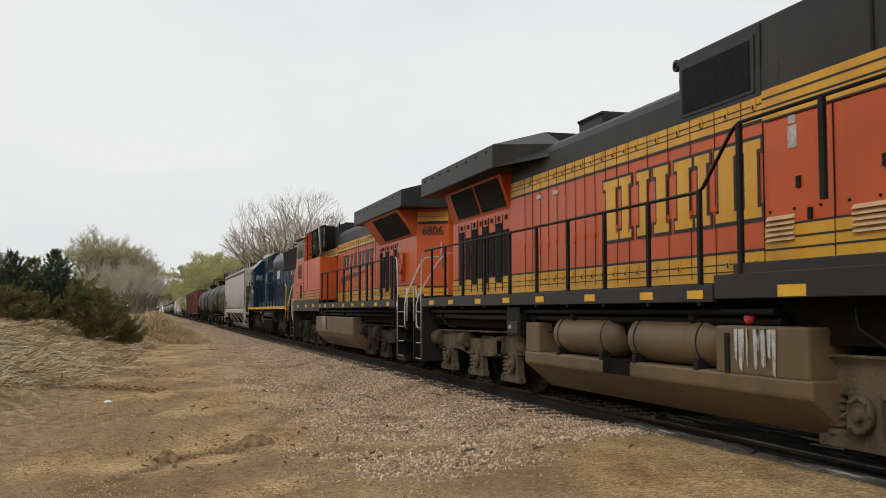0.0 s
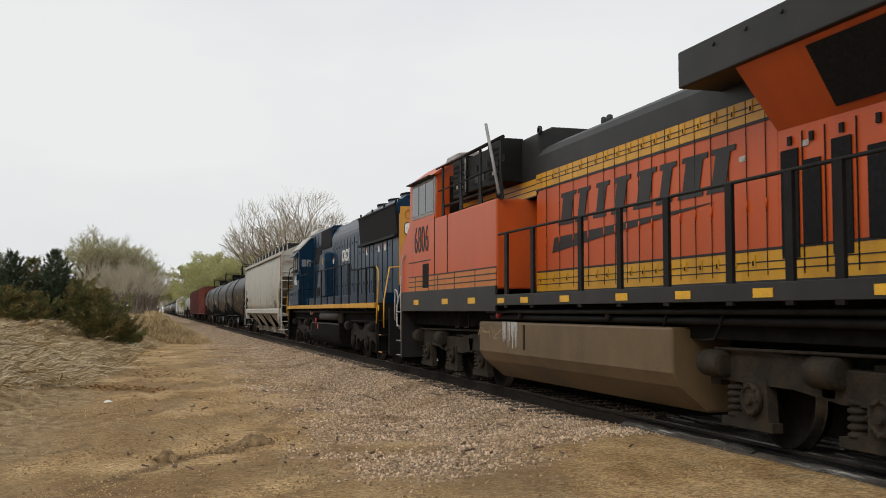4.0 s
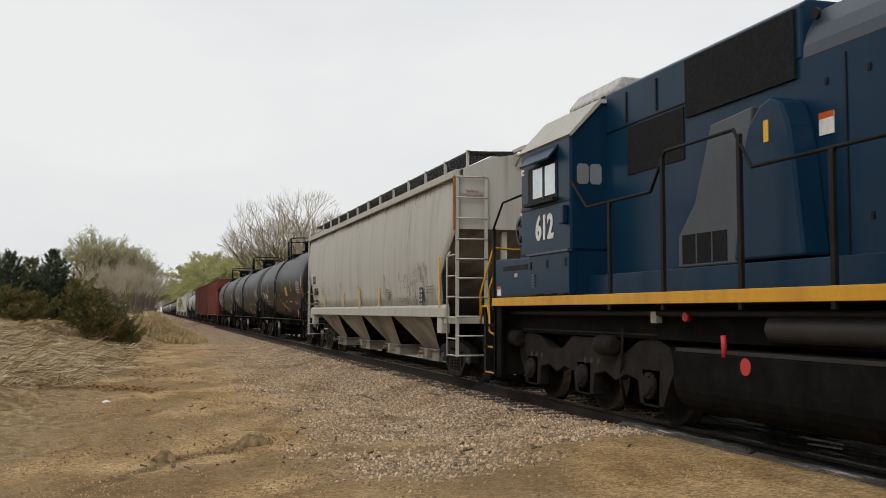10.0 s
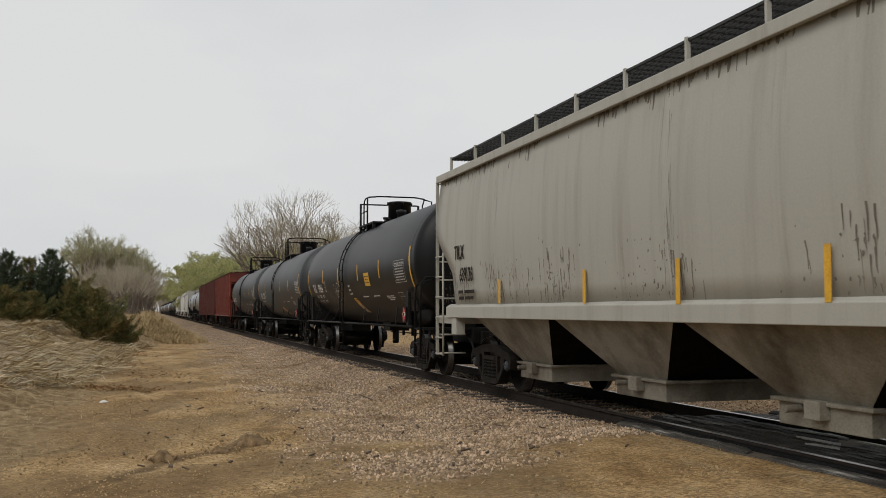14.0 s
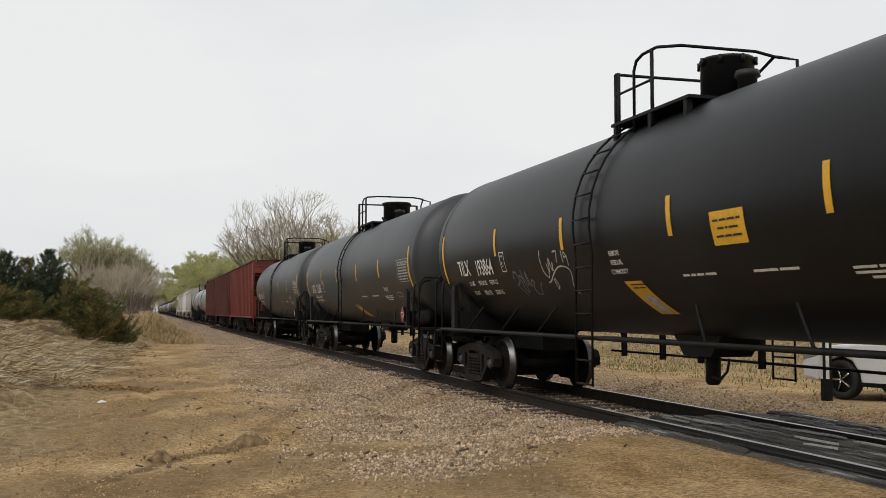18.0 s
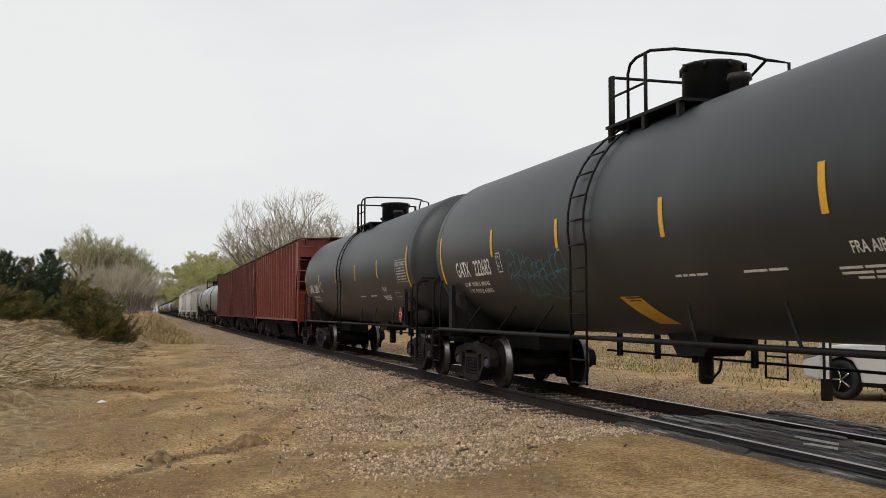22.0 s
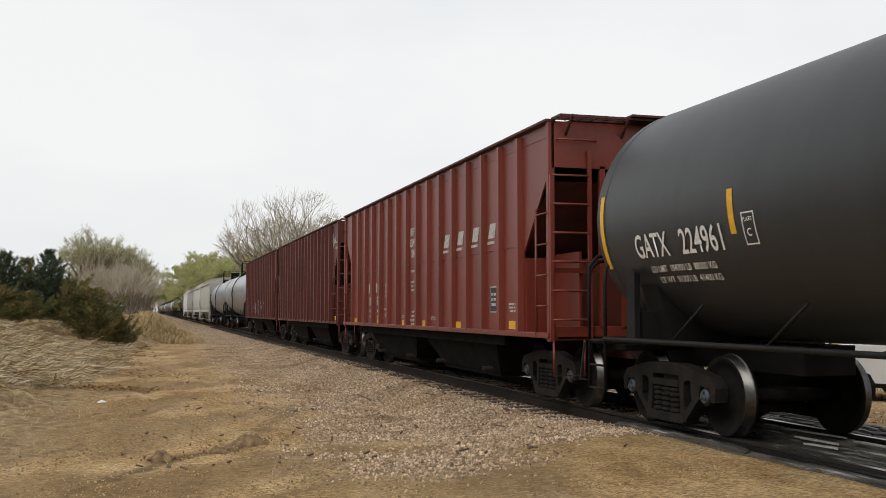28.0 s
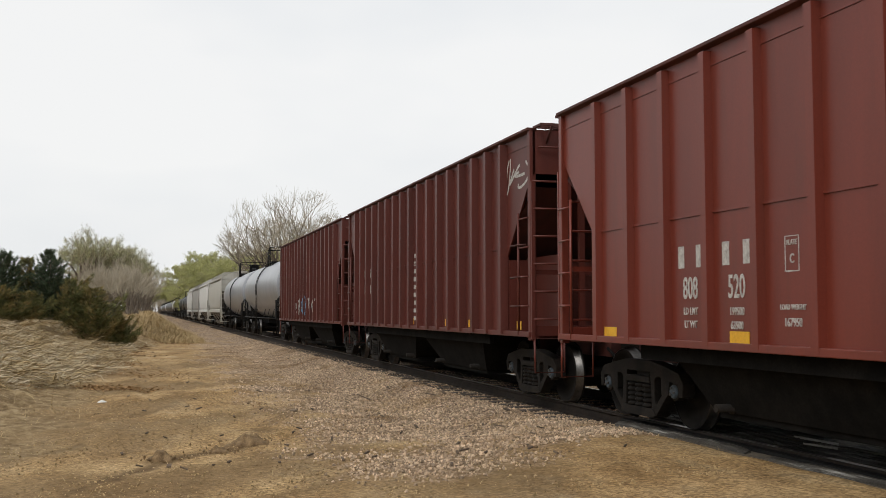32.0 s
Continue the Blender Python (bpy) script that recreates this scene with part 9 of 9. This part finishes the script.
def tangle(n, name, label, mats, seed):
    """Broken stalks lying in clumps, each clump thrown over one way."""
    rng = random.Random(seed)
    g = Geo()
    while len(g.f) < n * 2:
        cx, cy, keep = bank_spot(rng)
        if cy > 52 or rng.random() > keep * (0.40 + 1.3 * noise.noise(Vector((cx * 0.8, cy * 0.5, 17.0)))):
            continue
        way, heap = rng.gauss(-0.5, 0.9), rng.uniform(0.05, 0.26)
        for _ in range(rng.randint(14, 34)):
            x, y = cx + rng.gauss(0, 0.28), cy + rng.gauss(0, 0.34)
            z = ground_z(x, y) + heap * rng.random()
            a, ln, w = way + rng.gauss(0, 0.45), rng.uniform(0.25, 0.85), rng.uniform(0.004, 0.010)
            d = Vector((math.cos(a), math.sin(a), rng.gauss(0.05, 0.22)))
            s = Vector((-math.sin(a), math.cos(a), rng.uniform(-0.8, 0.8))) * w
            p = Vector((x, y, z))
            m = p + d * ln * 0.5 + Vector((0, 0, rng.uniform(0.0, 0.10)))
            t = m + (d + Vector((0, 0, -0.35))) * ln * 0.5
            g.add([p - s, p + s, m + s, m - s, t], [(0, 1, 2, 3), (3, 2, 4)])
    return tagged(new(name, raw_mesh(name, g, mats)), label, "dry grass", kind="stuff")


blades(34000, bank_spot, 0.26, 0.008, straw_mat, "dry_grass", "pale matted dry grass on the bank", 1.35, seed=2, flat=0.75)
tangle(34000, "fallen_straw", "pale tangled straw lying in clumps on the bank", straw_mat, 13)
tangle(22000, "dead_stalks", "grey broken weed stalks heaped on the bank", straw_grey, 3)
blades(16000, mound_spot, 0.36, 0.014, straw_gold, "golden_grass", "golden dry grass on a low mound", 0.9, seed=4, flat=0.2)
blades(12000, lot_spot, 0.11, 0.005, straw_gold, "straw_litter", "bits of trodden straw on the dirt", 1.2, seed=5, flat=0.9)
blades(9000, far_side_spot, 0.22, 0.012, straw_mat, "roadside_grass", "thin dry grass beyond the track", 0.8, seed=6, flat=0.2)
litter_mat = material("brown_leaf_litter", (0.30, 0.18, 0.08), (0.22, 0.13, 0.058), 0.9, scale=3.0, vary=0.5, island=True, spec=0.2)
g = Geo()
lr = random.Random(44)
while len(g.f) < 9000:
    y = 23 + 35 * lr.random() ** 1.3
    toe = 8.2 - 4.3 * smooth(44, 66, y)
    a = toe + lr.gauss(0.7, 1.1)
    x = TRACK_X - a
    if noise.noise(Vector((x * 0.6, y * 0.4, 11))) + lr.uniform(-0.2, 0.2) < 0.18:
        continue
    q = Euler((lr.uniform(-0.7, 0.7), lr.uniform(-0.7, 0.7), lr.uniform(0, 6.28))).to_matrix()
    p, r = Vector((x, y, ground_z(x, y) + 0.03)), lr.uniform(0.018, 0.042)
    g.add([p + q @ Vector(v) * r for v in ((-1, 0, 0), (-0.2, -0.6, 0.15), (1, 0, 0.1), (0.1, 0.6, -0.1))], [(0, 1, 2, 3)])
tagged(new("leaf_litter", raw_mesh("leaf_litter", g, litter_mat)), "brown fallen leaves along the foot of the bank", "leaves", kind="stuff")
green = material("spring_grass", (0.10, 0.13, 0.025), (0.14, 0.15, 0.04), 0.8, vary=0.4, island=True)


def verge_spot(r):
    x, y = TRACK_X + r.uniform(5.5, 14), r.uniform(17, 40)
    return x, y, 0.2 + max(0, noise.noise(Vector((x * 0.4, y * 0.3, 2))))


blades(6000, verge_spot, 0.11, 0.010, green, "green_grass", "fresh green grass patches beyond the track", 0.7, seed=7)


# ---- loose things on the lot and across the track ----
POST, CAR = (12.02, 15.8), (13.7, 14.8, 15.0)
lit = thing("litter", "crumpled white paper litter on the dirt", "litter", at=(-0.83, 20.6, ground_z(-0.83, 20.6)))
part("paper", Geo().add([(-0.09, -0.05, 0.0), (0.08, -0.06, 0.01), (0.10, 0.05, 0.0), (-0.07, 0.06, 0.02), (0.0, 0.0, 0.055), (-0.03, 0.02, 0.04)], [(0, 1, 4), (1, 2, 4), (2, 3, 5), (3, 0, 5), (0, 4, 5), (2, 5, 4)]), white_paint, lit)
# moist dirt; the heaps' shaded faces are also put into this dark colour
clod_mat = material("dark_clod", (0.15, 0.095, 0.045), (0.25, 0.165, 0.082), 0.95, scale=8.0, grain_amount=0.3, bump=0.6, bump_scale=25.0)


def clod(x, y, w, l, h, seed):
    rng = random.Random(seed)
    g = Geo()
    rings, seg = 12, 26
    vs = []
    for i in range(rings):
        t = i / (rings - 1)
        for k in range(seg):
            a = 6.283 * k / seg
            c, s = math.cos(a), math.sin(a)
            j = 1 + 0.5 * noise.noise(Vector((c * 1.5 + seed, s * 1.5, t))) + 0.2 * noise.noise(Vector((c * 5, s * 5 + seed, t * 4)))
            px, py = w * 1.25 * (1 - t) * j * c, l * 1.25 * (1 - t) * j * s
            top = h * (1 - (1 - t) ** 1.8) * (0.85 + 0.7 * noise.noise(Vector((px * 7 + seed, py * 7, 1.0)))) + 0.035 * noise.noise(Vector((px * 19, py * 19, seed)))
            vs.append((px, py, ground_z(x + px, y + py) - ground_z(x, y) + max(-0.01, top) - (0.03 if i == 0 else 0)))
    g.add(vs, [(i * seg + k, i * seg + (k + 1) % seg, (i + 1) * seg + (k + 1) % seg, (i + 1) * seg + k) for i in range(rings - 1) for k in range(seg)], True)
    c = thing("dirt_clod", "heap of broken brown dirt on the lot", "dirt clod", "clods on the lot", at=(x, y, ground_z(x, y)))
    part("clod", g, clod_mat, c)
    crumbs = Geo()
    for k in range(40):
        scatter_stone(crumbs, rng.gauss(0, w * 1.3), rng.gauss(0, l * 1.3), rng.uniform(0.0, 0.04), rng.uniform(0.008, 0.026), rng)
    ob = part("crumb_scatter", raw_mesh("crumb_scatter", crumbs, clod_mat), None, c)
    ob["kind"] = "stuff"


for k, (x, y, w, l, h) in enumerate(CLODS):
    clod(x, y, w, l, h, k)

# wooden post with a white reflector strip
px, py = POST
post = thing("marker_post", "dark square post with a white reflective strip", "post", at=(px, py, ground_z(px, py) - 0.05))
part("shaft", Geo().box(-0.075, 0.075, -0.075, 0.075, 0, 1.45), grime_dark, post, bevel=0.01)
part("reflector", Geo().box(-0.085, -0.077, 0.0, 0.07, 0.45, 1.25).box(-0.07, 0.0, -0.085, -0.077, 0.45, 1.25), white_paint, post, "white reflective strip")

# parked white car
car = thing("parked_car", "white sport utility car parked beyond the track", "car")
white_car = material("white_car_paint", (0.72, 0.72, 0.72), (0.66, 0.66, 0.66), 0.25, scale=1.0, grain_amount=0.02)
tyre = material("tyre_rubber", (0.015, 0.015, 0.015), (0.025, 0.025, 0.024), 0.8)
body = [(-2.35, 0.45), (-2.35, 0.95), (-2.25, 1.05), (-1.1, 1.10), (0.75, 1.08), (1.9, 0.98), (2.22, 0.85), (2.32, 0.62), (2.28, 0.36), (1.92, 0.30), (1.86, 0.50), (1.70, 0.72), (1.45, 0.80), (1.2, 0.72), (1.04, 0.50), (1.0, 0.28), (-1.0, 0.28), (-1.04, 0.50), (-1.2, 0.72), (-1.45, 0.80), (-1.7, 0.72), (-1.86, 0.5), (-1.92, 0.32)]
part("body", Geo().prism(body, -0.92, 0.92, "x"), white_car, car, bevel=0.06)
part("greenhouse", Geo().prism([(-2.2, 1.05), (-1.85, 1.62), (-0.2, 1.70), (0.35, 1.60), (1.1, 1.07)], -0.78, 0.78, "x"), glass, car, bevel=0.06)
part("car_roof", Geo().prism([(-1.9, 1.60), (-1.8, 1.68), (-0.2, 1.74), (0.35, 1.64), (0.3, 1.58)], -0.74, 0.74, "x"), white_car, car, bevel=0.04)
part("arch_liner", Geo().box(-0.85, 0.85, 1.05, 1.85, 0.3, 0.75).box(-0.85, 0.85, -1.85, -1.05, 0.3, 0.75), black, car)
part("bumper_trim", Geo().box(-0.80, 0.80, 2.15, 2.335, 0.36, 0.52), black, car, bevel=0.03)
part("rocker_trim", Geo().box(-0.93, 0.93, -1.0, 1.0, 0.26, 0.34), black, car)
for s in (-1, 1):
    part("headlight", Geo().prism([(2.27, 0.70), (2.24, 0.84), (1.85, 0.93), (1.95, 0.78)], *sorted((s * 0.60, s * 0.93)), "x"), lamp_glass, car, "clear headlight", bevel=0.02)
    for y in (-1.45, 1.45):
        wh = part("wheel", Geo().lathe([(s * 0.68, 0.22), (s * 0.68, 0.35), (s * 0.71, 0.365), (s * 0.88, 0.365), (s * 0.91, 0.34), (s * 0.90, 0.25), (s * 0.86, 0.24)], (0, y, 0.36), "x", 28), tyre, car)
        g = Geo().lathe([(s * 0.84, 0.0), (s * 0.85, 0.06), (s * 0.86, 0.24)], (0, y, 0.36), "x", 24)
        part("rim", g, dark_paint, wh)
        for k in range(5):
            a = 1.2566 * k
            part("spoke", Geo().tube([(s * 0.88, y, 0.36), (s * 0.88, y + 0.22 * math.cos(a), 0.36 + 0.22 * math.sin(a))], 0.022, 6), bright_steel, wh)
car.matrix_basis = Matrix.Translation((CAR[0], CAR[1], ground_z(CAR[0], CAR[1]) - 0.01)) @ Matrix.Rotation(radians(CAR[2]), 4, "Z")


def rolled(t):
    i = min(int(t), len(ROLLED) - 2)
    return ROLLED[i] + (ROLLED[i + 1] - ROLLED[i]) * (t - i)


def motions():
    """The train rolls toward the camera's side and past it; the wheels turn with it."""
    for car, centre in MOVERS:
        walk(car, [(t, pose(TRACK_X, centre - r, 0)) for t, r in enumerate(ROLLED)])
    for wheel, y, r in WHEELS:
        walk(wheel, [(k * 4 / FPS, pose(0, y, r, math.degrees(rolled(k * 4 / FPS) / r) % 360.0)) for k in range(241)])


motions()
